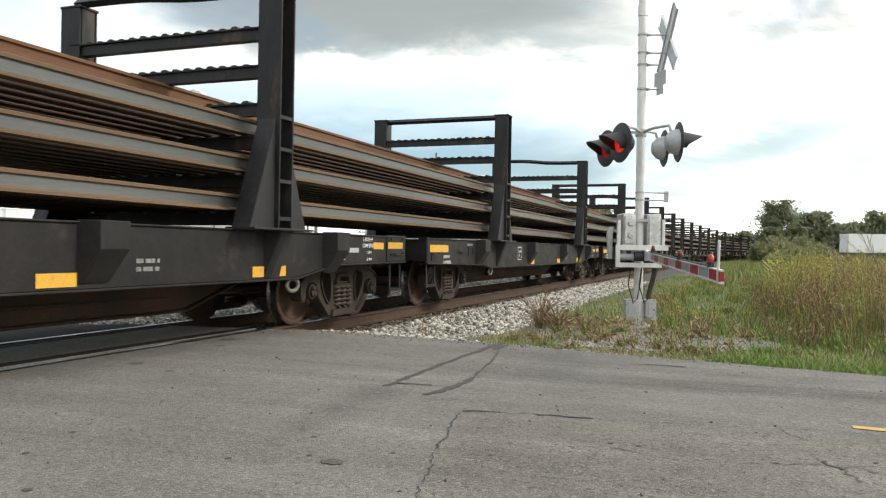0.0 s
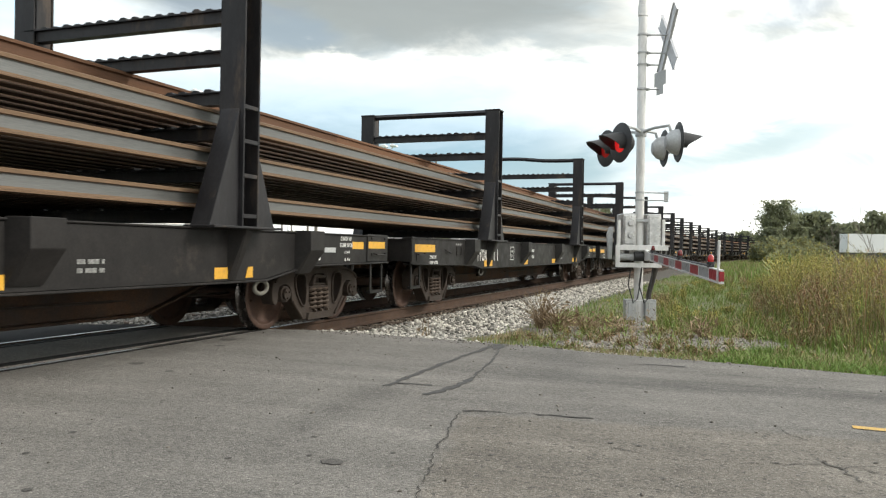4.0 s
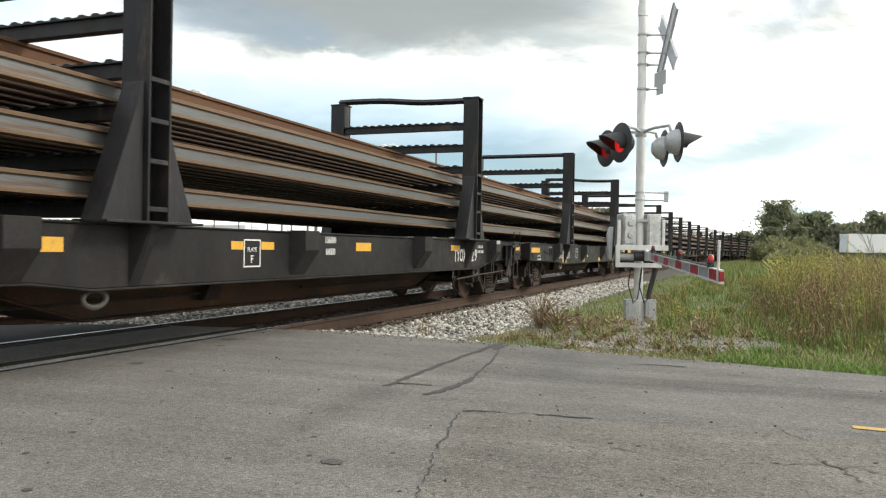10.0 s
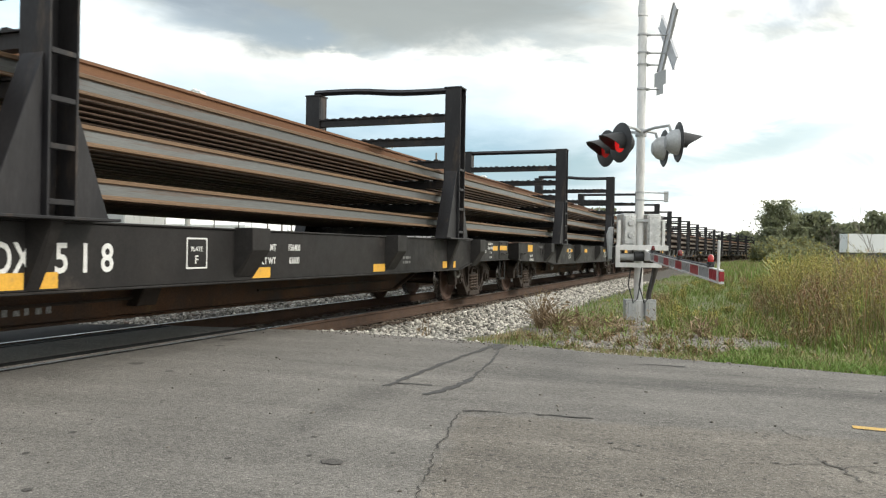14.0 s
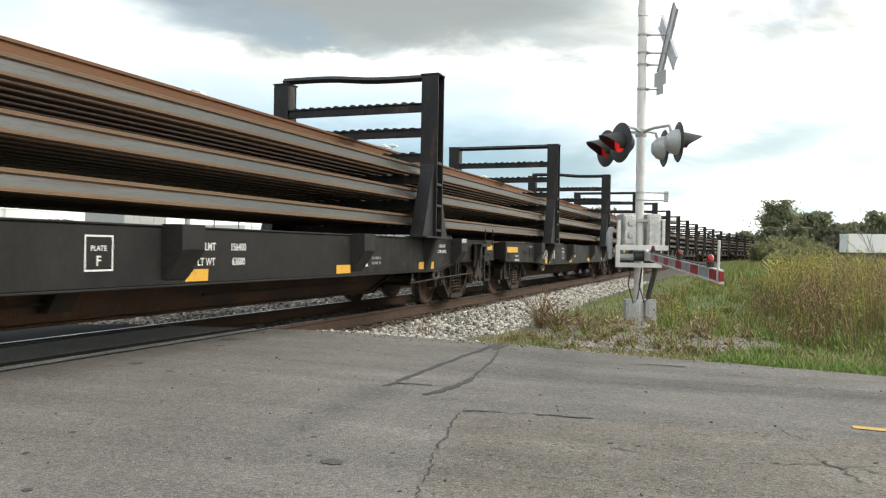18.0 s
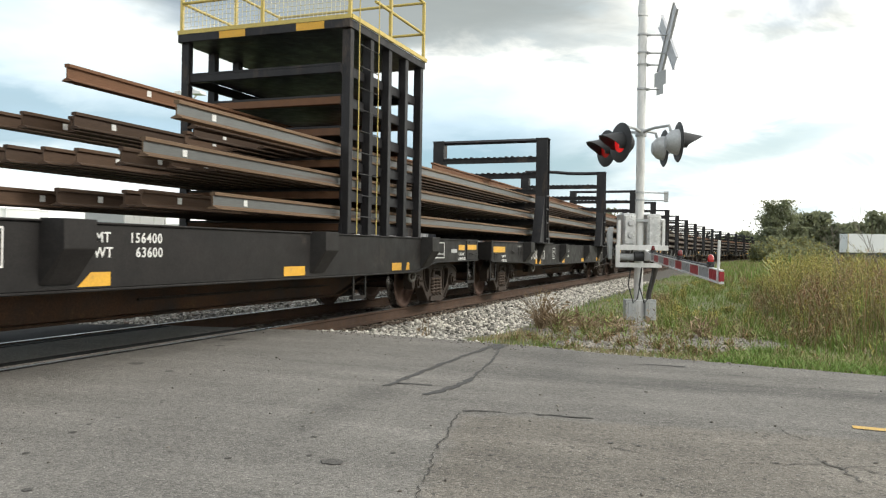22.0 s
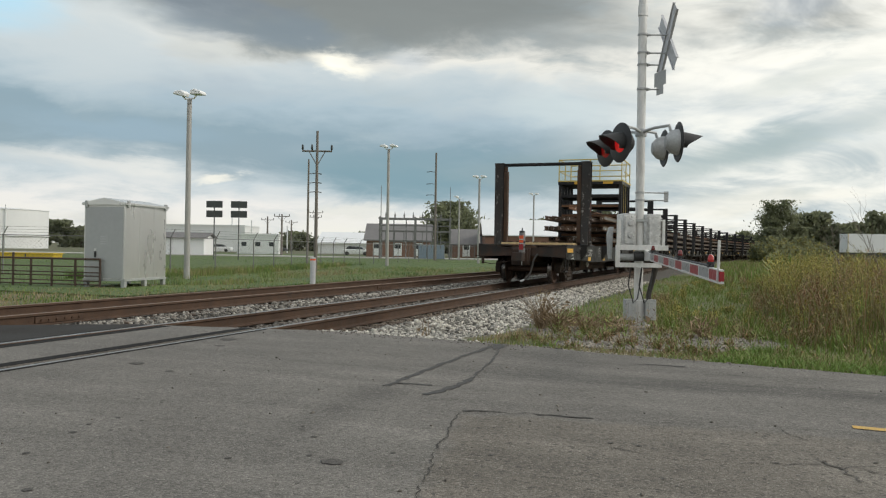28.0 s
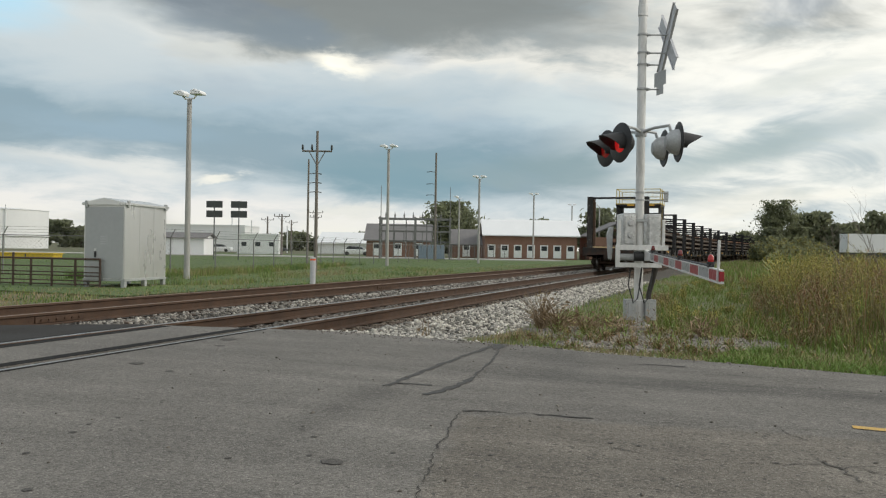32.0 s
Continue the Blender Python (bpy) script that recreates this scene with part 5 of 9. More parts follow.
def end_marks(car, last=False):
    """Yellow strips and small writing on the side, as on all of the cars."""
    tape(car, -8.94, 1.01, 0.62, 0.13)
    tape(car, -8.31, 1.01, 0.33, 0.13)
    lettering("2 INCH HF", 0.078, car, text_at(-8.22, 0.90), sx=0.85)
    lettering("COMP SHOES", 0.078, car, text_at(-8.24, 0.80), sx=0.85)
    tape(car, -2.12 if last else -1.88, 0.71, 0.36, 0.12, cut=0.14)
    tape(car, 0.99 if last else 1.20, 0.715, 0.48 if last else 0.40, 0.115)
    tape(car, 4.08, 0.72, 0.36, 0.12)
    tape(car, 4.62, 0.72, 0.14, 0.12, cut=0.05)
    tape(car, 7.15, 1.05, 0.34, 0.10)
    tape(car, 7.63, 1.06, 0.55, 0.10, out=0.0155)
    lettering("2 INCH HF", 0.078, car, text_at(6.80, 1.165), sx=0.85)
    lettering("COMP SHOES", 0.078, car, text_at(6.78, 1.075), sx=0.85)
    lettering("L  54-9", 0.058, car, text_at(6.92, 0.985), sx=0.9)
    lettering("EL 49-6", 0.058, car, text_at(6.92, 0.885), sx=0.9)
    part("data_plate", Geo().box(0, 0.008, 0, 0.30, 0, 0.065), GALV_DULL, car, "small grey metal plate", 0.002, at=pose(HALF, 6.36, 1.0))
    if not last:
        bars(car, 2.28, 0.90, 0.3)
    bars(car, -6.9, 1.14, 0.35, 1)
    g = Geo()
    for q in ((0, 0.56, 0, 0.018), (0, 0.56, 0.27, 0.288), (0.0, 0.018, 0.018, 0.27), (0.542, 0.56, 0.018, 0.27), (0.28, 0.295, 0.08, 0.27), (0.018, 0.542, 0.07, 0.083)):
        g.box(0, 0.002, *q)
    part("stencil_frame", g, WHITE_PAINT, car, "white stencilled frame", at=pose(HALF + 0.002, 5.70, 0.90))


BASE_CAR = flat_car("matt black flat car with tall stake racks for long rails", bent=0)
end_marks(BASE_CAR)
plate_box(BASE_CAR, -3.14, 0.835)


def number_car(car, text, y, spread=1.05, sx=0.72, z=0.835):
    lettering(text, 0.34, car, text_at(y, z), spread=spread, label="white stencilled reporting mark", sx=sx)


CARS = {}
SIDE_TEXT = {4: "511", 3: "520", 2: "529", 1: "518", 0: "513"}
for k in range(0, 13):
    CARS[k] = BASE_CAR if k == 0 else copy_thing(BASE_CAR, pose(TRACK, 0, 0))
LAST = flat_car("black flat car with a guide rack, platform and worn rear posts", posts=(), bent=1, tail=True)
end_marks(LAST, True)
plate_box(LAST, -3.14, 0.88)
CARS[-1] = LAST


def load_limit(car, top, low, y=-1.62, size=0.11, z=1.02):
    lettering(top, size, car, text_at(y, z), sx=0.85)
    lettering(low, size, car, text_at(y + 0.03, z - 0.155), sx=0.85)


for k, num in SIDE_TEXT.items():
    p0 = 4.6 if k == 2 else -4.6
    number_car(CARS[k], "TYOX", p0 - 1.02)
    number_car(CARS[k], num, p0 - 0.19, 1.32, 0.85) if k == 2 else number_car(CARS[k], num, p0 - 0.13, 1.62, 0.88)
    if k == 2:
        load_limit(CARS[k], "LD LMT", "LT WT", -1.98, 0.12, 1.125)
        load_limit(CARS[k], "156000", "64000", -1.36, 0.12, 1.125)
        tape(CARS[k], -0.47, 1.02, 0.48, 0.12)
        tape(CARS[k], -5.85, 1.00, 0.26, 0.12)
        tape(CARS[k], -3.37, 1.03, 0.22, 0.09)
        tape(CARS[k], -2.81, 1.03, 0.26, 0.09)
        tape(CARS[k], 3.41, 1.04, 0.48, 0.10)
    else:
        load_limit(CARS[k], "LD LMT", "LT WT", -1.72)
        load_limit(CARS[k], "156400", "63600", -1.15)
        tape(CARS[k], -5.12, 0.71, 0.26, 0.13)
        tape(CARS[k], -4.74, 0.71, 0.20, 0.13, cut=0.09)
number_car(LAST, "TYOX", -6.21, 1.12, 0.74, z=0.885)
number_car(LAST, "517", -5.23, 1.72, 0.88, 0.885)
for o in list(LAST.children):
    if o.name.startswith("lettering") and 6.9 < o.location.y < 7.0:
        bpy.data.objects.remove(o)
    elif o.name.startswith("stake_bracket") and abs(o.location.y + 1.98) < 0.01:
        o.location.y = -2.27
    elif o.name.startswith("stake_bracket") and abs(o.location.y + 6.13) < 0.01:
        o.location.y = -6.47
    elif o.name.startswith("stake_bracket") and abs(o.location.y - 5.87) < 0.01:
        o.location.y = 5.48
    elif o.name.startswith("data_plate"):
        o.location.y += 0.38
    elif o.name.startswith("stencil_frame") and o.location.y > 5:
        o.location.y += 0.12
    elif o.name.startswith("lettering") and 6.75 < o.location.y < 6.9:
        o.location.y += 0.36
        o.location.z -= 0.215
lettering("LD LMT", 0.125, LAST, text_at(-2.22, 1.085), spread=1.1)
lettering("LT WT", 0.125, LAST, text_at(-2.14, 0.955), spread=1.1)
lettering("156400", 0.125, LAST, text_at(-1.54, 1.085), spread=1.15)
lettering("63600", 0.125, LAST, text_at(-1.46, 0.955), spread=1.15)
tape(LAST, -5.31, 0.72, 0.49, 0.13)


def brake_stand(car):
    """Marks and hand-brake gear at the front end of the car that runs the other way round."""
    for o in list(car.children):
        kind, y, z = o.name.split(".")[0], o.location.y, o.location.z
        if kind == "reflector" and (4.0 < y < 4.9 or z < 0.8 or y < -8):
            bpy.data.objects.remove(o)
        elif kind == "reflector" and 7.0 < y < 7.6 or kind == "data_plate" or kind == "hook":
            bpy.data.objects.remove(o)
        elif kind == "lettering" and y > 6.5:
            bpy.data.objects.remove(o)
        elif kind == "stencil_frame" and y > 5:
            o.location.y, o.location.z = 5.80, 0.88
        elif kind == "stencil_lines" and y > 2:
            bpy.data.objects.remove(o)
        elif kind == "lettering" and y < -7.9:
            o.location.y = y + 0.29
    tape(car, -8.14, 1.03, 0.46, 0.17)
    lettering("2 INCH HF", 0.082, car, text_at(4.99, 1.095), sx=0.85)
    lettering("COMP SHOES", 0.082, car, text_at(4.95, 0.995), sx=0.85)
    lettering("L", 0.05, car, text_at(6.50, 1.12))
    lettering("K", 0.05, car, text_at(6.50, 1.02))
    brake_gear(car)


def brake_gear(car):
    """Hand-brake levers and rods hung on the side at the front end."""
    part("rib_plate", Geo().box(HALF + 0.19, HALF + 0.20, 5.70, 5.94, 1.19, 1.265), GALV_DULL, car, "small grey metal plate", 0.003)
    gear = part("brake_crank", Geo().prism([(6.78, 1.17), (7.50, 1.17), (7.60, 1.10), (7.48, 1.02), (7.46, 0.84), (7.28, 0.70), (6.98, 0.66), (6.74, 0.70), (6.80, 0.90)], 0, HALF + 0.06, HALF + 0.10), CAR_BLACK, car, "dark hand-brake lever gear", 0.01)
    part("gear_web", Geo().prism([(6.84, 1.18), (7.46, 1.18), (7.40, 1.13), (6.86, 1.13)], 0, HALF, HALF + 0.22).prism([(6.92, 1.14), (7.02, 1.14), (7.0, 0.72), (6.88, 0.72)], 0, HALF + 0.1, HALF + 0.17).prism([(7.28, 1.12), (7.36, 1.12), (7.30, 0.74), (7.2, 0.74)], 0, HALF + 0.1, HALF + 0.15), CAR_BLACK, gear, "", 0.008)
    part("lever", Geo().prism([(6.62, 0.50), (6.74, 0.46), (6.98, 0.72), (7.10, 1.0), (7.0, 1.04), (6.84, 0.80)], 0, HALF + 0.11, HALF + 0.15), UNDER, gear, "", 0.008)
    part("pivot", Geo().tube([(HALF + 0.08, 7.08, 0.88), (HALF + 0.22, 7.08, 0.88)], 0.06, 12), TRUCK_STEEL, gear, "", 0, True)
    part("pivot", Geo().tube([(HALF + 0.08, 7.34, 0.80), (HALF + 0.20, 7.34, 0.80)], 0.045, 12), TRUCK_STEEL, gear, "", 0, True)
    part("hanger", Geo().prism([(6.98, 0.70), (7.30, 0.70), (7.36, 0.52), (7.22, 0.40), (7.12, 0.52)], 0, HALF + 0.02, HALF + 0.06), TRUCK_STEEL, gear, "", 0.01)
    part("link", Geo().tube([(HALF + 0.10, 6.66, 0.50), (HALF + 0.11, 6.80, 0.62), (HALF + 0.12, 6.92, 0.80)], 0.028, 8), WHEEL_RUST, gear, "", 0, True)
    part("brake_rod", Geo().tube([(HALF + 0.05, 3.6, 0.50), (HALF + 0.05, 5.2, 0.56), (HALF + 0.06, 5.9, 0.58), (HALF + 0.08, 6.68, 0.60)], 0.015, 6), TRUCK_STEEL, car, "", 0, True)
    for y in (5.75, 5.88):
        part("rod_hanger", Geo().box(HALF - 0.02, HALF + 0.07, y - 0.02, y + 0.02, 0.54, 0.86), CAR_BLACK, car)
    for y in (7.66, 8.19):
        part("pin", Geo().tube([(HALF + 0.02, y, 1.14), (HALF + 0.02, y, 1.50)], 0.012, 6), CAR_BLACK, car)


brake_stand(CARS[2])


def near_last_marks(car):
    """The next to last car: brake gear at its front and a painted arrow."""
    for o in list(car.children):
        kind, y = o.name.split(".")[0], o.location.y
        if (kind == "reflector" and 7.0 < y < 7.6) or (kind == "lettering" and y > 6.5) or kind == "data_plate":
            bpy.data.objects.remove(o)
    brake_gear(car)
    lettering("2 INCH HF", 0.082, car, text_at(4.99, 1.095), sx=0.85)
    lettering("COMP SHOES", 0.082, car, text_at(4.95, 0.995), sx=0.85)
    g = Geo().prism([(1.98, 0.80), (2.16, 0.80), (2.11, 0.85), (2.34, 1.04), (2.31, 1.07), (2.07, 0.90), (2.03, 0.95)], 0, 0, 0.002)
    part("painted_arrow", g, WHITE_PAINT, car, "white painted arrow", at=pose(HALF + 0.002, 0, 0))


near_last_marks(CARS[0])


def shifted_rear(car, post, bracket, marks):
    """A car whose rear rack, reporting mark and plate stand a little further forward."""
    for o in car.children:
        kind, y = o.name.split(".")[0], o.location.y
        if kind in ("stake_post", "cross_bar", "top_bar") and abs(y - POSTS[0]) < 0.05:
            o.location.y += post
        elif kind == "stake_bracket" and abs(y - POSTS[0] - 0.14) < 0.05:
            o.location.y += bracket
        elif kind == "lettering" and -6 < y < -2.8 or kind == "stencil_frame" and y < 0:
            o.location.y += marks


shifted_rear(CARS[2], 0.13, 0.08, 0.0)
for o in CARS[2].children:
    if o.name.split(".")[0] in ("stake_post", "cross_bar", "top_bar") and abs(o.location.y - POSTS[1]) < 0.05:
        o.location.y -= 0.08
    elif o.name.startswith("stake_bracket") and abs(o.location.y - POSTS[1] - 0.14) < 0.05:
        o.location.y -= 0.10
shifted_rear(CARS[1], 0.17, 0.10, 0.15)
SCRAWL = Geo()
for i, (w_, h_) in enumerate(((0.07, 0.05), (0.06, 0.07), (0.07, 0.05), (0.05, 0.08), (0.07, 0.06), (0.06, 0.09))):
    SCRAWL.box(0.383, 0.386, -4.3 + 0.12 * i, -4.3 + 0.12 * i + w_, 0.40, 0.40 + h_)
tagged(part("stencil_lines", SCRAWL, FADED_PAINT, CARS[1], "faint pale scrawl on the centre sill"), kind="stuff")


# the long rails, lying in three tiers over the cars, cut where one car ends and the next begins
def cargo_mesh(length, outer):
    """A new rail: steel-grey web, rustier head and foot; inner ones dark brown, the stack's shade in their colour."""
    g = Geo()
    n = len(RAIL_PROF)
    g.prism(RAIL_PROF[::-1], 1, 0, length)
    prof = RAIL_PROF[::-1]
    v = g.v
    for fi in range(2, len(g.f)):
        zs = [v[i][2] for i in g.f[fi]]
        m = sum(zs) / len(zs)
        g.s[fi] = 1 if (m < 0.042 or m > 0.146) else 0
    g.s[0] = g.s[1] = 1
    return g.mesh("long_rail", [CARGO_SIDE, CARGO_EDGE] if outer else [CARGO_SHADED, CARGO_SHADED])


ACROSS = [1.20 - 0.27 * i for i in range(10)]
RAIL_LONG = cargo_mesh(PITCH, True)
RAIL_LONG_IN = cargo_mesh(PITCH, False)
RAIL_TOP = cargo_mesh(PITCH, False)
RAIL_TOP.materials[0] = RAIL_TOP.materials[1] = CARGO_RUST


def load():
    """One car's stretch of the load, from coupler to coupler."""
    ob = thing("rail_load", "tiers of long new steel rails, grey with rusty edges", "steel rails", "long rails on the train")
    for t, z in enumerate(TIERS):
        for i, x in enumerate(ACROSS):
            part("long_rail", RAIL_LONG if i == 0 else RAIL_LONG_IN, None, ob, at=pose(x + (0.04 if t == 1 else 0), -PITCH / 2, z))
    part("long_rail", RAIL_TOP, None, ob, "single rust-brown rail on top", at=pose(0.05, -PITCH / 2, 2.80))
    return ob


LOADS = {}
BASE_LOAD = load()
for k in range(0, 13):
    LOADS[k] = BASE_LOAD if k == 0 else copy_thing(BASE_LOAD, pose(TRACK, 0, 0))


# ---- the last car: rail platform, worn rear rack, rail ends, end device ----
def last_car():
    car = LAST
    M = CAR_MESH
    # the worn empty rack near the rear end
    y = -6.45
    for s in (1, -1):
        part("stake_post", post_geo(s, 4.10, False), POST_WORN, car, "scuffed black stake post with rust streaks", 0.005, at=pose(0, y, 0))
        g = Geo()
        a, b = sorted((s * 1.23, s * 1.36))
        g.box(a, b, -0.06, 0.12, 1.34, 3.82)
        for z in np.arange(1.6, 3.7, 0.42):
            g.box(s * 1.225 - 0.01, s * 1.225 + 0.01, -0.03, 0.03, z, z + 0.03)
        part("wear_plate", g, RAIL_RUST, car, "rust-red wear plate", 0.004, at=pose(0, y, 0))
        g = Geo().tube([(s * 1.31, 0, 3.83), (s * 1.31, 0, 3.98)], 0.07, 10)
        part("roller", g, RAIL_RUST, car, "", 0, True, at=pose(0, y, 0))
    g = Geo().box(-1.4, 1.4, -0.05, 0.05, 4.03, 4.10)
    g.box(-1.4, 1.4, -0.02, 0.02, 3.99, 4.03)
    part("top_bar", g, POST_BLACK, car, "", 0.006, at=pose(0, y, 0))
    g = Geo().tube([(1.66, -0.02, 1.6), (1.66, -0.02, 2.72)], 0.022, 8)
    g.tube([(1.66, -0.02, 2.40), (1.66, -0.02, 2.62)], 0.045, 8)
    g.box(1.63, 1.70, -0.07, 0.05, 2.62, 2.70)
    part("jack_handle", g, material("faded_red", (0.16, 0.035, 0.026), 0.7, alt=(0.085, 0.03, 0.024), scale=8), car, "faded red screw jack", 0, True, at=pose(0, y, 0))
    # timber on the deck at the rear rack
    for i in range(3):
        g = Geo().box(-1.25, 1.25, -0.09, 0.09, DECK + 0.005, DECK + 0.075)
        part("timber", g, WOOD_NEW, car, "raw pale timber across the deck", 0.008, at=pose(0, -7.02 + 0.24 * i, 0))
    g = Geo()
    for i in range(8):
        g.box(-1.1 + 0.3 * i, -0.94 + 0.3 * i, -0.06, 0.06, DECK + 0.076, DECK + 0.11)
    part("spacer_row", g, UNDER, car, "row of small rusty spacers", at=pose(0, -6.8, 0))
    # the tall guide rack with a railed platform on top
    y0, y1, top = 2.57, 5.22, 4.15
    for s in (1, -1):
        for i, yy in enumerate(np.linspace(y0 + 0.06, y1 - 0.06, 5)):
            a, b = sorted((s * 1.30, s * 1.43))
            part("guide_post", Geo().box(a, b, yy - 0.055, yy + 0.055, DECK, top), POST_BLACK, car, "", 0.006)
    for i, z in enumerate((1.44, 1.89, 2.33, 2.77, 3.21, 3.65)):
        for s in (1, -1):
            a, b = sorted((s * 1.285, s * 1.335))
            part("guide_rail", Geo().box(a, b, y0, y1, z - 0.17, z - 0.04), POST_BLACK, car, "", 0.004)
        part("shelf", Geo().box(-1.28, 1.28, y0 + 0.03, y1 - 0.03, z - 0.035, z - 0.006), POST_BLACK, car)
        for yy in (y0 + 0.08, y1 - 0.08):
            part("cross_bar", Geo().box(-1.3, 1.3, yy - 0.05, yy + 0.05, z - 0.14, z - 0.036), CARGO_RUST if i < 5 else POST_BLACK, car, "brown-worn cross bar", 0.006)
    part("platform", Geo().box(-1.45, 1.45, y0 - 0.06, y1 + 0.02, top - 0.05, top + 0.068), POST_BLACK, car, "", 0.006)
    g = Geo()
    g.box(-1.46, 1.46, y0 - 0.06, y0 - 0.03, top + 0.07, top + 0.13)
    g.box(1.45, 1.48, y0 - 0.03, y1 + 0.03, top + 0.07, top + 0.13)
    part("toe_board", g, YELLOW_RAIL, car, "pale yellow toe board")
    rail_z = (top + 0.55, top + 1.08)
    for x0_, y0_ in [(x, y) for x in (-1.42, 0.0, 1.42) for y in (y0, y1)] + [(-1.42, (y0 + y1) / 2), (1.42, (y0 + y1) / 2)]:
        part("rail_post", Geo().box(x0_ - 0.022, x0_ + 0.022, y0_ - 0.022, y0_ + 0.022, top, top + 1.08), YELLOW_RAIL, car, "yellow platform railing post")
    for z in rail_z:
        for a in ((-1.42, 1.42, y0, y0), (-1.42, 1.42, y1, y1), (-1.42, -1.42, y0, y1), (1.42, 1.42, y0 + 0.8, y1)):
            part("handrail", Geo().tube([(a[0], a[2], z), (a[1], a[3], z)], 0.024, 8), YELLOW_RAIL, car, "yellow tubular handrail")
    # fine netting behind the front rails, as crossing wires
    g = Geo()
    for x in np.arange(-1.4, 1.41, 0.07):
        g.box(x - 0.003, x + 0.003, y0 - 0.003, y0 + 0.003, top + 0.1, top + 1.05)
    for z in np.arange(top + 0.12, top + 1.05, 0.07):
        g.box(-1.4, 1.4, y0 - 0.002, y0 + 0.002, z - 0.003, z + 0.003)
    part("wire_netting", g, MESH_YELLOW, car, "thin pale wire netting")
    for yy in (y0 + 0.14, y0 + 0.76):
        g = Geo()
        g.tube([(1.50, yy, DECK), (1.50, yy, top + 0.9), (1.46, yy + 0.03, top + 1.1), (1.40, yy + 0.06, top + 1.12), (1.38, yy + 0.06, top + 0.6)], 0.0075, 6)
        part("ladder_rail", g, YELLOW_RAIL, car)
    for z in np.arange(DECK + 0.25, top, 0.30):
        part("ladder_rung", Geo().tube([(1.50, y0 + 0.14, z), (1.50, y0 + 0.76, z)], 0.008, 6), POST_BLACK, car)
    for x in (-0.7, 0.6):
        g = Geo().box(x, x + 0.45, y0 - 0.066, y0 - 0.061, top - 0.045, top + 0.06)
        part("reflector", g, YELLOW_TAPE, car, "orange-yellow reflective strip")
    # brake platform grab at the rear end
    g = Geo().tube([(-1.34, REAR + 0.05, DECK - 0.03), (-1.34, REAR + 0.05, DECK + 0.20), (-1.31, REAR + 0.05, DECK + 0.225), (-0.88, REAR + 0.05, DECK + 0.215), (-0.85, REAR + 0.05, DECK + 0.19), (-0.85, REAR + 0.05, DECK - 0.08)], 0.012, 8)
    part("end_grab", g, CAR_BLACK, car)
    g = Geo()
    g.tube([(-1.50, REAR - 0.12, 0.88), (-1.30, REAR - 0.12, 0.86), (-1.22, REAR - 0.14, 0.66), (-0.95, REAR - 0.14, 0.62), (-0.30, REAR - 0.12, 0.72)], 0.013, 6)
    g.box(-1.30, -1.22, REAR - 0.06, REAR - 0.02, 0.62, 0.86)
    part("uncoupling_lever", g, UNDER, car)


last_car()


def tail_end(car):
    """The rusty rear end of the last car: end sill, coupler and the hanging air hose."""
    M = CAR_MESH
    sill = M["end_rear"].copy()
    sill.materials[0] = END_RUST
    part("end_sill", sill, None, car, "black end sill brown with rust")
    cp = M["end_rear_coupler"].copy()
    cp.materials[0] = END_RUST
    part("coupler", cp, None, car, "rust-brown coupler")
    part("draft_box", Geo().box(-0.24, 0.24, REAR - 0.16, REAR - 0.02, 0.66, 1.10).box(-0.30, 0.30, REAR - 0.10, REAR - 0.02, 0.60, 1.14), END_RUST, car, "rust-brown coupler housing", 0.012)
    y = REAR
    hose = part("air_hose", Geo().tube([(0.52, y + 0.02, 0.93), (0.50, y - 0.10, 0.90), (0.44, y - 0.17, 0.76), (0.40, y - 0.20, 0.55), (0.36, y - 0.25, 0.36), (0.28, y - 0.33, 0.22), (0.20, y - 0.40, 0.15)], [0.038, 0.034, 0.030, 0.028, 0.028, 0.028, 0.030], 10), RUBBER, car, "brown-black hanging air hose", 0, True)
    part("hose_end", Geo().tube([(0.20, y - 0.40, 0.15), (0.13, y - 0.45, 0.10), (0.09, y - 0.47, 0.10)], [0.032, 0.038, 0.024], 10), GALV_DULL, hose, "bare metal hose coupling", 0, True)


tail_end(LAST)
for o in list(LAST.children):
    if o.name.startswith("sill_step") and o.location.x < 0 and o.location.y < -8:
        bpy.data.objects.remove(o)
part("sill_step", CAR_MESH["step"], None, LAST, at=pose(HALF - 0.03, 3.05, 0.60))


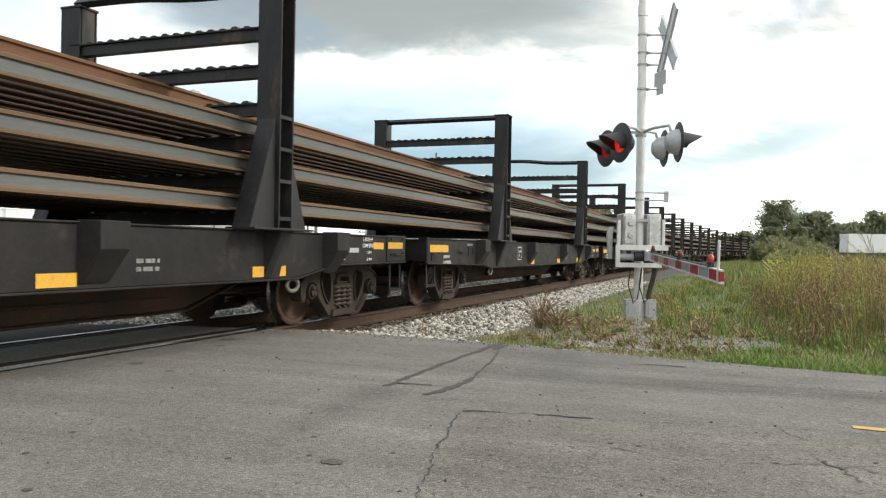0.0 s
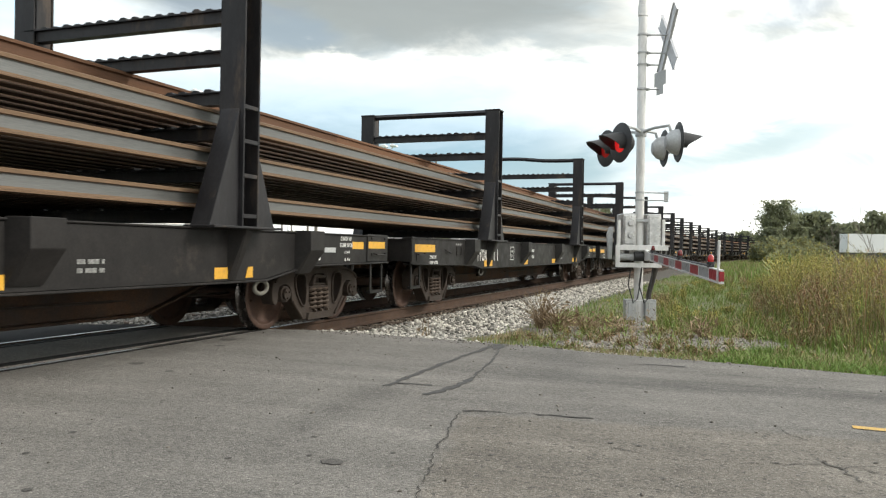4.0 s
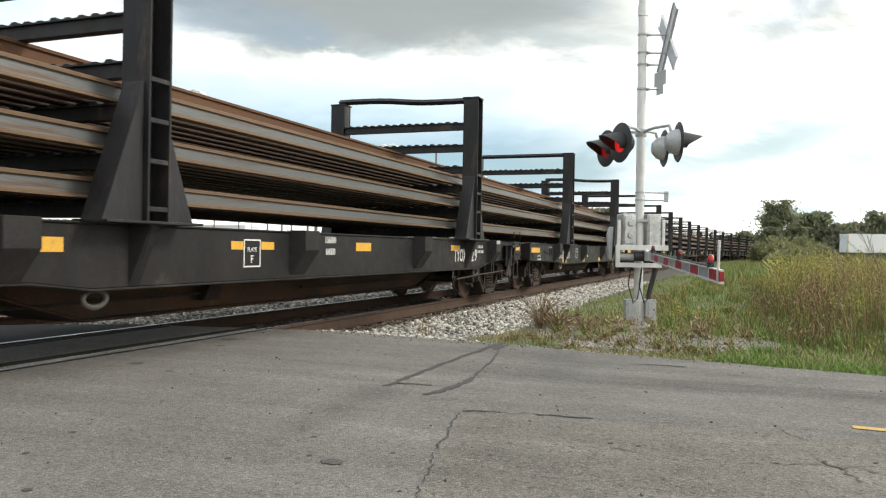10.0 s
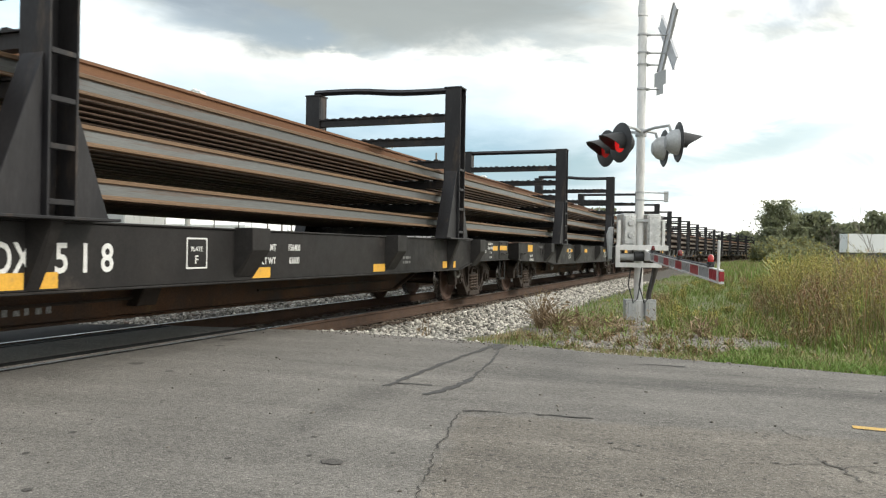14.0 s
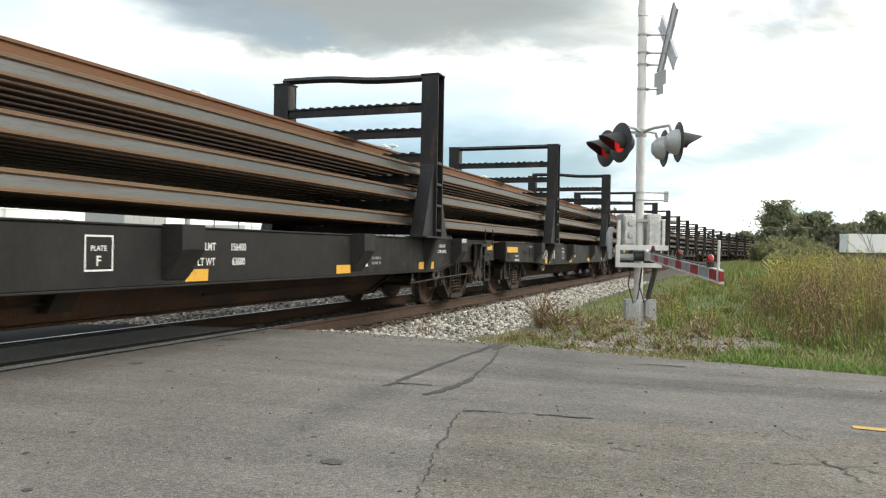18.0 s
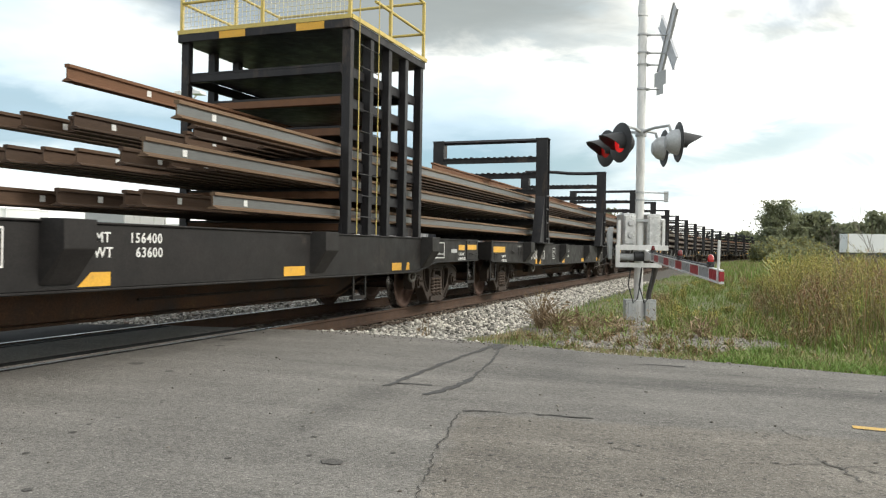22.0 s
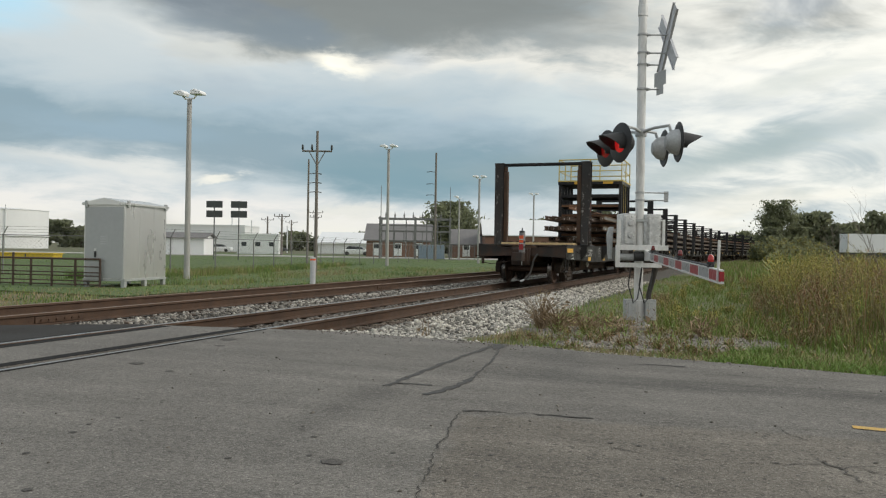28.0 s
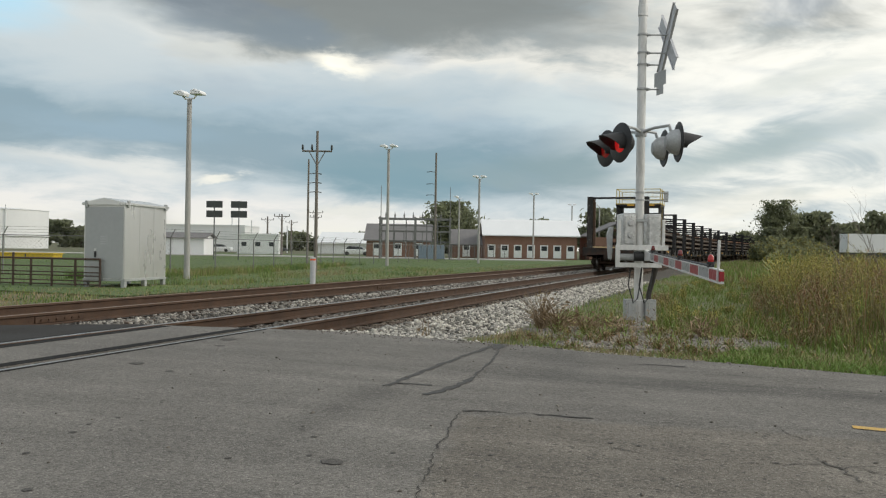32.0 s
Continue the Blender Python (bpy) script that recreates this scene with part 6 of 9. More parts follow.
def end_device():
    ob = thing("end_of_train_device", "grey end-of-train device with orange and red reflectors", "train marker")
    part("housing", Geo().tube([(0, 0, -0.02), (0, 0, 0.0), (0, 0, 0.62), (0, 0, 0.66)], [0.07, 0.098, 0.098, 0.08], 16), material("device_grey", (0.12, 0.12, 0.125), 0.5, alt=(0.19, 0.19, 0.19), scale=9, grain=40, bump=0.08), ob, "grey metal housing", 0, True)
    part("cap", Geo().tube([(0, 0, 0.655), (0, 0, 0.69), (0, 0, 0.715)], [0.092, 0.092, 0.06], 16), SIGNAL_BLACK, ob, "", 0, True)
    part("antenna", Geo().tube([(0.0, 0, 0.70), (0.0, 0, 0.80)], 0.02, 8), SIGNAL_BLACK, ob)
    for i, (z0, z1, mt, lb) in enumerate(((0.46, 0.56, ORANGE, "orange reflective panel"), (0.425, 0.455, STRIPE_WHITE, "white reflective panel"), (0.34, 0.42, ORANGE, "orange reflective panel"), (0.12, 0.29, STRIPE_RED, "red reflective panel"), (0.295, 0.32, STRIPE_WHITE, "white reflective panel"))):
        part("reflector", Geo().box(-0.066, 0.066, -0.108, -0.085, z0, z1), mt, ob, lb, 0.003)
    part("lamp", Geo().tube([(0.07, -0.05, 0.36), (0.10, -0.09, 0.36)], 0.035, 14).tube([(0.07, -0.05, 0.20), (0.10, -0.09, 0.20)], 0.03, 12), SIGNAL_BLACK, ob, "", 0, True)
    part("clamp", Geo().box(-0.075, 0.075, -0.06, 0.06, -0.12, -0.01), GALV_DULL, ob, "", 0.01)
    part("stem", Geo().tube([(0, 0, -0.36), (0, 0, -0.10)], [0.014, 0.024], 8), GALV_DULL, ob)
    for o in ob.children:
        o.matrix_basis = pose(0.08, REAR - 0.25, 0.96) @ o.matrix_basis
    return ob


END_DEVICE = end_device()


def last_load():
    """The rails' staggered ends on the last car, reaching back out of the guide rack."""
    rng = random.Random(9)
    ob = thing("rail_load", "staggered sawn ends of long steel rails", "steel rails", "long rails on the train")
    tips = {0: (-0.50, 0.9, -0.9, -1.0, 0.4, -1.3, -0.8, -1.5, -1.4), 1: (-1.5, -0.2, -0.6, -1.0, 0.1, -1.0, -1.2, -1.4, -1.6), 2: (-1.45, -0.9, 0.9, -0.2, 1.1, 0.4, -1.2, -1.0, -1.35)}
    for t, z in enumerate(TIERS):
        for i, x in enumerate(ACROSS):
            a = tips[t][i % 9] + (0.42, 0.40, 0.75)[t] + rng.uniform(-0.1, 0.1)
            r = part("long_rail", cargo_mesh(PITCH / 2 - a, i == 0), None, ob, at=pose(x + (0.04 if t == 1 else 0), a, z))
            part("paint_mark", Geo().box(0.010, 0.014, 0.55, 0.62, 0.06, 0.13), WHITE_PAINT, r, "white paint dab")
    a = -0.68
    r = part("long_rail", cargo_mesh(PITCH / 2 - a, False), None, ob, "single rust-brown rail on top", at=pose(-0.25, a, 2.80))
    r.data.materials[0] = r.data.materials[1] = CARGO_RUST
    part("paint_mark", Geo().box(0.010, 0.014, 1.2, 1.27, 0.06, 0.13), WHITE_PAINT, r)
    return ob


LOADS[-1] = last_load()


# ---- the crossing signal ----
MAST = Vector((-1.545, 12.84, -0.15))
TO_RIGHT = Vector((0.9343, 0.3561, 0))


def disc_pose(place, facing):
    """Local z along the facing direction, local y up."""
    z = Vector(facing).normalized()
    x = Vector((0, 0, 1)).cross(z).normalized()
    y = z.cross(x)
    return Matrix.Translation(place) @ Matrix((x, y, z)).transposed().to_4x4()


def signal_head(ob, place, facing, lit, back):
    """A round-backed flashing lamp: background disc, housing, hood and lens."""
    m = disc_pose(place, facing)
    g = Geo().lathe([(0.0, -0.012), (0.29, -0.012), (0.305, 0.0), (0.29, 0.008), (0.0, 0.008)], 36)
    b = part("background", g, SIGNAL_BLACK, ob, "round black background plate", 0, True, at=m)
    g = Geo().lathe([(0.0, -0.20), (0.09, -0.195), (0.17, -0.12), (0.20, -0.013)], 28)
    part("housing", g, back, b, "", 0, True)
    g = Geo()
    n = 22
    v, f = [], []
    for i in range(n + 1):
        t = math.pi * (-0.22 + 1.44 * i / n)
        up = (math.sin(t) + 0.4) / 1.4
        for k, (rr, zz) in enumerate(((0.165, 0.008), (0.155, 0.10 + 0.26 * max(0, up)))):
            v.append((rr * math.cos(t), rr * math.sin(t) - 0.06 * k * max(0, up), zz))
            v.append(((rr - 0.006) * math.cos(t), (rr - 0.006) * math.sin(t) - 0.06 * k * max(0, up), zz))
    for i in range(n):
        o = 4 * i
        f += [(o, o + 4, o + 6, o + 2), (o + 1, o + 3, o + 7, o + 5), (o + 2, o + 6, o + 7, o + 3)]
    part("hood", g.add(v, f), SIGNAL_BLACK, b, "", 0, True)
    g = Geo().lathe([(0.15, 0.010), (0.12, 0.028), (0.06, 0.040), (0.0, 0.043)], 28)
    part("lens", g, lit, b, "red glass lens", 0, True)
    return b


def crossing_signal():
    ob = thing("crossing_signal", "galvanised level-crossing signal mast with red lamps and gate", "crossing signal")
    x, y, z = MAST

    def at(px=0, pz=0, m=Matrix()):
        return Matrix.Translation(MAST)
    g = Geo().lathe([(0.070, 0.18), (0.066, 4.98), (0.076, 4.985), (0.076, 5.15), (0.066, 5.155), (0.066, 6.2), (0.0, 6.22)], 24)
    part("mast", g, MAST_WHITE, ob, "pale painted steel tube", 0, True, at=at())
    for h in (4.69, 4.40, 4.21, 3.82, 3.12, 2.17, 2.05, 1.72, 1.23):
        part("clamp_band", Geo().lathe([(0.066, h - 0.014), (0.078, h - 0.014), (0.078, h + 0.014), (0.066, h + 0.014)], 24), GALV_DULL, ob, "", 0, True, at=at())
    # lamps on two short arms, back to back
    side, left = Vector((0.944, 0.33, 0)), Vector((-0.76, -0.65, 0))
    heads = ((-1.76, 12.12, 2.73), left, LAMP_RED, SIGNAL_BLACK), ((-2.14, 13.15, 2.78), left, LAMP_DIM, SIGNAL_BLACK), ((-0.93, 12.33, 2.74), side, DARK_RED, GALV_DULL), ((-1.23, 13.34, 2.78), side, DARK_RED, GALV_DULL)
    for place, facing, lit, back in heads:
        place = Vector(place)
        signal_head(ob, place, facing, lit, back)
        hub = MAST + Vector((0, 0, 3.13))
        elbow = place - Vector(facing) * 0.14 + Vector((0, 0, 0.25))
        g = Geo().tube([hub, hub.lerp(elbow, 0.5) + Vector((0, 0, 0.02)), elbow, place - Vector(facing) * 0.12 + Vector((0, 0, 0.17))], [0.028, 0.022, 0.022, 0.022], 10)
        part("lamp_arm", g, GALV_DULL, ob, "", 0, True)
    part("junction", Geo().lathe([(0.0, 3.06), (0.085, 3.06), (0.092, 3.09), (0.092, 3.15), (0.085, 3.18), (0.0, 3.18)], 20), GALV_DULL, ob, "", 0, True, at=at())
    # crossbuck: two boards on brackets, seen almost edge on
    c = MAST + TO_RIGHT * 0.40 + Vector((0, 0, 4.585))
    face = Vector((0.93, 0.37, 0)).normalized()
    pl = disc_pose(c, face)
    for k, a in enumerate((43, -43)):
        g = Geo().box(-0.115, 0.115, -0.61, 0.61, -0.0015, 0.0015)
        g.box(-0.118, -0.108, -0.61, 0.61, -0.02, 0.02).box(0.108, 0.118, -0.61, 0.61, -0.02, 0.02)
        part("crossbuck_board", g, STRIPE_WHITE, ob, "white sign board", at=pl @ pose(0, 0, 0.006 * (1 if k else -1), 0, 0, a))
    for h in (4.69, 4.40, 4.21, 3.82):
        a = MAST + Vector((0, 0, h))
        g2 = Geo().tube([a + TO_RIGHT * 0.08, a + TO_RIGHT * 0.14, a + TO_RIGHT * (0.40 if h > 4.3 else 0.27)], [0.03, 0.012, 0.012], 8)
        part("sign_bracket", g2, GALV_DULL, ob, "", 0, True)
    g = Geo().prism([(-0.17, 0.17), (0.17, 0.17), (0.17, -0.06), (0.10, -0.06), (0.10, -0.2), (-0.10, -0.2), (-0.10, -0.06), (-0.17, -0.06)], 2, -0.002, 0.002)
    part("track_plate", g, GALV_DULL, ob, "grey back of a small sign plate", at=disc_pose(MAST + TO_RIGHT * 0.29 + Vector((0, 0, 3.94)), (0.80, 0.60, 0)))
    # small plate half way
    for h in (2.17, 2.05):
        a = MAST + Vector((0, 0, h))
        part("sign_bracket", Geo().tube([a + TO_RIGHT * 0.08, a + TO_RIGHT * 0.44], 0.010, 8), GALV_DULL, ob)
    part("small_plate", Geo().box(-0.035, 0.035, -0.085, 0.085, -0.002, 0.002), GALV_DULL, ob, "", at=disc_pose(MAST + TO_RIGHT * 0.42 + Vector((0, 0, 2.11)), (0.356, -0.934, 0)))
    # gate mechanism
    m = Matrix.Translation(MAST) @ Matrix.Rotation(radians(20.9), 4, "Z")      # x to the road's right, y away
    g = Geo()
    g.box(-0.30, -0.09, -0.16, 0.30, 1.30, 1.83)
    g.box(-0.28, -0.12, -0.19, -0.16, 1.34, 1.80)
    part("gate_motor", g, GALV, ob, "galvanised motor case", 0.02, at=m)
    for h in (1.67, 1.48):
        part("boss", Geo().tube([(-0.185, -0.19, h), (-0.185, -0.235, h)], [0.05, 0.035], 14), GALV, ob, "", 0, True, at=m)
    g = Geo()
    g.box(0.10, 0.32, -0.10, 0.32, 1.26, 1.83)
    g.box(0.12, 0.29, -0.125, -0.10, 1.30, 1.80)
    part("relay_case", g, GALV, ob, "galvanised relay case", 0.02, at=m)
    part("mast_saddle", Geo().box(-0.20, 0.20, -0.11, -0.085, 1.70, 1.745), GALV_DULL, ob, "", 0.004, at=m)
    part("mast_saddle", Geo().box(-0.20, 0.20, -0.11, -0.085, 1.27, 1.315), GALV_DULL, ob, "", 0.004, at=m)
    # counterweight frame
    g = Geo()
    g.box(-0.42, 0.40, -0.24, -0.19, 1.25, 1.33)
    g.box(-0.42, 0.30, -0.24, -0.19, 0.98, 1.05)
    g.box(-0.42, -0.355, -0.24, -0.19, 1.05, 1.25)
    part("counterweight_frame", g, MAST_WHITE, ob, "white-painted steel frame", 0.004, at=m)
    g = Geo()
    g.box(-0.40, -0.35, -0.235, -0.195, 1.33, 1.72)
    part("frame_upright", g, MAST_WHITE, ob, "", 0.004, at=m)
    g = Geo()
    g.box(0.34, 0.385, -0.10, -0.05, 1.25, 1.74)
    part("frame_upright", g, MAST_WHITE, ob, "", 0.004, at=m)
    g = Geo().tube([(-0.34, -0.1, 1.14), (0.05, -0.1, 1.14)], 0.055, 14)
    part("drive_shaft", g, GALV_DULL, ob, "", 0, True, at=m)
    g = Geo().tube([(-0.12, -0.17, 1.15), (0.12, -0.17, 1.15)], 0.075, 14)
    part("gear_hub", g, SIGNAL_BLACK, ob, "", 0, True, at=m)
    g = Geo().prism([(-0.47, 1.1), (-0.42, 1.1), (-0.40, 1.62), (-0.46, 1.62), (-0.50, 1.5)], 1, 0.05, 0.14)
    part("counterweight", g, GALV_DULL, ob, "grey counterweight arm", 0.01, at=m)
    # foot: boxes, conduit and concrete
    part("foundation", Geo().box(-0.26, 0.26, -0.22, 0.22, -0.25, 0.05), CONCRETE, ob, "rough concrete foot", 0.02, at=m)
    g = Geo().lathe([(0.13, 0.05), (0.13, 0.09), (0.10, 0.12), (0.088, 0.45), (0.078, 0.46)], 20)
    part("mast_foot", g, MAST_WHITE, ob, "", 0, True, at=m)
    for a, b in ((-0.23, -0.085), (0.085, 0.23)):
        g = Geo().box(a, b, -0.17, 0.05, 0.16, 0.47)
        g.box(a - 0.010, b + 0.010, -0.185, -0.17, 0.15, 0.48)
        g.box(a + 0.025, b - 0.025, -0.195, -0.185, 0.19, 0.44)
        for h in (0.175, 0.45):
            g.box(a + 0.002, a + 0.02, -0.20, -0.185, h, h + 0.018).box(b - 0.02, b - 0.002, -0.20, -0.185, h, h + 0.018)
        part("junction_box", g, GALV_DULL, ob, "grey junction box", 0.008, at=m)
    part("conduit", Geo().tube([(0.15, -0.06, 0.46), (0.15, -0.06, 0.55), (0.19, -0.1, 0.75), (0.24, -0.14, 0.98)], 0.04, 10), RUBBER, ob, "black flexible conduit", 0, True, at=m)
    for x0 in (-0.15, 0.02):
        g = Geo().tube([(x0 - 0.02, -0.18, 0.98), (x0 - 0.06, -0.2, 0.7), (x0 + 0.02, -0.22, 0.42), (x0 + 0.09, -0.2, 0.5), (x0 + 0.13, -0.19, 0.75), (x0 + 0.15, -0.2, 0.98)], 0.010, 6)
        part("cable", g, SIGNAL_BLACK, ob, "", 0, True, at=m)
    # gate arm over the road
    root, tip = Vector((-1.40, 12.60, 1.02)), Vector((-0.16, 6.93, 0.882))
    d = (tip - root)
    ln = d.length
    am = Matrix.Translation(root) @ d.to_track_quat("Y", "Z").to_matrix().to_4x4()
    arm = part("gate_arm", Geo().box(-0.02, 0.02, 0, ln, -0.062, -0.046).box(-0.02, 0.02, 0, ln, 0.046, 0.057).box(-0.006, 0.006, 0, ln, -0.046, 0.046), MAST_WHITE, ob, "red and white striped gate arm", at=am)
    n = 11
    for i in range(n):
        a = ln * i / n
        sh = 0.035
        part("stripe_edge", Geo().box(-0.011, 0.011, a - 0.012, a + 0.012, -0.046, 0.046), MAST_WHITE, arm)
        for s, mt in ((1, STRIPE_RED if i % 2 == 0 else ARM_SILVER),):
            g = Geo().prism([(a - sh / 2 if i else a, 0.046), (a + ln / n - sh / 2, 0.046), (a + ln / n + (sh / 2 if i < n - 1 else 0), -0.046), (a + (sh / 2 if i else 0), -0.075)], 0, 0.0075, 0.0095)
            g.prism([(a - sh / 2 if i else a, 0.046), (a + ln / n - sh / 2, 0.046), (a + ln / n + (sh / 2 if i < n - 1 else 0), -0.046), (a + (sh / 2 if i else 0), -0.075)], 0, -0.0095, -0.0075)
            part("stripe", g, mt, arm)
    for u, sz in ((0.15, 1.0), (0.6, 1.0), (0.915, 1.0)):
        b = part("lamp_base", Geo().box(-0.025, 0.025, -0.04, 0.04, 0, 0.03).tube([(0, 0, 0.03), (0, 0, 0.052)], 0.036, 12), SIGNAL_BLACK, arm, at=pose(0, ln * u, 0.053))
        g = Geo().lathe([(0.028, 0.05), (0.034, 0.065), (0.034, 0.09), (0.028, 0.125), (0.015, 0.14), (0.0, 0.142)], 20)
        part("arm_lamp", g, LAMP_DIM if u > 0.9 else DARK_RED, arm, "red arm lamp", 0, True, at=pose(0, ln * u, 0.057) @ Matrix.Scale(0.8, 4))
    part("tip_rod", Geo().tube([(0.02, ln - 0.06, -0.05), (0.02, ln - 0.02, 0.30)], 0.012, 8), MAST_WHITE, arm, "white tip rod")
    part("arm_cable", Geo().tube([(0, 0.1, 0.064), (0, ln * 0.3, 0.068), (0, ln * 0.6, 0.064), (0, ln * 0.93, 0.068)], 0.012, 6), SIGNAL_BLACK, arm)
    part("arm_end_cap", Geo().box(-0.021, 0.021, ln - 0.012, ln + 0.004, -0.040, 0.040), STRIPE_RED, arm)
    part("arm_bracket", Geo().prism([(-0.1, -0.09), (0.7, -0.05), (0.7, 0.05), (-0.1, 0.09)], 0, -0.03, 0.03), MAST_WHITE, arm, "", 0.005)


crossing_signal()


# ---- across the tracks: hut, poles, fence, works ----
GROUND_W = -0.27


HUT_STEEL = material("hut_steel", (0.74, 0.74, 0.72), 0.30, 0.62, alt=(0.68, 0.68, 0.67), scale=1.0, mixing=0.4, stretch=(1, 1, 0.25), grain=6, grain_amt=0.02, bump=0.0, rough_var=0.06)
# door steel toned darker than the walls, painting in the shaded front
HUT_DOOR_SHADED = material("hut_door_shaded", (0.43, 0.44, 0.45), 0.45, 0.45, alt=(0.47, 0.48, 0.49), scale=1.2, mixing=0.4, grain=8, grain_amt=0.03, bump=0.0, rough_var=0.05)


def signal_hut():
    ob = thing("signal_hut", "galvanised steel signal hut with a locked door", "equipment hut", at=pose(-17.0, 18.3, GROUND_W, 0, 0, 9))
    w, l, h = 1.36, 2.2, 2.52
    g = Geo()
    for x, y in ((-w + 0.06, 0.06), (-0.06, 0.06), (-w + 0.06, l - 0.06), (-0.06, l - 0.06), (-0.06, l / 2)):
        g.box(x - 0.06, x + 0.06, y - 0.06, y + 0.06, -0.1, 0.25)
    part("skid_feet", g, GALV_DULL, ob)
    part("body", Geo().box(-w, 0, 0, l, 0.24, h - 0.02), HUT_STEEL, ob, "bright galvanised sheet walls", 0.01)
    part("base_rail", Geo().box(-w - 0.02, 0.02, -0.02, l + 0.02, 0.22, 0.29), GALV_DULL, ob, "", 0.005)
    g = Geo().prism([(-w - 0.06, h - 0.05), (0.06, h - 0.05), (0.06, h + 0.02), (-w / 2, h + 0.17), (-w - 0.06, h + 0.02)], 1, -0.06, l + 0.06)
    part("roof", g, HUT_STEEL, ob, "shallow pitched sheet roof", 0.008)
    g = Geo().box(-w + 0.05, -0.05, -0.025, 0.0, 0.30, h - 0.1)
    # door fills the front; its darker colour carries that side's shade
    door = part("door", g, HUT_DOOR_SHADED, ob, "grey door, the front's shade in its colour", 0.006)
    part("rain_lip", Geo().box(-0.98, -0.42, -0.04, -0.025, 2.14, 2.16), HUT_DOOR_SHADED, door)
    part("padlock", Geo().box(-0.98, -0.93, -0.05, -0.025, 1.10, 1.18), WHITE_PAINT, door)
    part("notice", Geo().box(-0.83, -0.57, -0.029, -0.025, 1.28, 1.58), HUT_DOOR_SHADED, door)
    part("door_handle", Geo().box(-0.98, -0.93, -0.06, -0.025, 0.92, 1.09), SIGNAL_BLACK, door)
    g = Geo()
    for i in range(4):
        g.box(-0.80, -0.60, -0.031, -0.0295, 1.31 + 0.07 * i, 1.335 + 0.07 * i)
    part("notice_lines", g, STRIPE_WHITE, door)
    for x, y in ((0.03, 0.1), (0.03, l - 0.1), (-w + 0.1, -0.03)):
        part("lifting_eye", Geo().box(x - 0.04, x + 0.04, y - 0.05, y + 0.05, h - 0.12, h + 0.08), GALV_DULL, ob, "", 0.01)
    for y in (0.75, 1.5):
        part("seam", Geo().box(0.0, 0.014, y - 0.02, y + 0.02, 0.3, h - 0.06), HUT_STEEL, ob)


signal_hut()

WOOD_POLE = material("wood_pole", (0.16, 0.14, 0.125), 0.9, alt=(0.24, 0.215, 0.19), scale=4, stretch=(1, 1, 0.15), grain=40, grain_amt=0.25, bump=0.4)
LAMP_POLE = material("lamp_pole", (0.36, 0.35, 0.335), 0.6, 0.2, alt=(0.45, 0.44, 0.42), scale=4, stretch=(1, 1, 0.2), grain=30, bump=0.1)
LAMP_WHITE = material("lamp_white", (0.78, 0.79, 0.8), 0.4, grain=30)
PIPE_BROWN = material("pipe_brown", (0.06, 0.04, 0.032), 0.7, alt=(0.11, 0.07, 0.05), scale=6, grain=30)
WHITE_METAL = material("white_metal", (0.78, 0.79, 0.80), 0.5, alt=(0.84, 0.85, 0.85), scale=0.4, grain=8, grain_amt=0.06, bump=0.05)
SIGN_BACK = material("sign_back", (0.05, 0.055, 0.055), 0.5, grain=30)
BRICK_RED = material("brick_red", (0.21, 0.115, 0.085), 0.9, alt=(0.27, 0.155, 0.115), scale=1.5, grain=18, grain_amt=0.2, bump=0.1)
ROOF_GREY = material("roof_grey", (0.16, 0.155, 0.155), 0.9, alt=(0.21, 0.20, 0.20), scale=1, grain=12, grain_amt=0.2)
GLASS_DARK = material("window_dark", (0.03, 0.035, 0.04), 0.15, grain=10)
YELLOW_BOX = material("yellow_box", (0.72, 0.50, 0.03), 0.6, alt=(0.62, 0.42, 0.04), scale=2, grain=20)


def yard_lamp(x, y, h, heads=2, tall=0.09, turn=0):
    ob = thing("yard_lamp", "tall wooden yard lamp pole with white floodlights", "lamp post", "yard lamps", at=pose(x, y, -0.45))
    part("pole", Geo().tube([(0, 0, 0), (0, 0, h * 0.5), (0, 0, h + 0.45)], [tall * 1.35, tall * 1.15, tall], 10), LAMP_POLE, ob, "", 0, True)
    part("bracket", Geo().tube([(-0.32, 0, h + 0.58), (-0.2, 0, h + 0.46), (0.2, 0, h + 0.46), (0.32, 0, h + 0.58)], 0.035, 6), LAMP_WHITE, ob, "", 0, True)
    for k in range(heads):
        s = -1 if k == 0 else 1
        g = Geo().prism([(-0.32, -0.05), (0.22, -0.10), (0.25, 0.05), (0.08, 0.14), (-0.27, 0.07)], 1, -0.17, 0.17)
        part("floodlight", g, LAMP_WHITE, ob, "white floodlight", 0.03, at=pose(0.36 * s, 0, h + 0.66, 0, -8 * s, turn + (0 if s < 0 else 180)))


yard_lamp(-19.8, 24.55, 6.62)
yard_lamp(-23.7, 51.0, 8.1)
yard_lamp(-22.6, 68.4, 7.5)
yard_lamp(-24.9, 97.5, 8.0)
yard_lamp(-30.4, 84.8, 6.8, 1)
yard_lamp(-24.1, 117.5, 7.8, 2)
yard_lamp(-20.4, 120.0, 7.8, 1)


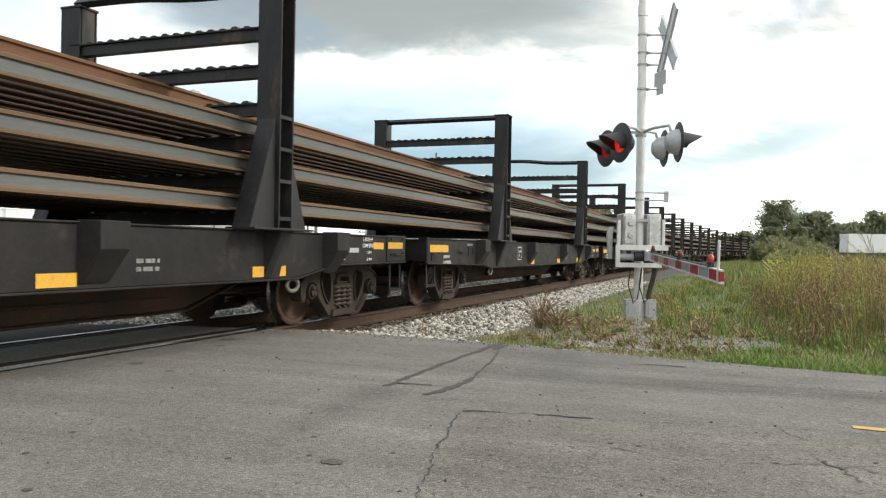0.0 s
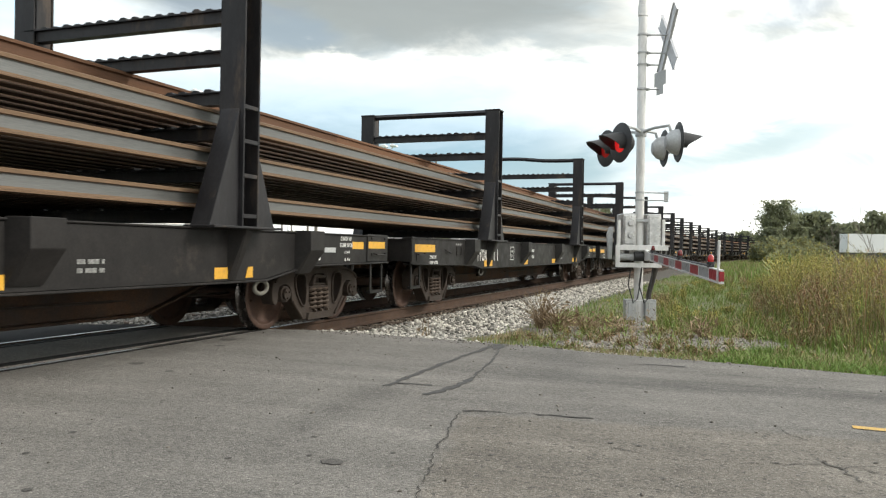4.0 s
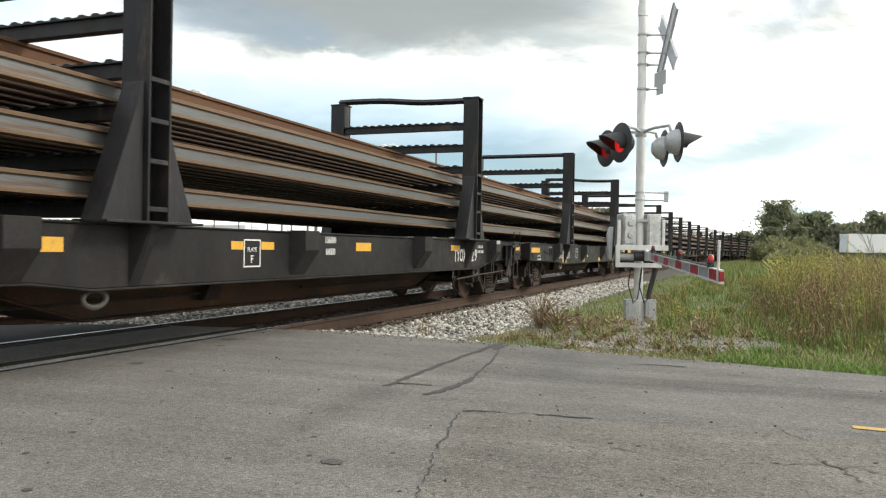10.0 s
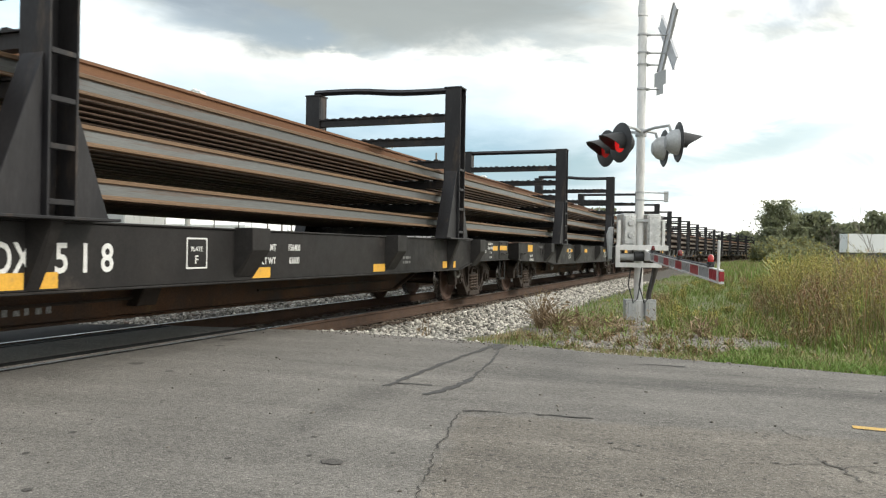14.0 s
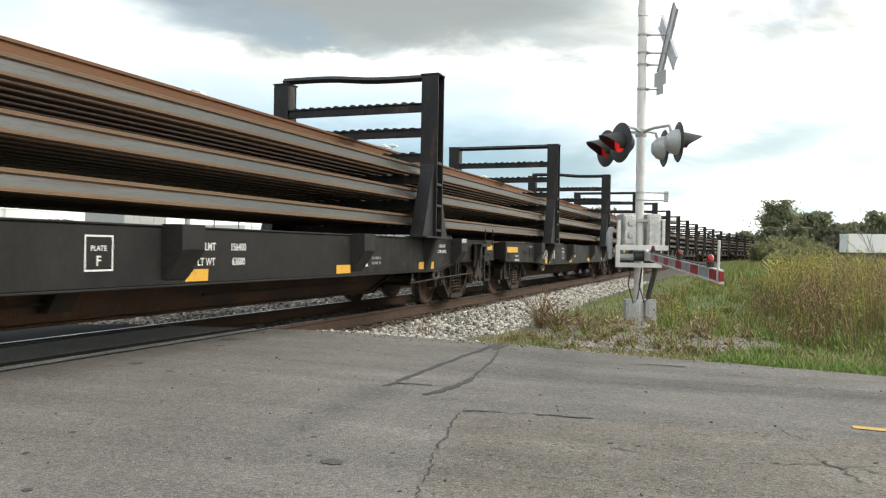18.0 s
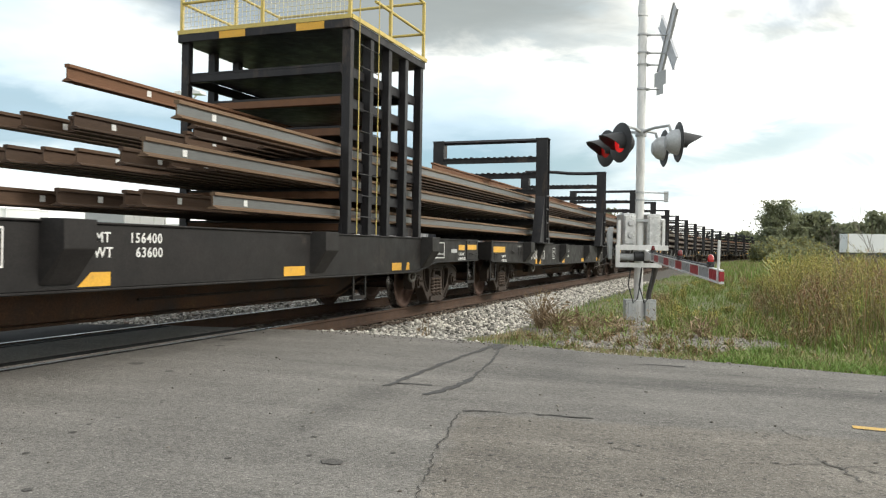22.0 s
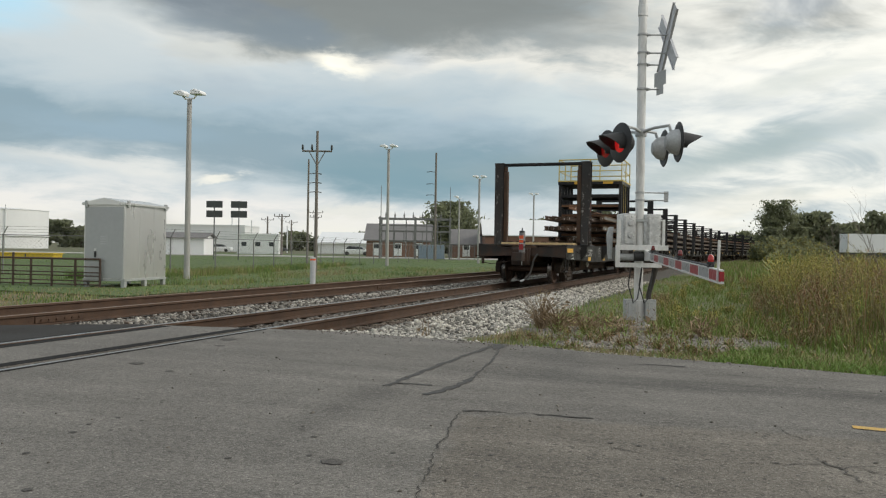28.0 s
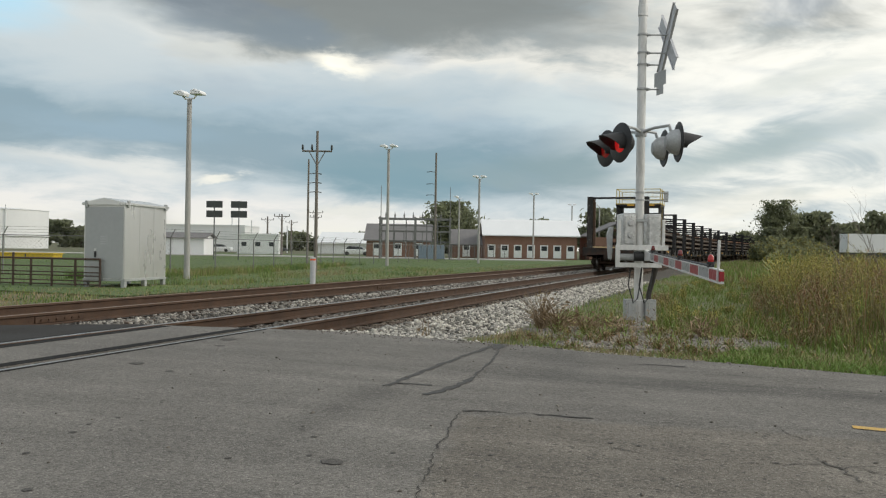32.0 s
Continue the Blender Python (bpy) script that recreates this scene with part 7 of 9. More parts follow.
def utility_pole(x, y, h, arms, dist=0.12, label="weathered wooden utility pole with a crossarm"):
    ob = thing("utility_pole", label, "utility pole", "utility poles", at=pose(x, y, -0.5))
    part("pole", Geo().tube([(0, 0, 0), (0, 0, h * 0.6), (0, 0, h + 0.5)], [dist * 1.3, dist * 1.1, dist * 0.85], 10), WOOD_POLE, ob, "", 0, True)
    u = Vector((0.93, 0.36, 0))
    for z, w, kind in arms:
        c = Vector((0, 0, z + 0.5))
        if kind == "cross":
            part("crossarm", Geo().tube([c - u * w, c + u * w], 0.045, 4), WOOD_POLE, ob)
            for s in (-1, 1):
                part("brace", Geo().tube([c + u * w * 0.55 * s, c - Vector((0, 0, 0.75))], 0.025, 6), WOOD_POLE, ob)
            for s in (-0.97, -0.35, 0.97):
                part("insulator", Geo().lathe([(0.03, 0.05), (0.06, 0.1), (0.05, 0.3), (0.0, 0.36)], 10), SIGN_BACK, ob, "", 0, True, at=Matrix.Translation(c + u * w * s))
        else:
            s = 1 if kind == "right" else -1
            part("insulator_arm", Geo().tube([c, c + u * w * s * 0.6 + Vector((0, 0, 0.06)), c + u * w * s], [0.03, 0.03, 0.045], 8), SIGN_BACK, ob, "", 0, True)
    return ob


utility_pole(-20.3, 35.07, 6.95, [(5.92, 0.76, "cross")], 0.072)
utility_pole(-31.05, 52.4, 7.72, [(6.6, 1.0, "right"), (5.9, 1.0, "right"), (5.2, 1.0, "right")], 0.075, "wooden utility pole with side insulators")
utility_pole(-31.1, 79.1, 11.4, [(9.3, 1.0, "left"), (8.0, 1.0, "left"), (6.8, 1.0, "left")], 0.11, "tall wooden utility pole with side insulators")
utility_pole(-62.0, 107.0, 6.8, [(6.3, 1.1, "cross"), (5.6, 0.9, "cross")], 0.15)
utility_pole(-78.0, 118.0, 6.2, [(5.6, 1.1, "cross")], 0.15)
utility_pole(-56.0, 88.0, 5.2, [(4.9, 1.0, "cross")], 0.12)
utility_pole(-93.0, 150.0, 6.8, [(6.3, 1.3, "cross")], 0.16)


def marker_post():
    ob = thing("marker_post", "white plastic marker post with an orange band", "marker post", at=pose(-12.76, 21.89, -0.30))
    part("tube", Geo().lathe([(0.09, 0), (0.09, 1.02), (0.0, 1.04)], 16), STRIPE_WHITE, ob, "", 0, True)
    part("band", Geo().lathe([(0.092, 0.93), (0.094, 0.93), (0.094, 0.98), (0.092, 0.98)], 16), ORANGE, ob)


marker_post()


def pipe_gate():
    ob = thing("pipe_gate", "rusty brown pipe farm gate standing by the track", "gate", at=pose(0, 0, GROUND_W))
    a, b = Vector((-21.2, 17.62, 0)), Vector((-17.6, 18.97, 0)) - Vector((0.1, 0.9, 0))
    d = b - a
    for i, z in enumerate((0.10, 0.21, 0.36, 0.46, 0.63, 0.86)):
        part("pipe", Geo().tube([a + Vector((0, 0, z)), b + Vector((0, 0, z))], 0.018 if i < 5 else 0.030, 8), PIPE_BROWN, ob, "", 0, True)
    for i, t in enumerate((0.0, 0.14, 0.32, 0.53, 0.76, 1.0)):
        p0 = a + d * t
        part("upright", Geo().tube([p0, p0 + Vector((0, 0, 0.86 if i not in (1,) else 1.02))], 0.035, 8), PIPE_BROWN, ob, "", 0, True)


pipe_gate()


FENCE_GREY = material("fence_grey", (0.17, 0.17, 0.165), 0.7, 0.2, alt=(0.24, 0.24, 0.235), scale=4, grain=30, grain_amt=0.15, bump=0.05)


def chain_fence():
    ob = thing("chain_link_fence", "grey chain-link fence with barbed wire on angled arms", "fence")
    run = [(-42, 17.5), (-28.1, 23.5), (-22.3, 26.6), (-22.6, 33.0), (-26.6, 50.0), (-29.5, 80.0), (-31.0, 108.0)]
    pts = []
    for (xa, ya), (xb, yb) in zip(run, run[1:]):
        n = max(1, round(math.hypot(xb - xa, yb - ya) / 3.0))
        pts += [Vector((xa + (xb - xa) * i / n, ya + (yb - ya) * i / n, GROUND_W)) for i in range(n)]
    pts.append(Vector((*run[-1], GROUND_W)))
    H = 1.62
    me = Geo().tube([(0, 0, -0.1), (0, 0, H + 0.02)], 0.03, 8).mesh("fence_post", FENCE_GREY, 0, True)
    for i, q in enumerate(pts):
        p_ = part("fence_post", me, None, ob, at=Matrix.Translation(q))
        part("barb_arm", Geo().tube([(0, 0, H), (0.20, 0.04, H + 0.34)], 0.02, 6), FENCE_GREY, p_)
    for a, b in zip(pts, pts[1:]):
        part("top_rail", Geo().tube([a + Vector((0, 0, H)), b + Vector((0, 0, H))], 0.02, 6), FENCE_GREY, ob)
    g = Geo()
    for a, b in zip(pts, pts[1:]):
        for k in range(3):
            o = Vector((0.2 * (k + 1) / 3, 0.04, H + 0.34 * (k + 1) / 3))
            g.tube([a + o, b + o], 0.006, 3, close=False)
    tagged(part("barbed_wire", g, FENCE_GREY, ob), kind="stuff")
    g = Geo()
    for a, b in zip(pts, pts[1:]):
        L_ = (b - a).length
        step = 0.16
        n = int(L_ / step)
        for s in (1, -1):
            for i in range(-int(H / step), n):
                t0, t1 = i * step, i * step + H
                z0, z1 = 0.0, H
                if t0 < 0:
                    z0, t0 = -t0, 0.0
                if t1 > L_:
                    z1, t1 = z1 - (t1 - L_), L_
                if t1 <= t0:
                    continue
                if s < 0:
                    z0, z1 = H - z0, H - z1
                p0, p1 = a.lerp(b, t0 / L_) + Vector((0, 0, z0)), a.lerp(b, t1 / L_) + Vector((0, 0, z1))
                n_ = Vector((0, 0, 0.003))
                g.add([p0 - n_, p1 - n_, p1 + n_, p0 + n_], [(0, 1, 2, 3)])
    tagged(part("chain_link", g, FENCE_GREY, ob, "thin grey wire mesh"), kind="stuff")


chain_fence()


def back_signs():
    for x, y in ((-44.0, 58.15), (-41.95, 58.92)):
        ob = thing("road_sign_pair", "two dark sign panels on a thin post, one above the other", "sign", "roadside signs", at=pose(x, y, -0.4))
        part("post", Geo().tube([(0, 0, 0), (0, 0, 5.4)], 0.05, 8), SIGN_BACK, ob)
        for z in (3.92, 4.78):
            part("panel", Geo().box(-0.72, 0.72, -0.03, 0.03, z, z + 0.6), SIGN_BACK, ob, "", 0.01, at=pose(0, 0, 0, 0, 0, 21))


back_signs()


def building(name, label, x, y, w, l, h, roof_h, turn, wall, roof, bays=0, gable_x=True, category="building", win=None):
    """A plain building: walls, a pitched roof with eaves, doors or windows on its long front."""
    ob = thing(name, label, category, at=pose(x, y, -0.5, 0, 0, turn))
    part("wall", Geo().box(0, w, 0, l, 0, h + 0.5), wall, ob)
    H = h + 0.5
    if roof_h > 0:
        if gable_x:
            pts = [(-0.4, H), (l / 2, H + roof_h), (l + 0.4, H), (l + 0.4, H + 0.15), (l / 2, H + roof_h + 0.18), (-0.4, H + 0.15)]
            part("roof", Geo().prism(pts, 0, -0.4, w + 0.4), roof, ob)
            for xx in (0.02, w - 0.02):
                part("gable", Geo().prism([(0, H), (l, H), (l / 2, H + roof_h)], 0, xx - 0.02, xx + 0.02), wall, ob)
        else:
            pts = [(-0.4, H), (w / 2, H + roof_h), (w + 0.4, H), (w + 0.4, H + 0.15), (w / 2, H + roof_h + 0.18), (-0.4, H + 0.15)]
            part("roof", Geo().prism(pts, 1, -0.4, l + 0.4), roof, ob)
    else:
        part("roof", Geo().box(-0.15, w + 0.15, -0.15, l + 0.15, H, H + 0.25), roof, ob)
    for i in range(bays):
        c = w * (i + 0.5) / bays
        fr = part("window", Geo().box(c - 0.55, c + 0.55, -0.06, 0.0, 0.45, 2.25), win or WHITE_METAL, ob, "white-framed opening")
        part("pane", Geo().box(c - 0.38, c + 0.38, -0.075, -0.06, 1.45, 2.1), GLASS_DARK if not win else win, fr)
    return ob


building("brick_building", "long red-brick building with a white metal roof", -33.7, 104.85, 12.9, 9.0, 2.95, 2.3, 21, BRICK_RED, WHITE_METAL, 7)
building("brick_building", "red-brick annexe with a grey roof", -20.0, 110.0, 9.0, 8.0, 3.0, 2.2, 21, BRICK_RED, ROOF_GREY, 0, False)
building("brick_house", "low brick house with a grey shingle roof", -49.2, 99.0, 8.8, 8.0, 2.0, 2.35, 21, BRICK_RED, ROOF_GREY, 3)
building("brick_house", "small brown house with a grey hipped roof", -40.0, 109.0, 8.0, 8.0, 1.6, 2.3, 21, BRICK_RED, ROOF_GREY, 2)
building("warehouse", "low white metal warehouse", -75.7, 131.6, 15.0, 14.0, 1.6, 2.2, 21, WHITE_METAL, WHITE_METAL)
building("warehouse", "long white metal works building with a flat roof", -110.5, 129.0, 17.0, 12.0, 4.9, 0, 20, WHITE_METAL, WHITE_METAL, 0)
building("trailer_office", "small white trailer office", -72.0, 100.8, 6.3, 3.0, 2.6, 0, 21, WHITE_METAL, WHITE_METAL, 3)
building("works_shed", "pale low shed behind the fence", -66.5, 78.0, 5.0, 4.0, 1.8, 0.6, 20, WHITE_METAL, ROOF_GREY, 0)


def tank(x, y, r, h, label):
    ob = thing("storage_tank", label, "storage tank", "white tanks", at=pose(x, y, -0.6))
    part("shell", Geo().lathe([(r, 0), (r, h), (r + 0.1, h + 0.02), (r + 0.1, h + 0.15), (r * 0.5, h + 0.5), (0.0, h + 0.7)], 48), WHITE_METAL, ob, "", 0, True)
    for k in range(6):
        a = radians(-30 - 20 * k)
        part("vent_pipe", Geo().tube([(r * math.cos(a) * 1.02, r * math.sin(a) * 1.02, 0), (r * math.cos(a) * 1.02, r * math.sin(a) * 1.02, h + 0.9)], 0.12, 6), WHITE_METAL, ob)
    part("catwalk", Geo().lathe([(r + 0.02, h * 0.35), (r + 0.35, h * 0.35), (r + 0.35, h * 0.35 + 0.1), (r + 0.02, h * 0.35 + 0.1)], 48), WHITE_METAL, ob)


tank(-141.5, 116.6, 9.6, 7.9, "large white storage tank with pipes")


def far_works():
    """Thin masts, pipe bridges and small units of the works, in steps along the yard."""
    rng = random.Random(12)
    for i, (x, y, h) in enumerate(((-121, 128, 6.2), (-117, 128, 4.6), (-106, 131, 6.5), (-101, 133, 5.6), (-97, 134, 7.4), (-93, 135, 6.6), (-84, 134, 5.5), (-146, 112, 4.8), (-137, 112, 5.4))):
        ob = thing("pipe_mast", "thin pale pipe mast at the works", "mast", "masts at the works", at=pose(x, y, -0.5))
        part("pipe", Geo().tube([(0, 0, 0), (0, 0, h)], 0.13, 6), WHITE_METAL, ob)
        part("bracket", Geo().box(-0.5, 0.5, -0.05, 0.05, h * 0.7, h * 0.7 + 0.12), WHITE_METAL, ob)
    for i, (x, y, l, c) in enumerate(((-94, 122, 4.6, WHITE_METAL), (-88, 124, 4.8, WHITE_METAL), (-84, 125.5, 4.4, SIGN_BACK), (-59, 110, 4.6, WHITE_METAL), (-100, 119, 4.5, SIGN_BACK))):
        ob = thing("parked_car", "distant parked pale car" if c is WHITE_METAL else "distant parked dark car", "car", "parked cars", at=pose(x, y, -0.25, 0, 0, 21))
        part("body", Geo().prism([(0, 0.35), (l, 0.35), (l, 0.85), (l * 0.82, 0.95), (l * 0.15, 1.0), (0, 0.9)], 1, 0, 1.7), c, ob, "", 0.08)
        part("cabin", Geo().prism([(l * 0.12, 0.96), (l * 0.8, 0.92), (l * 0.62, 1.42), (l * 0.22, 1.45)], 1, 0.12, 1.58), GLASS_DARK, ob, "", 0.08)
        for xx in (l * 0.18, l * 0.8):
            part("wheel", Geo().tube([(xx, -0.02, 0.3), (xx, 0.2, 0.3)], 0.32, 14), SIGNAL_BLACK, ob)
    ob = thing("yellow_skip", "yellow steel container behind the gate", "container", at=pose(-55.0, 43.4, -0.34, 0, 0, 21))
    part("body", Geo().prism([(0, 0), (6.0, 0), (6.1, 0.5), (-0.1, 0.5)], 1, 0, 1.6), YELLOW_BOX, ob, "", 0.02)
    part("rim", Geo().box(-0.16, 6.16, -0.06, 1.66, 0.5, 0.57), YELLOW_BOX, ob, "", 0.01)
    part("rib", Geo().box(3.95, 4.05, -0.03, 0.0, 0.02, 0.5), SIGN_BACK, ob)
    ob = thing("concrete_strip", "pale concrete yard strip behind the fence", "paving", kind="structure")
    part("slab", Geo().box(0, 70, 0, 9.0, -0.3, -0.17), CONCRETE, ob, at=pose(-84, 66, 0, 0, 0, 24))


far_works()


def substation():
    ob = thing("substation", "grey steel electrical substation frame with blue units", "substation", at=pose(-40.6, 85.2, -0.4, 0, 0, 21))
    B = material("unit_blue", (0.20, 0.26, 0.33), 0.6, grain=20)
    for x in (0.0, 4.2, 8.4):
        for y in (0, 3.0):
            part("column", Geo().box(x - 0.09, x + 0.09, y - 0.09, y + 0.09, 0, 5.2), FENCE_GREY, ob)
    for z in (3.4, 4.9):
        for y in (0, 3.0):
            part("beam", Geo().box(-0.2, 8.6, y - 0.08, y + 0.08, z, z + 0.16), FENCE_GREY, ob)
    for x in (0.0, 3.1, 8.4):      # lattice bracing of the tall frames
        for z in np.arange(0.4, 5.0, 0.8):
            part("brace", Geo().tube([(x, 0, z), (x, 3.0, z + 0.8)], 0.035, 4), FENCE_GREY, ob)
    for x in (1.6, 3.1, 5.6, 6.9):
        part("column", Geo().box(x - 0.06, x + 0.06, 1.2, 1.32, 0, 4.9), FENCE_GREY, ob)
    for z in (2.2, 4.1):
        part("beam", Geo().box(-0.2, 8.6, 1.2, 1.34, z, z + 0.12), FENCE_GREY, ob)
    for x in np.arange(0.7, 8.3, 1.1):
        part("insulator", Geo().lathe([(0.05, 0), (0.11, 0.1), (0.05, 0.2), (0.11, 0.3), (0.05, 0.45), (0.0, 0.8)], 8), FENCE_GREY, ob, at=pose(x, 0, 5.06))
        part("rod", Geo().tube([(x, 0, 3.4), (x, 0, 1.4)], 0.05, 6), FENCE_GREY, ob)
    for x in (4.6, 5.7, 6.8):
        part("transformer", Geo().box(x, x + 1.0, 0.4, 1.6, 0.2, 1.9), B, ob, "blue-grey cabinet", 0.03)
    for x in (0.0, 8.4):
        part("spire", Geo().tube([(x, 1.5, 0.0), (x, 1.5, 9.0)], [0.09, 0.03], 6), FENCE_GREY, ob)


substation()

# the white trailer in the field
def field_trailer():
    ob = thing("box_trailer", "long white box trailer parked in the field", "trailer", at=pose(15.0, 134.0, -0.27, 0, 0, 21))
    part("box", Geo().box(0, 14.0, 0, 2.6, 1.75, 4.6), WHITE_METAL, ob, "", 0.03)
    part("edge_strip", Geo().box(-0.02, 0.05, -0.02, 0.05, 1.7, 4.63), YELLOW_RAIL, ob, "faded yellow corner strip")
    part("chassis", Geo().box(0.5, 13.8, 0.3, 2.3, 0.9, 1.75), SIGN_BACK, ob)
    for x in (1.6, 2.9, 12.0):
        for y in (0.1, 2.2):
            part("wheel", Geo().tube([(x, y, 0.5), (x, y + 0.28, 0.5)], 0.5, 16), SIGNAL_BLACK, ob)


field_trailer()


# ---- plants ----
def leaf_mat(name, base, alt, jitter=0.2, rough=0.65, thin=0.0):
    """Leaves; thin ones let some light through."""
    m = material(name, base, rough, alt=alt, scale=1.2, grain=25, grain_amt=0.15, bump=0, island=True, jitter=jitter)
    if thin:
        nt = m.node_tree
        b = nt.nodes["Principled BSDF"]
        tr, mx = nt.nodes.new("ShaderNodeBsdfTranslucent"), nt.nodes.new("ShaderNodeMixShader")
        nt.links.new(b.inputs["Base Color"].links[0].from_socket, tr.inputs["Color"])
        mx.inputs[0].default_value = thin
        nt.links.new(b.outputs[0], mx.inputs[1])
        nt.links.new(tr.outputs[0], mx.inputs[2])
        nt.links.new(mx.outputs[0], nt.nodes["Material Output"].inputs["Surface"])
    return m


GRASS_G = leaf_mat("grass_green", (0.145, 0.23, 0.038), (0.205, 0.285, 0.06))
GRASS_L = leaf_mat("grass_lawn", (0.085, 0.15, 0.035), (0.12, 0.185, 0.05))
GRASS_D = leaf_mat("grass_dry", (0.30, 0.235, 0.125), (0.37, 0.30, 0.17))
GRASS_O = leaf_mat("grass_olive", (0.17, 0.18, 0.05), (0.24, 0.23, 0.075))
WEED_Y = leaf_mat("weed_yellow", (0.42, 0.345, 0.07), (0.34, 0.31, 0.08), thin=0.2)
WEED_R = leaf_mat("weed_rust", (0.21, 0.10, 0.045), (0.30, 0.165, 0.08), jitter=0.5)
WEED_O = leaf_mat("weed_olive", (0.21, 0.20, 0.06), (0.29, 0.26, 0.09), jitter=0.5, thin=0.2)
GRASS_B = leaf_mat("grass_bright", (0.13, 0.235, 0.035), (0.18, 0.29, 0.06))
WEED_B = leaf_mat("weed_brown", (0.22, 0.15, 0.085), (0.30, 0.215, 0.125))
LEAF_D = leaf_mat("leaf_dark", (0.165, 0.185, 0.115), (0.215, 0.23, 0.15), thin=0.55)
LEAF_M = leaf_mat("leaf_mid", (0.21, 0.23, 0.125), (0.26, 0.275, 0.16), thin=0.55)
BARK = material("bark", (0.10, 0.085, 0.07), 0.9, alt=(0.15, 0.13, 0.11), scale=5, grain=30, grain_amt=0.25, bump=0.4)
DEAD = material("dead_wood", (0.16, 0.13, 0.11), 0.9, alt=(0.22, 0.19, 0.16), scale=5, grain=30, bump=0.3)


def mesh_np(name, V, F, slots, mats, label, category, sides=4):
    me = bpy.data.meshes.new(name)
    me.vertices.add(len(V))
    me.vertices.foreach_set("co", np.asarray(V, dtype=np.float32).ravel())
    me.loops.add(F.size)
    me.loops.foreach_set("vertex_index", F.astype(np.int32).ravel())
    me.polygons.add(len(F))
    me.polygons.foreach_set("loop_start", np.arange(0, F.size, sides, dtype=np.int32))
    for m in mats:
        me.materials.append(m)
    me.polygons.foreach_set("material_index", np.asarray(slots, dtype=np.int32))
    me.update(calc_edges=True)
    me.validate()
    if category is None:
        return me
    return tagged(new(name, me), label, category, kind="stuff")


def blades(name, label, pts, hmin, hmax, width, mats, weights, seed, lean=0.35):
    """Grass: each blade two bent quads that narrow to a tip."""
    rng = np.random.RandomState(seed)
    n = len(pts)
    P = np.asarray(pts)
    h = rng.uniform(hmin, hmax, n)
    if P.shape[1] > 3:
        h = h * P[:, 3]
    a = rng.uniform(0, 2 * np.pi, n)
    d = np.stack([np.cos(a), np.sin(a)], 1)
    l = rng.uniform(0.1, lean, n) * h
    b = rng.uniform(0, 2 * np.pi, n)
    w = np.stack([np.cos(b), np.sin(b)], 1) * (width * rng.uniform(0.6, 1.4, n))[:, None] / 2
    base, z = P[:, :2], P[:, 2]
    V = np.zeros((n, 6, 3))
    for k, (t, s) in enumerate(((0, 1.0), (0.55, 0.75), (1.0, 0.12))):
        c = base + d * (l * t * t)[:, None]
        V[:, 2 * k, :2], V[:, 2 * k + 1, :2] = c - w * s, c + w * s
        V[:, 2 * k, 2] = V[:, 2 * k + 1, 2] = z + h * t * (1 - 0.12 * t)
    i = np.arange(n)[:, None] * 6
    F = np.concatenate([i + np.array([[0, 1, 3, 2]]), i + np.array([[2, 3, 5, 4]])], 1).reshape(-1, 4)
    # colours in patches: ordered by a slow noise with some scatter
    q = np.array([noise.noise(Vector((x * 0.55, y * 0.55, seed * 1.7))) for x, y in base]) + rng.normal(0, 0.22, n)
    rank = np.empty(n)
    rank[np.argsort(q)] = (np.arange(n) + 0.5) / n
    slot = np.minimum(np.searchsorted(np.cumsum(weights), rank), len(mats) - 1)
    return mesh_np(name, V.reshape(-1, 3), F, np.repeat(slot, 2), mats, label, "grass")


def verge_points(n, x0, x1, y0, y1, seed, keep=None, scale=None):
    rng = np.random.RandomState(seed)
    out = []
    while len(out) < n:
        x, y = rng.uniform(x0, x1), y0 + (y1 - y0) * rng.random_sample() ** 1.5
        if y < road_edge(x) + 0.03:
            continue
        k = keep(x, y, rng) if keep else 1.0
        if k and rng.random_sample() < k:
            out.append((x, y, ground_z(x, y) - 0.01, scale(x, y) if scale else 1.0))
    return out


def bare(x, y):
    """Gravelly patch round the signal's foot."""
    d = math.hypot((x + 1.25 + 0.15 * (y - 11.3)) / 1.75, (y - 11.3) / 1.8)
    return d < 1 + 0.4 * noise.noise(Vector((x * 1.3, y * 1.3, 0)))


def on_shoulder(x, y):
    return x < TRACK + (3.55 if y < 12.0 else max(2.15, 3.55 - (y - 12.0) * 0.22)) + 0.3 * noise.noise(Vector((x, y * 0.7, 5)))


def near_grass(x, y, rng):
    if on_shoulder(x, y):
        return 0.0
    if bare(x, y):
        return 0.03
    return 0.45 + 0.55 * (noise.noise(Vector((x * 0.8, y * 0.8, 9))) > -0.15)


def grass_height(x, y):
    d = y - road_edge(x)
    return 0.45 + 0.55 * min(1.0, d / 4.0) + 0.35 * noise.noise(Vector((x * 0.5, y * 0.5, 3)))


def lush(x, y):
    """Green grass on the road's edge past the signal, and a tuft by the ballast."""
    n = 0.5 * noise.noise(Vector((x * 0.9, y * 0.9, 12)))
    return x > 0.1 + n or (x < -2.1 and y < 9.75 + n)


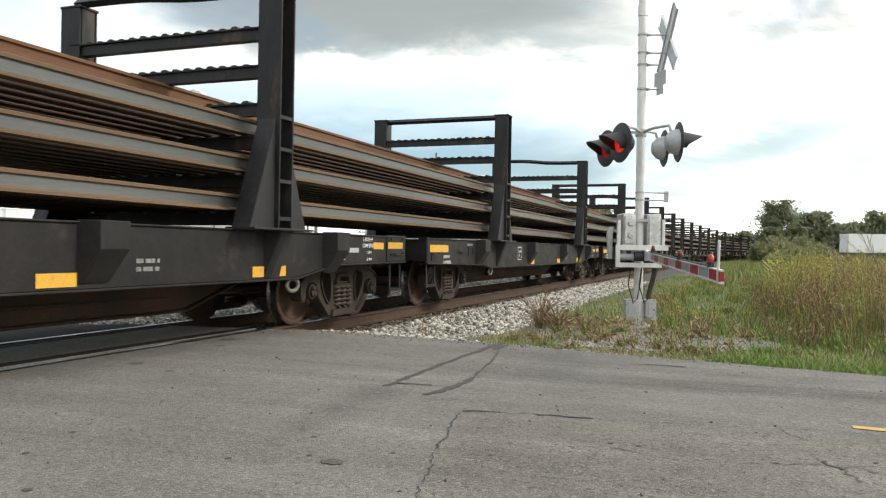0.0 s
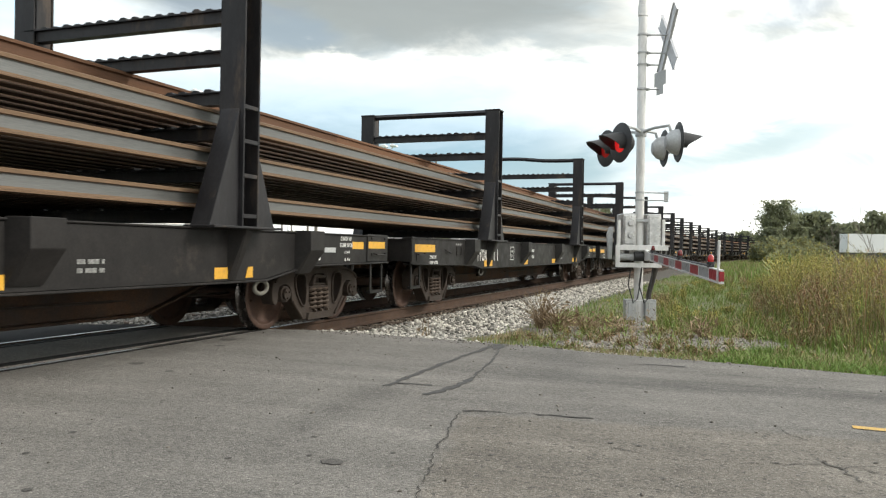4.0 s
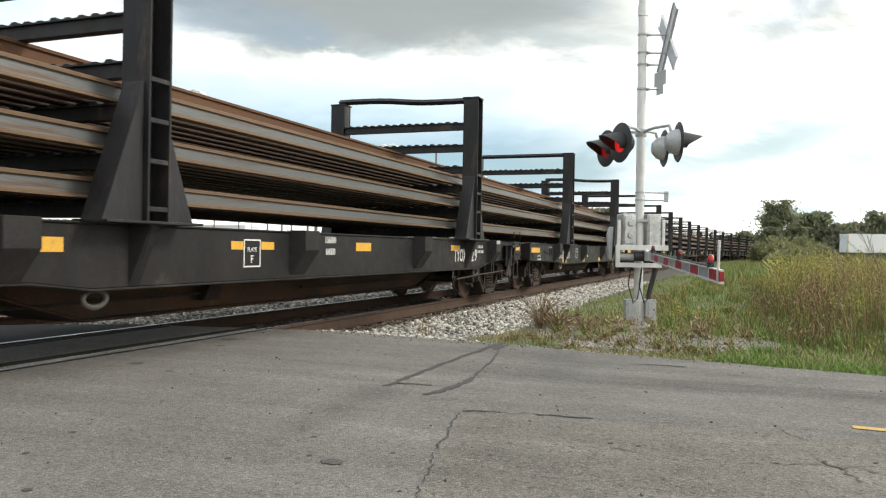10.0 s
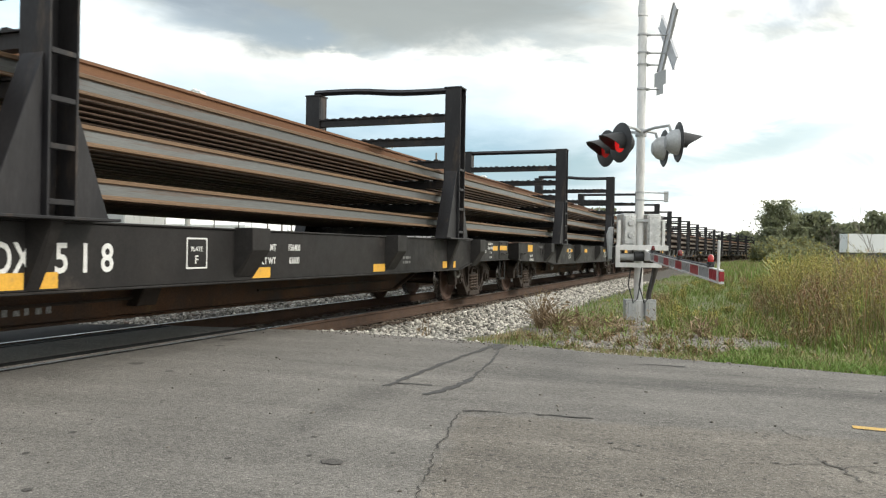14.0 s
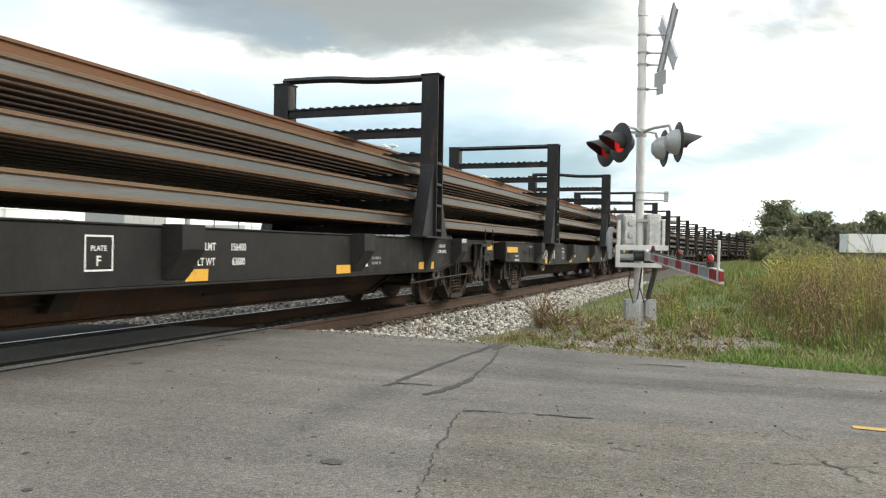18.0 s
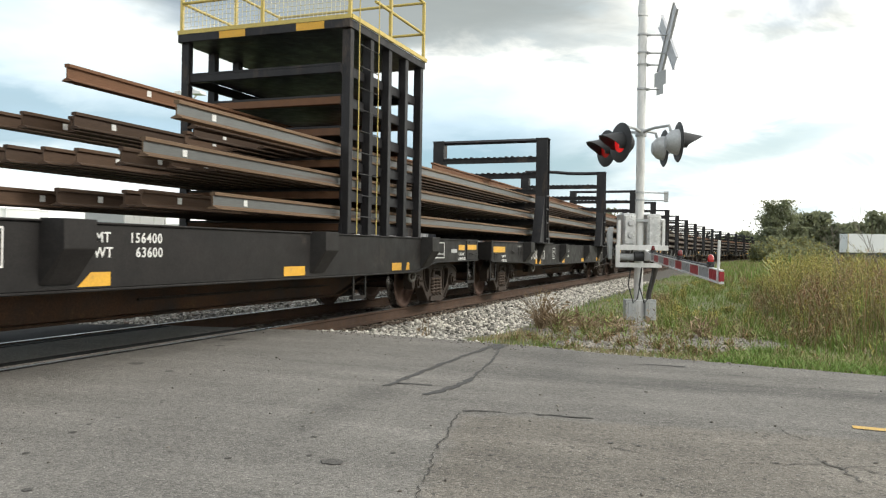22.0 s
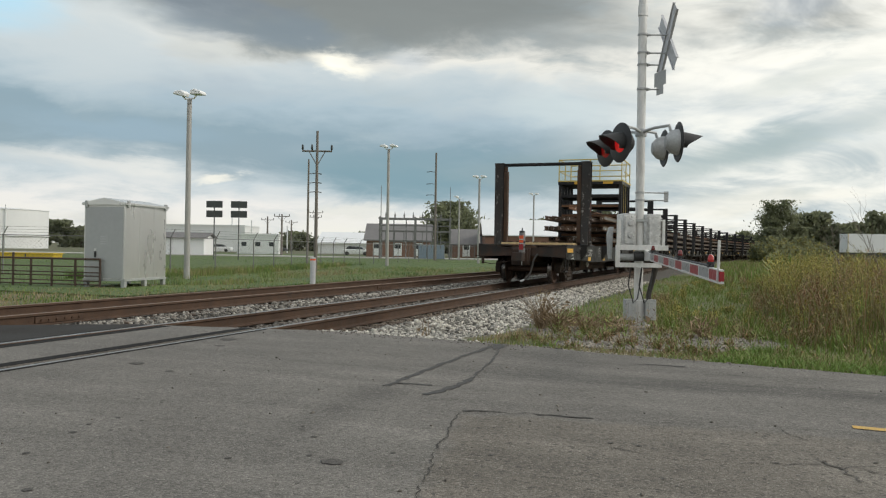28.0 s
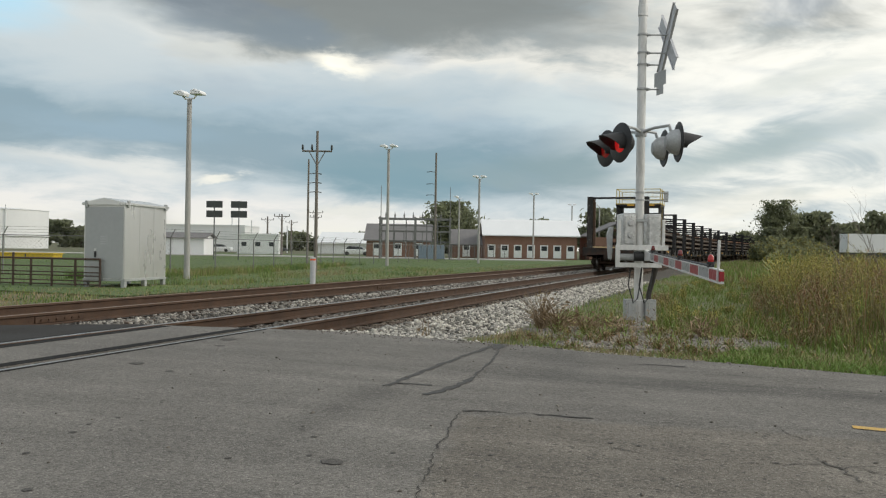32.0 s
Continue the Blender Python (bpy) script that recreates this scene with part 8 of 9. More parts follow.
blades("verge_grass", "short bright green roadside grass", verge_points(17000, -3.2, 9.5, 7.0, 16, 21, lambda x, y, r: near_grass(x, y, r) if lush(x, y) else 0.06, grass_height), 0.07, 0.24, 0.012,
       [GRASS_G, GRASS_O, GRASS_D], [0.68, 0.22, 0.10], 31)
blades("verge_grass", "trodden dry roadside grass", verge_points(6000, -3.2, 1.2, 8.0, 15, 28, lambda x, y, r: 0 if lush(x, y) else near_grass(x, y, r), grass_height), 0.05, 0.19, 0.010,
       [GRASS_G, GRASS_O, GRASS_D, WEED_B], [0.18, 0.3, 0.32, 0.2], 38, 0.9)
blades("field_grass", "knee-high green meadow grass beside the track", verge_points(56000, -3.4, 10, 12.0, 42, 22, lambda x, y, r: 0 if on_shoulder(x, y) or bare(x, y) else 1.0,
       lambda x, y: 0.75 + 0.5 * noise.noise(Vector((x * 0.25, y * 0.25, 7)))), 0.08, 0.25, 0.010, [GRASS_G, GRASS_O, GRASS_D], [0.74, 0.18, 0.08], 32, 0.7)
blades("far_grass", "meadow grass further along the track", verge_points(26000, -2, 34, 38, 130, 23, lambda x, y, r: 0 if x < on_track(y)[0] + 3.6 else 1.0), 0.25, 0.55, 0.05,
       [GRASS_G, GRASS_O, GRASS_D], [0.45, 0.4, 0.15], 33)
def lawn():
    """The mown turf itself, under its blades."""
    xs, ys = np.arange(-90, SECOND - 2.6, 1.2), np.arange(15.5, 112, 1.2)
    v, n = [], len(xs)
    for y in ys:
        for x in xs:
            v.append((x, y, ground_z(x, y) + 0.03 + 0.012 * noise.noise(Vector((x * 0.9, y * 0.9, 4)))))
    f = [(j * n + i, j * n + i + 1, (j + 1) * n + i + 1, (j + 1) * n + i) for j in range(len(ys) - 1) for i in range(n - 1)
         if xs[i] < SECOND - 4.2 + 1.2 * noise.noise(Vector((xs[i] * 0.3, ys[j] * 0.25, 6)))]
    turf = material("turf", (0.066, 0.108, 0.030), 0.95, alt=(0.105, 0.145, 0.042), scale=0.5, mixing=0.8, grain=14, grain_amt=0.35, bump=0.7, bump_scale=20, stain=(0.15, 0.145, 0.06), stain_scale=0.35, stain_amt=0.05, mid=(3.0, 0.2))
    me = bpy.data.meshes.new("lawn")
    me.from_pydata(v, [], f)
    me.materials.append(turf)
    tagged(new("lawn", me), "mown green turf beyond the tracks", "lawn", kind="structure")


lawn()
blades("lawn_grass", "mown green lawn beyond the tracks", verge_points(40000, -60, SECOND - 2.3, 13, 80, 24), 0.05, 0.12, 0.03, [GRASS_L, GRASS_G], [0.75, 0.25], 34)
blades("trackside_grass", "uncut pale grass along the second track", verge_points(22000, -18, SECOND - 2.1, 9, 70, 25), 0.03, 0.13, 0.014, [GRASS_G, GRASS_O, GRASS_D], [0.16, 0.30, 0.54], 35)
blades("rough_grass", "rank uneven grass and dry stalks beside the hut and poles", verge_points(7000, -23, SECOND - 3.0, 20.5, 46, 27, lambda x, y, r: 0.02 if x > -15.5 and y < 26 else 1.0 if noise.noise(Vector((x * 0.35, y * 0.3, 14))) > 0.05 else 0.04), 0.12, 0.36, 0.012, [GRASS_L, GRASS_G, GRASS_O, GRASS_D], [0.3, 0.2, 0.3, 0.2], 39, 0.5)
blades("fence_grass", "tall rank grass along the fence", verge_points(9000, -26, -19.5, 22, 52, 26, lambda x, y, r: 1.0 if abs(x - float(np.interp(y, [26.6, 33, 50], [-22.3, -22.6, -26.6]))) < 0.9 else 0.0),
       0.18, 0.48, 0.022, [GRASS_L, GRASS_G, GRASS_O, GRASS_D], [0.4, 0.25, 0.22, 0.13], 36)


def gravel_patch():
    """The stony bare ground at the signal's foot and the dry road edge."""
    def place(rng):
        while True:
            if rng.random_sample() < 0.65:
                x, y = rng.uniform(-3.0, 1.2), rng.uniform(9.2, 13.6)
                if not bare(x, y):
                    continue
            else:
                x = rng.uniform(-2.6, 6)
                y = road_edge(x) + abs(rng.normal(0, 0.18)) + 0.02
            if y < road_edge(x):
                continue
            return x, y, ground_z(x, y) + 0.004
    stones("gravel_stones", "small grey stones on the bare verge", 5200, place, 0.021, [GRAVEL_STONE], 8)
    # the trodden gravelly earth itself
    xs, ys = np.arange(-3.6, 1.0, 0.12), np.arange(8.6, 14.0, 0.12)
    n = len(xs)
    v = [(x, y, ground_z(x, y) + 0.006 + 0.012 * noise.noise(Vector((x * 2.0, y * 2.0, 3)))) for y in ys for x in xs]
    f = [(j * n + i, j * n + i + 1, (j + 1) * n + i + 1, (j + 1) * n + i) for j in range(len(ys) - 1) for i in range(n - 1)
         if bare(xs[i], ys[j]) and ys[j] > road_edge(xs[i]) + 0.1]
    me = bpy.data.meshes.new("bare_ground")
    me.from_pydata(v, [], f)
    me.materials.append(GRAVEL)
    tagged(new("bare_ground", me), "trodden grey-brown gravelly earth round the signal", "ground", kind="structure")


gravel_patch()


def weeds(name, label, n, region, seed, hmin, hmax, mats, weights, leaf=0.055, per=22):
    """Tall weeds: thin stems, narrow leaves greener below and browner in patches, and plumes at the top."""
    rng = np.random.RandomState(seed)
    V, F, S = [], [], []
    for _ in range(n):
        x, y, sc = region(rng)
        z = ground_z(x, y)
        h = rng.uniform(hmin, hmax) * sc
        lean = rng.normal(0, 0.13, 2) * h
        q = noise.noise(Vector((x * 0.75, y * 0.6, 17))) + rng.normal(0, 0.07)
        kind = rng.choice(3, p=weights) if rng.random_sample() < 0.12 else (1 if q > 0.04 + 0.05 * (y - 12.5) else 2 if q < -0.22 else 0)
        top, base = np.array([x + lean[0], y + lean[1], z + h]), np.array([x, y, z])
        a = rng.uniform(0, 6.28)
        w = np.array([math.cos(a), math.sin(a), 0]) * 0.0035
        o = len(V)
        V.extend([base - w, base + w, top + w * 0.3, top - w * 0.3])
        F.append((o, o + 1, o + 2, o + 3))
        S.append(1)
        plume = rng.random_sample() < 0.6
        for k in range(per):
            t = rng.uniform(0.06, 1.0) ** 0.9
            a = rng.uniform(0, 6.28)
            head = t > 0.78 and plume
            c = base + (top - base) * t
            out = np.array([math.cos(a), math.sin(a), rng.uniform(-0.1, 1.5)])
            ln = leaf * rng.uniform(0.6, 2.2) * (1.4 - 0.75 * t) * (0.5 if head else 1.0)
            sd = np.array([-math.sin(a), math.cos(a), rng.uniform(-0.4, 0.4)]) * ln * (0.3 if head else 0.12)
            if head:
                c = c + rng.normal(0, 0.034, 3)
            o = len(V)
            V.extend([c, c + out * ln * 0.45 + sd, c + out * ln, c + out * ln * 0.45 - sd])
            F.append((o, o + 1, o + 2, o + 3))
            u = rng.random_sample()
            if t < 0.28:
                S.append(2 if u < 0.62 else 0 if u < 0.85 else 1)
            elif head:
                S.append((1 if u < 0.7 else 3) if kind == 1 else (3 if u < 0.7 else 0))
            else:
                S.append(3 if kind == 0 and u < 0.5 else kind if u < 0.9 else 0)
    return mesh_np(name, np.array(V), np.array(F), S, mats, label, "weeds")


def clumps(name, label, n, region, seed, mats):
    """Weeds in clumps: long upright blades and stems from one root, small leaves, and plumes, seed heads or bare tops.
    mats: olive, brown, green, yellow, dry."""
    rng = np.random.RandomState(seed)
    V, S = [], []
    tones = {"gold": [0.50, 0.06, 0.30, 0.04, 0.10], "rust": [0.24, 0.36, 0.14, 0.02, 0.24], "green": [0.22, 0.02, 0.70, 0.0, 0.06], "grey": [0.20, 0.25, 0.10, 0.0, 0.45]}
    stems = {"gold": 10, "rust": 9, "green": 2, "grey": 8}
    strips = {"gold": 12, "rust": 12, "green": 22, "grey": 16}
    for _ in range(n):
        x, y, h, kind = region(rng)
        root = np.array([x, y, ground_z(x, y) - 0.02])
        spread = rng.uniform(0.10, 0.22) * (0.5 + h)
        p = tones[kind]
        # long blades, each two quads bending outwards
        m = strips[kind]
        a, b = rng.uniform(0, 6.28, m), rng.uniform(0, 6.28, m)
        hh = h * rng.uniform(0.35, 0.92, m)
        rr = spread * rng.uniform(0.1, 1.3, m)
        d = np.stack([np.cos(a), np.sin(a), np.zeros(m)], 1)
        w = np.stack([np.cos(b), np.sin(b), np.zeros(m)], 1) * rng.uniform(0.0025, 0.0085, m)[:, None]
        p0 = root + d * (rr * 0.3)[:, None]
        p1 = root + d * (rr * 0.55)[:, None] + np.stack([np.zeros(m), np.zeros(m), hh * 0.62], 1)
        p2 = root + d * rr[:, None] + np.stack([np.zeros(m), np.zeros(m), hh], 1)
        V.append(np.stack([p0 - w, p0 + w, p1 + w * 0.8, p1 - w * 0.8], 1))
        V.append(np.stack([p1 - w * 0.8, p1 + w * 0.8, p2 + w * 0.15, p2 - w * 0.15], 1))
        sl = rng.choice(5, m, p=p)
        S += [sl, sl]
        # stems with leaves and heads
        m = stems[kind]
        a, b = rng.uniform(0, 6.28, m), rng.uniform(0, 6.28, m)
        rr = spread * rng.random_sample(m) ** 0.7
        hh = h * rng.uniform(0.62, 1.08, m) * (1.0 - 0.2 * rr / spread)
        d = np.stack([np.cos(a), np.sin(a), np.zeros(m)], 1)
        p0 = root + d * (rr * 0.35)[:, None]
        p2 = root + d * rr[:, None] + np.stack([rng.normal(0, 0.03, m), rng.normal(0, 0.03, m), hh], 1)
        w = np.stack([np.cos(b), np.sin(b), np.zeros(m)], 1) * 0.0022
        V.append(np.stack([p0 - w, p0 + w, p2 + w * 0.4, p2 - w * 0.4], 1))
        S.append(np.full(m, 4 if kind in ("grey", "rust") else 0))
        for part_, per, lo, hi in (("leaf", 9, 0.15, 0.92), ("head", {"gold": 18, "rust": 12, "green": 0, "grey": 5}[kind], 0.76 if kind == "gold" else 0.68, 1.03)):
            if not per:
                continue
            k = m * per
            i = np.repeat(np.arange(m), per)
            t = rng.uniform(lo, hi, k)
            c = p0[i] + (p2[i] - p0[i]) * t[:, None]
            b = rng.uniform(0, 6.28, k)
            if part_ == "leaf":
                out = np.stack([np.cos(b), np.sin(b), rng.uniform(0.1, 1.8, k)], 1)
                ln = rng.uniform(0.04, 0.10, k) * (1.2 - 0.6 * t)
                wd = rng.uniform(0.003, 0.006, k)
                u = rng.random_sample(k)
                sl = np.where(u < 0.6, rng.choice(5, k, p=p), np.where(t < 0.45, 2, 0))
            else:
                c = c + rng.normal(0, 0.018, (k, 3))
                out = rng.normal(0, 0.6, (k, 3))
                ln = rng.uniform(0.018, 0.048, k)
                wd = np.full(k, 0.0085)
                u = rng.random_sample(k)
                sl = np.where(u < 0.75, 3 if kind == "gold" else 1, 0 if kind == "gold" else 4)
            side = np.stack([-out[:, 1], out[:, 0], rng.uniform(-0.3, 0.3, k)], 1)
            side = side / (np.linalg.norm(side, axis=1)[:, None] + 1e-6) * wd[:, None]
            q = out * ln[:, None]
            V.append(np.stack([c, c + q * 0.5 + side, c + q - np.stack([np.zeros(k), np.zeros(k), 0.2 * ln], 1), c + q * 0.5 - side], 1))
            S.append(sl)
    V = np.concatenate(V).reshape(-1, 3)
    return mesh_np(name, V, np.arange(len(V)).reshape(-1, 4), np.concatenate(S), mats, label, "weeds")


def tall_bank(rng):
    """Place, height and kind of a clump: low green in front, brown in the middle, yellow-plumed and tallest behind."""
    while True:
        x, y = rng.uniform(-0.2, 5.2), 10.2 + 16 * rng.random_sample() ** 1.25
        if x > 0.19 * y + 0.5:
            continue
        front = 10.5 if x > 1.3 else 10.5 + (1.3 - x) * 1.9
        d = y - front - 0.35 * noise.noise(Vector((x * 1.3, 2.0, 0)))
        edge = 0.66 + 0.26 * noise.noise(Vector((y * 0.6, 7.0, 0)))
        if d < 0 or x < edge - 0.25 * rng.random_sample() ** 2:
            continue
        q = noise.noise(Vector((x * 1.1, y * 0.55, 17))) + rng.normal(0, 0.09)
        rise = min(1.0, 0.35 + d * 0.36) * min(1.0, 0.62 + (x - edge) * 0.7)
        h = rise * (1.15 + 0.5 * noise.noise(Vector((x * 1.5, y * 0.8, 1))) + rng.normal(0, 0.10))
        if d < 1.0:
            kind = "green" if q > -0.12 else "grey"
            h *= 0.85
        elif d < 4.2:
            kind = "rust" if q > -0.02 else "gold" if q < -0.16 else "grey" if rng.random_sample() < 0.5 else "green"
        else:
            kind = "gold" if q > -0.25 else "rust"
        return x, y, max(0.22, h), kind


clumps("weed_bank", "tall tangle of olive and brown weeds with yellow plumes", 720, tall_bank, 41, [WEED_O, WEED_R, GRASS_G, WEED_Y, GRASS_D])


def edge_strip(x, y, rng):
    d = y - road_edge(x)
    if x < -0.25 + 0.6 * noise.noise(Vector((x * 1.5, y * 1.5, 2))) or x > 0.19 * y + 0.5 or d > 2.2:
        return 0.0
    return 0.2 + 0.8 * (noise.noise(Vector((x * 1.6, y * 1.6, 31))) > -0.1)


blades("verge_grass", "lush bright green grass along the road's edge", verge_points(10000, -0.8, 3.0, 7.8, 12.0, 46, edge_strip, lambda x, y: 0.7 + 0.5 * noise.noise(Vector((x * 1.8, y * 1.8, 8)))), 0.05, 0.20, 0.008,
       [GRASS_B, GRASS_G, GRASS_O, GRASS_D], [0.36, 0.34, 0.18, 0.12], 47, 1.1)


def trodden_clump(rng):
    while True:
        x, y = rng.uniform(-3.0, 0.8), rng.uniform(9.2, 13.4)
        if y < road_edge(x) + 0.3 or on_shoulder(x, y) or noise.noise(Vector((x * 1.2, y * 1.2, 40))) < 0.0:
            continue
        return x, y, rng.uniform(0.05, 0.16), "grey" if rng.random_sample() < 0.7 else "rust" if rng.random_sample() < 0.5 else "green"


clumps("low_weeds", "flattened dry weeds on the stony verge", 75, trodden_clump, 48, [GRASS_O, WEED_R, GRASS_G, WEED_Y, GRASS_D])


def meadow_clump(rng):
    while True:
        x, y = rng.uniform(-2.0, 1.0), 12.8 + 22 * rng.random_sample() ** 1.3
        if on_shoulder(x, y) or x > 0.55 or bare(x, y):
            continue
        q = noise.noise(Vector((x * 0.8, y * 0.35, 23)))
        if q < -0.05 and rng.random_sample() < 0.8:
            continue
        return x, y, rng.uniform(0.18, 0.42) * (1 + q), "grey" if q > 0.22 else "green" if rng.random_sample() < 0.8 else "gold"


clumps("meadow_weeds", "scattered knee-high weeds in the meadow grass", 230, meadow_clump, 45, [WEED_O, WEED_R, GRASS_G, WEED_Y, GRASS_D])


def far_bank(rng):
    while True:
        y = rng.uniform(24, 75)
        x = rng.uniform(0.6 + (y - 24) * 0.03, 16)
        return x, y, 0.9 + 0.4 * noise.noise(Vector((x * 0.3, y * 0.3, 8)))


weeds("weed_bank", "yellowish tall weeds further along the field", 1500, far_bank, 42, 0.6, 1.4, [GRASS_O, WEED_B, GRASS_G, WEED_Y], [0.55, 0.12, 0.33], 0.14, 18)


def low_weeds(rng):
    while True:
        x, y = rng.uniform(-2.6, 4.0), rng.uniform(9.0, 17)
        if y < road_edge(x) + 0.3 or on_shoulder(x, y):
            continue
        return x, y, 1.0


weeds("low_weeds", "scattered low weeds with dry stems", 420, low_weeds, 43, 0.15, 0.5, [GRASS_O, WEED_B, GRASS_G, WEED_Y], [0.4, 0.35, 0.25], 0.035, 14)


def dry_shrub(x, y, h, r, n, seed, label="dry brown weed clump at the ballast's edge"):
    rng = np.random.RandomState(seed)
    ob = thing("dry_clump", label, "weed", "dry clumps", at=pose(x, y, ground_z(x, y) if x > TRACK + 3.2 else -0.3))
    g = Geo()
    for i in range(n):
        a, l = rng.uniform(0, 6.28), rng.uniform(0.3, 1.0)
        tip = (math.cos(a) * r * l, math.sin(a) * r * l, h * rng.uniform(0.35, 1.05) * (1.15 - 0.5 * l))
        mid = (tip[0] * 0.35 + rng.normal(0, 0.02), tip[1] * 0.35 + rng.normal(0, 0.02), tip[2] * 0.6)
        g.tube([(tip[0] * 0.08, tip[1] * 0.08, 0), mid, tip], [0.005, 0.004, 0.002], 3, close=False)
    part("stem_tuft", g, WEED_B, ob)
    V, F, S = [], [], []
    for i in range(n // 2):
        a, l, t = rng.uniform(0, 6.28), rng.uniform(0.1, 1.0), rng.uniform(0.2, 1.0)
        c = np.array([math.cos(a) * r * l * t, math.sin(a) * r * l * t, h * t * (1.1 - 0.5 * l)])
        u, v = rng.normal(0, 0.016, 3), rng.normal(0, 0.028, 3)
        o = len(V)
        V += [c - u, c + v - u * 0.3, c + v * 1.6, c + u]
        F.append((o, o + 1, o + 2, o + 3))
        S.append(0 if rng.random_sample() < 0.75 else 1)
    me = mesh_np("foliage", np.array(V), np.array(F), S, [WEED_B, GRASS_D], "", None)
    part("foliage", me, None, ob)


dry_shrub(-2.95, 12.1, 0.66, 0.46, 120, 51)
dry_shrub(-2.62, 11.8, 0.5, 0.48, 110, 52)
dry_shrub(-2.25, 12.2, 0.34, 0.40, 70, 57)
dry_shrub(-1.75, 12.35, 0.28, 0.55, 90, 53, "flattened dry weeds at the signal's foot")
dry_shrub(-0.55, 12.2, 0.4, 0.4, 60, 54, "dry weeds with seed heads beside the signal")
dry_shrub(-4.15, 10.1, 0.42, 0.12, 10, 55, "thin dry stalks in the ballast")
dry_shrub(-3.9, 9.75, 0.5, 0.12, 8, 56, "thin dry stalks in the ballast")


def tree(x, y, h, spread, leaves, seed, label, mats=None, leaf=0.32, low=0.12, gaps=0.0, name="tree"):
    """Tapered trunk, limbs, and a crown of many small leaf clumps gathered round the limbs' ends."""
    rng = np.random.RandomState(seed)
    ob = thing(name, label, "tree", "trees round the field", at=pose(x, y, -0.5))
    g = Geo()
    g.tube([(0, 0, 0), (0.1, 0, h * 0.3), (0.0, 0.1, h * 0.62), (0.1, 0, h * 0.85)], [0.035 * h * 0.9, 0.028 * h, 0.016 * h, 0.004 * h], 8)
    part("trunk", g, BARK, ob, "", 0, True)
    ends = []
    lg = Geo()
    for i in range(22):
        t = rng.uniform(low + 0.08, 0.95)
        a = rng.uniform(0, 6.28)
        prof = math.sin(math.pi * min(1, max(0.08, (t - low) / (1 - low))) ** 0.75)
        r = spread * (0.25 + 0.75 * prof) * rng.uniform(0.55, 1.05)
        s0 = np.array([0, 0, h * t * 0.8])
        e = np.array([math.cos(a) * r, math.sin(a) * r, h * min(1.0, t + rng.uniform(0.0, 0.12))])
        m_ = (s0 + e) / 2 + np.array([0, 0, 0.04 * h])
        lg.tube([s0, m_, e], [0.010 * h, 0.006 * h, 0.002 * h], 5, close=False)
        ends += [e, (e + m_) / 2, m_ * 0.7 + e * 0.3]
    part("limbs", lg, BARK, ob, "", 0, True)
    ends = np.array(ends)
    c = ends[rng.randint(len(ends), size=leaves)] + rng.normal(0, 1, (leaves, 3)) * np.array([spread * 0.19, spread * 0.19, h * 0.055]) * rng.choice([0.6, 1.0, 1.4], (leaves, 1))
    c[:, 2] = np.clip(c[:, 2], 0.1 * h * low * 5, h * 1.03)
    u, v = rng.normal(0, leaf * 0.5, (leaves, 3)), rng.normal(0, leaf * 0.5, (leaves, 3))
    V = np.stack([c - u, c + v, c + u, c - v * 0.8], 1).reshape(-1, 3)
    F = np.arange(leaves * 4).reshape(-1, 4)
    me = mesh_np("crown", V, F, rng.choice(2, leaves, p=[0.6, 0.4]), mats or [LEAF_D, LEAF_M], "", None)
    part("crown", me, None, ob, "uneven leafy crown")
    return ob


def bush(x, y, h, r, leaves, seed, label, mats=None, leaf=0.3, z=-0.45):
    """A low bush down to the ground: twigs and leaf clumps."""
    rng = np.random.RandomState(seed)
    ob = thing("bush", label, "bush", "bushes by the track", at=pose(x, y, z))
    g = Geo()
    cs = []
    for i in range(14):
        a, k = rng.uniform(0, 6.28), rng.uniform(0.1, 1.0)
        e = np.array([math.cos(a) * r * k, math.sin(a) * r * k, h * rng.uniform(0.35, 0.95) * (1.1 - 0.45 * k)])
        g.tube([(0.05 * e[0], 0.05 * e[1], 0), e * 0.55, e], [0.05, 0.03, 0.01], 4, close=False)
        cs += [e, e * 0.75, e * 0.5, e * 0.3]
    part("twigs", g, BARK, ob)
    cs = np.array(cs)
    c = cs[rng.randint(len(cs), size=leaves)] + rng.normal(0, 1, (leaves, 3)) * np.array([r * 0.2, r * 0.2, h * 0.12])
    c[:, 2] = np.clip(np.abs(c[:, 2]), 0.02, h * 1.05)
    u, v = rng.normal(0, leaf * 0.5, (leaves, 3)), rng.normal(0, leaf * 0.5, (leaves, 3))
    V = np.stack([c - u, c + v, c + u, c - v * 0.8], 1).reshape(-1, 3)
    me = mesh_np("leaves", V, np.arange(leaves * 4).reshape(-1, 4), rng.choice(2, leaves, p=[0.6, 0.4]), mats or [LEAF_D, LEAF_M], "", None)
    part("leaves", me, None, ob)


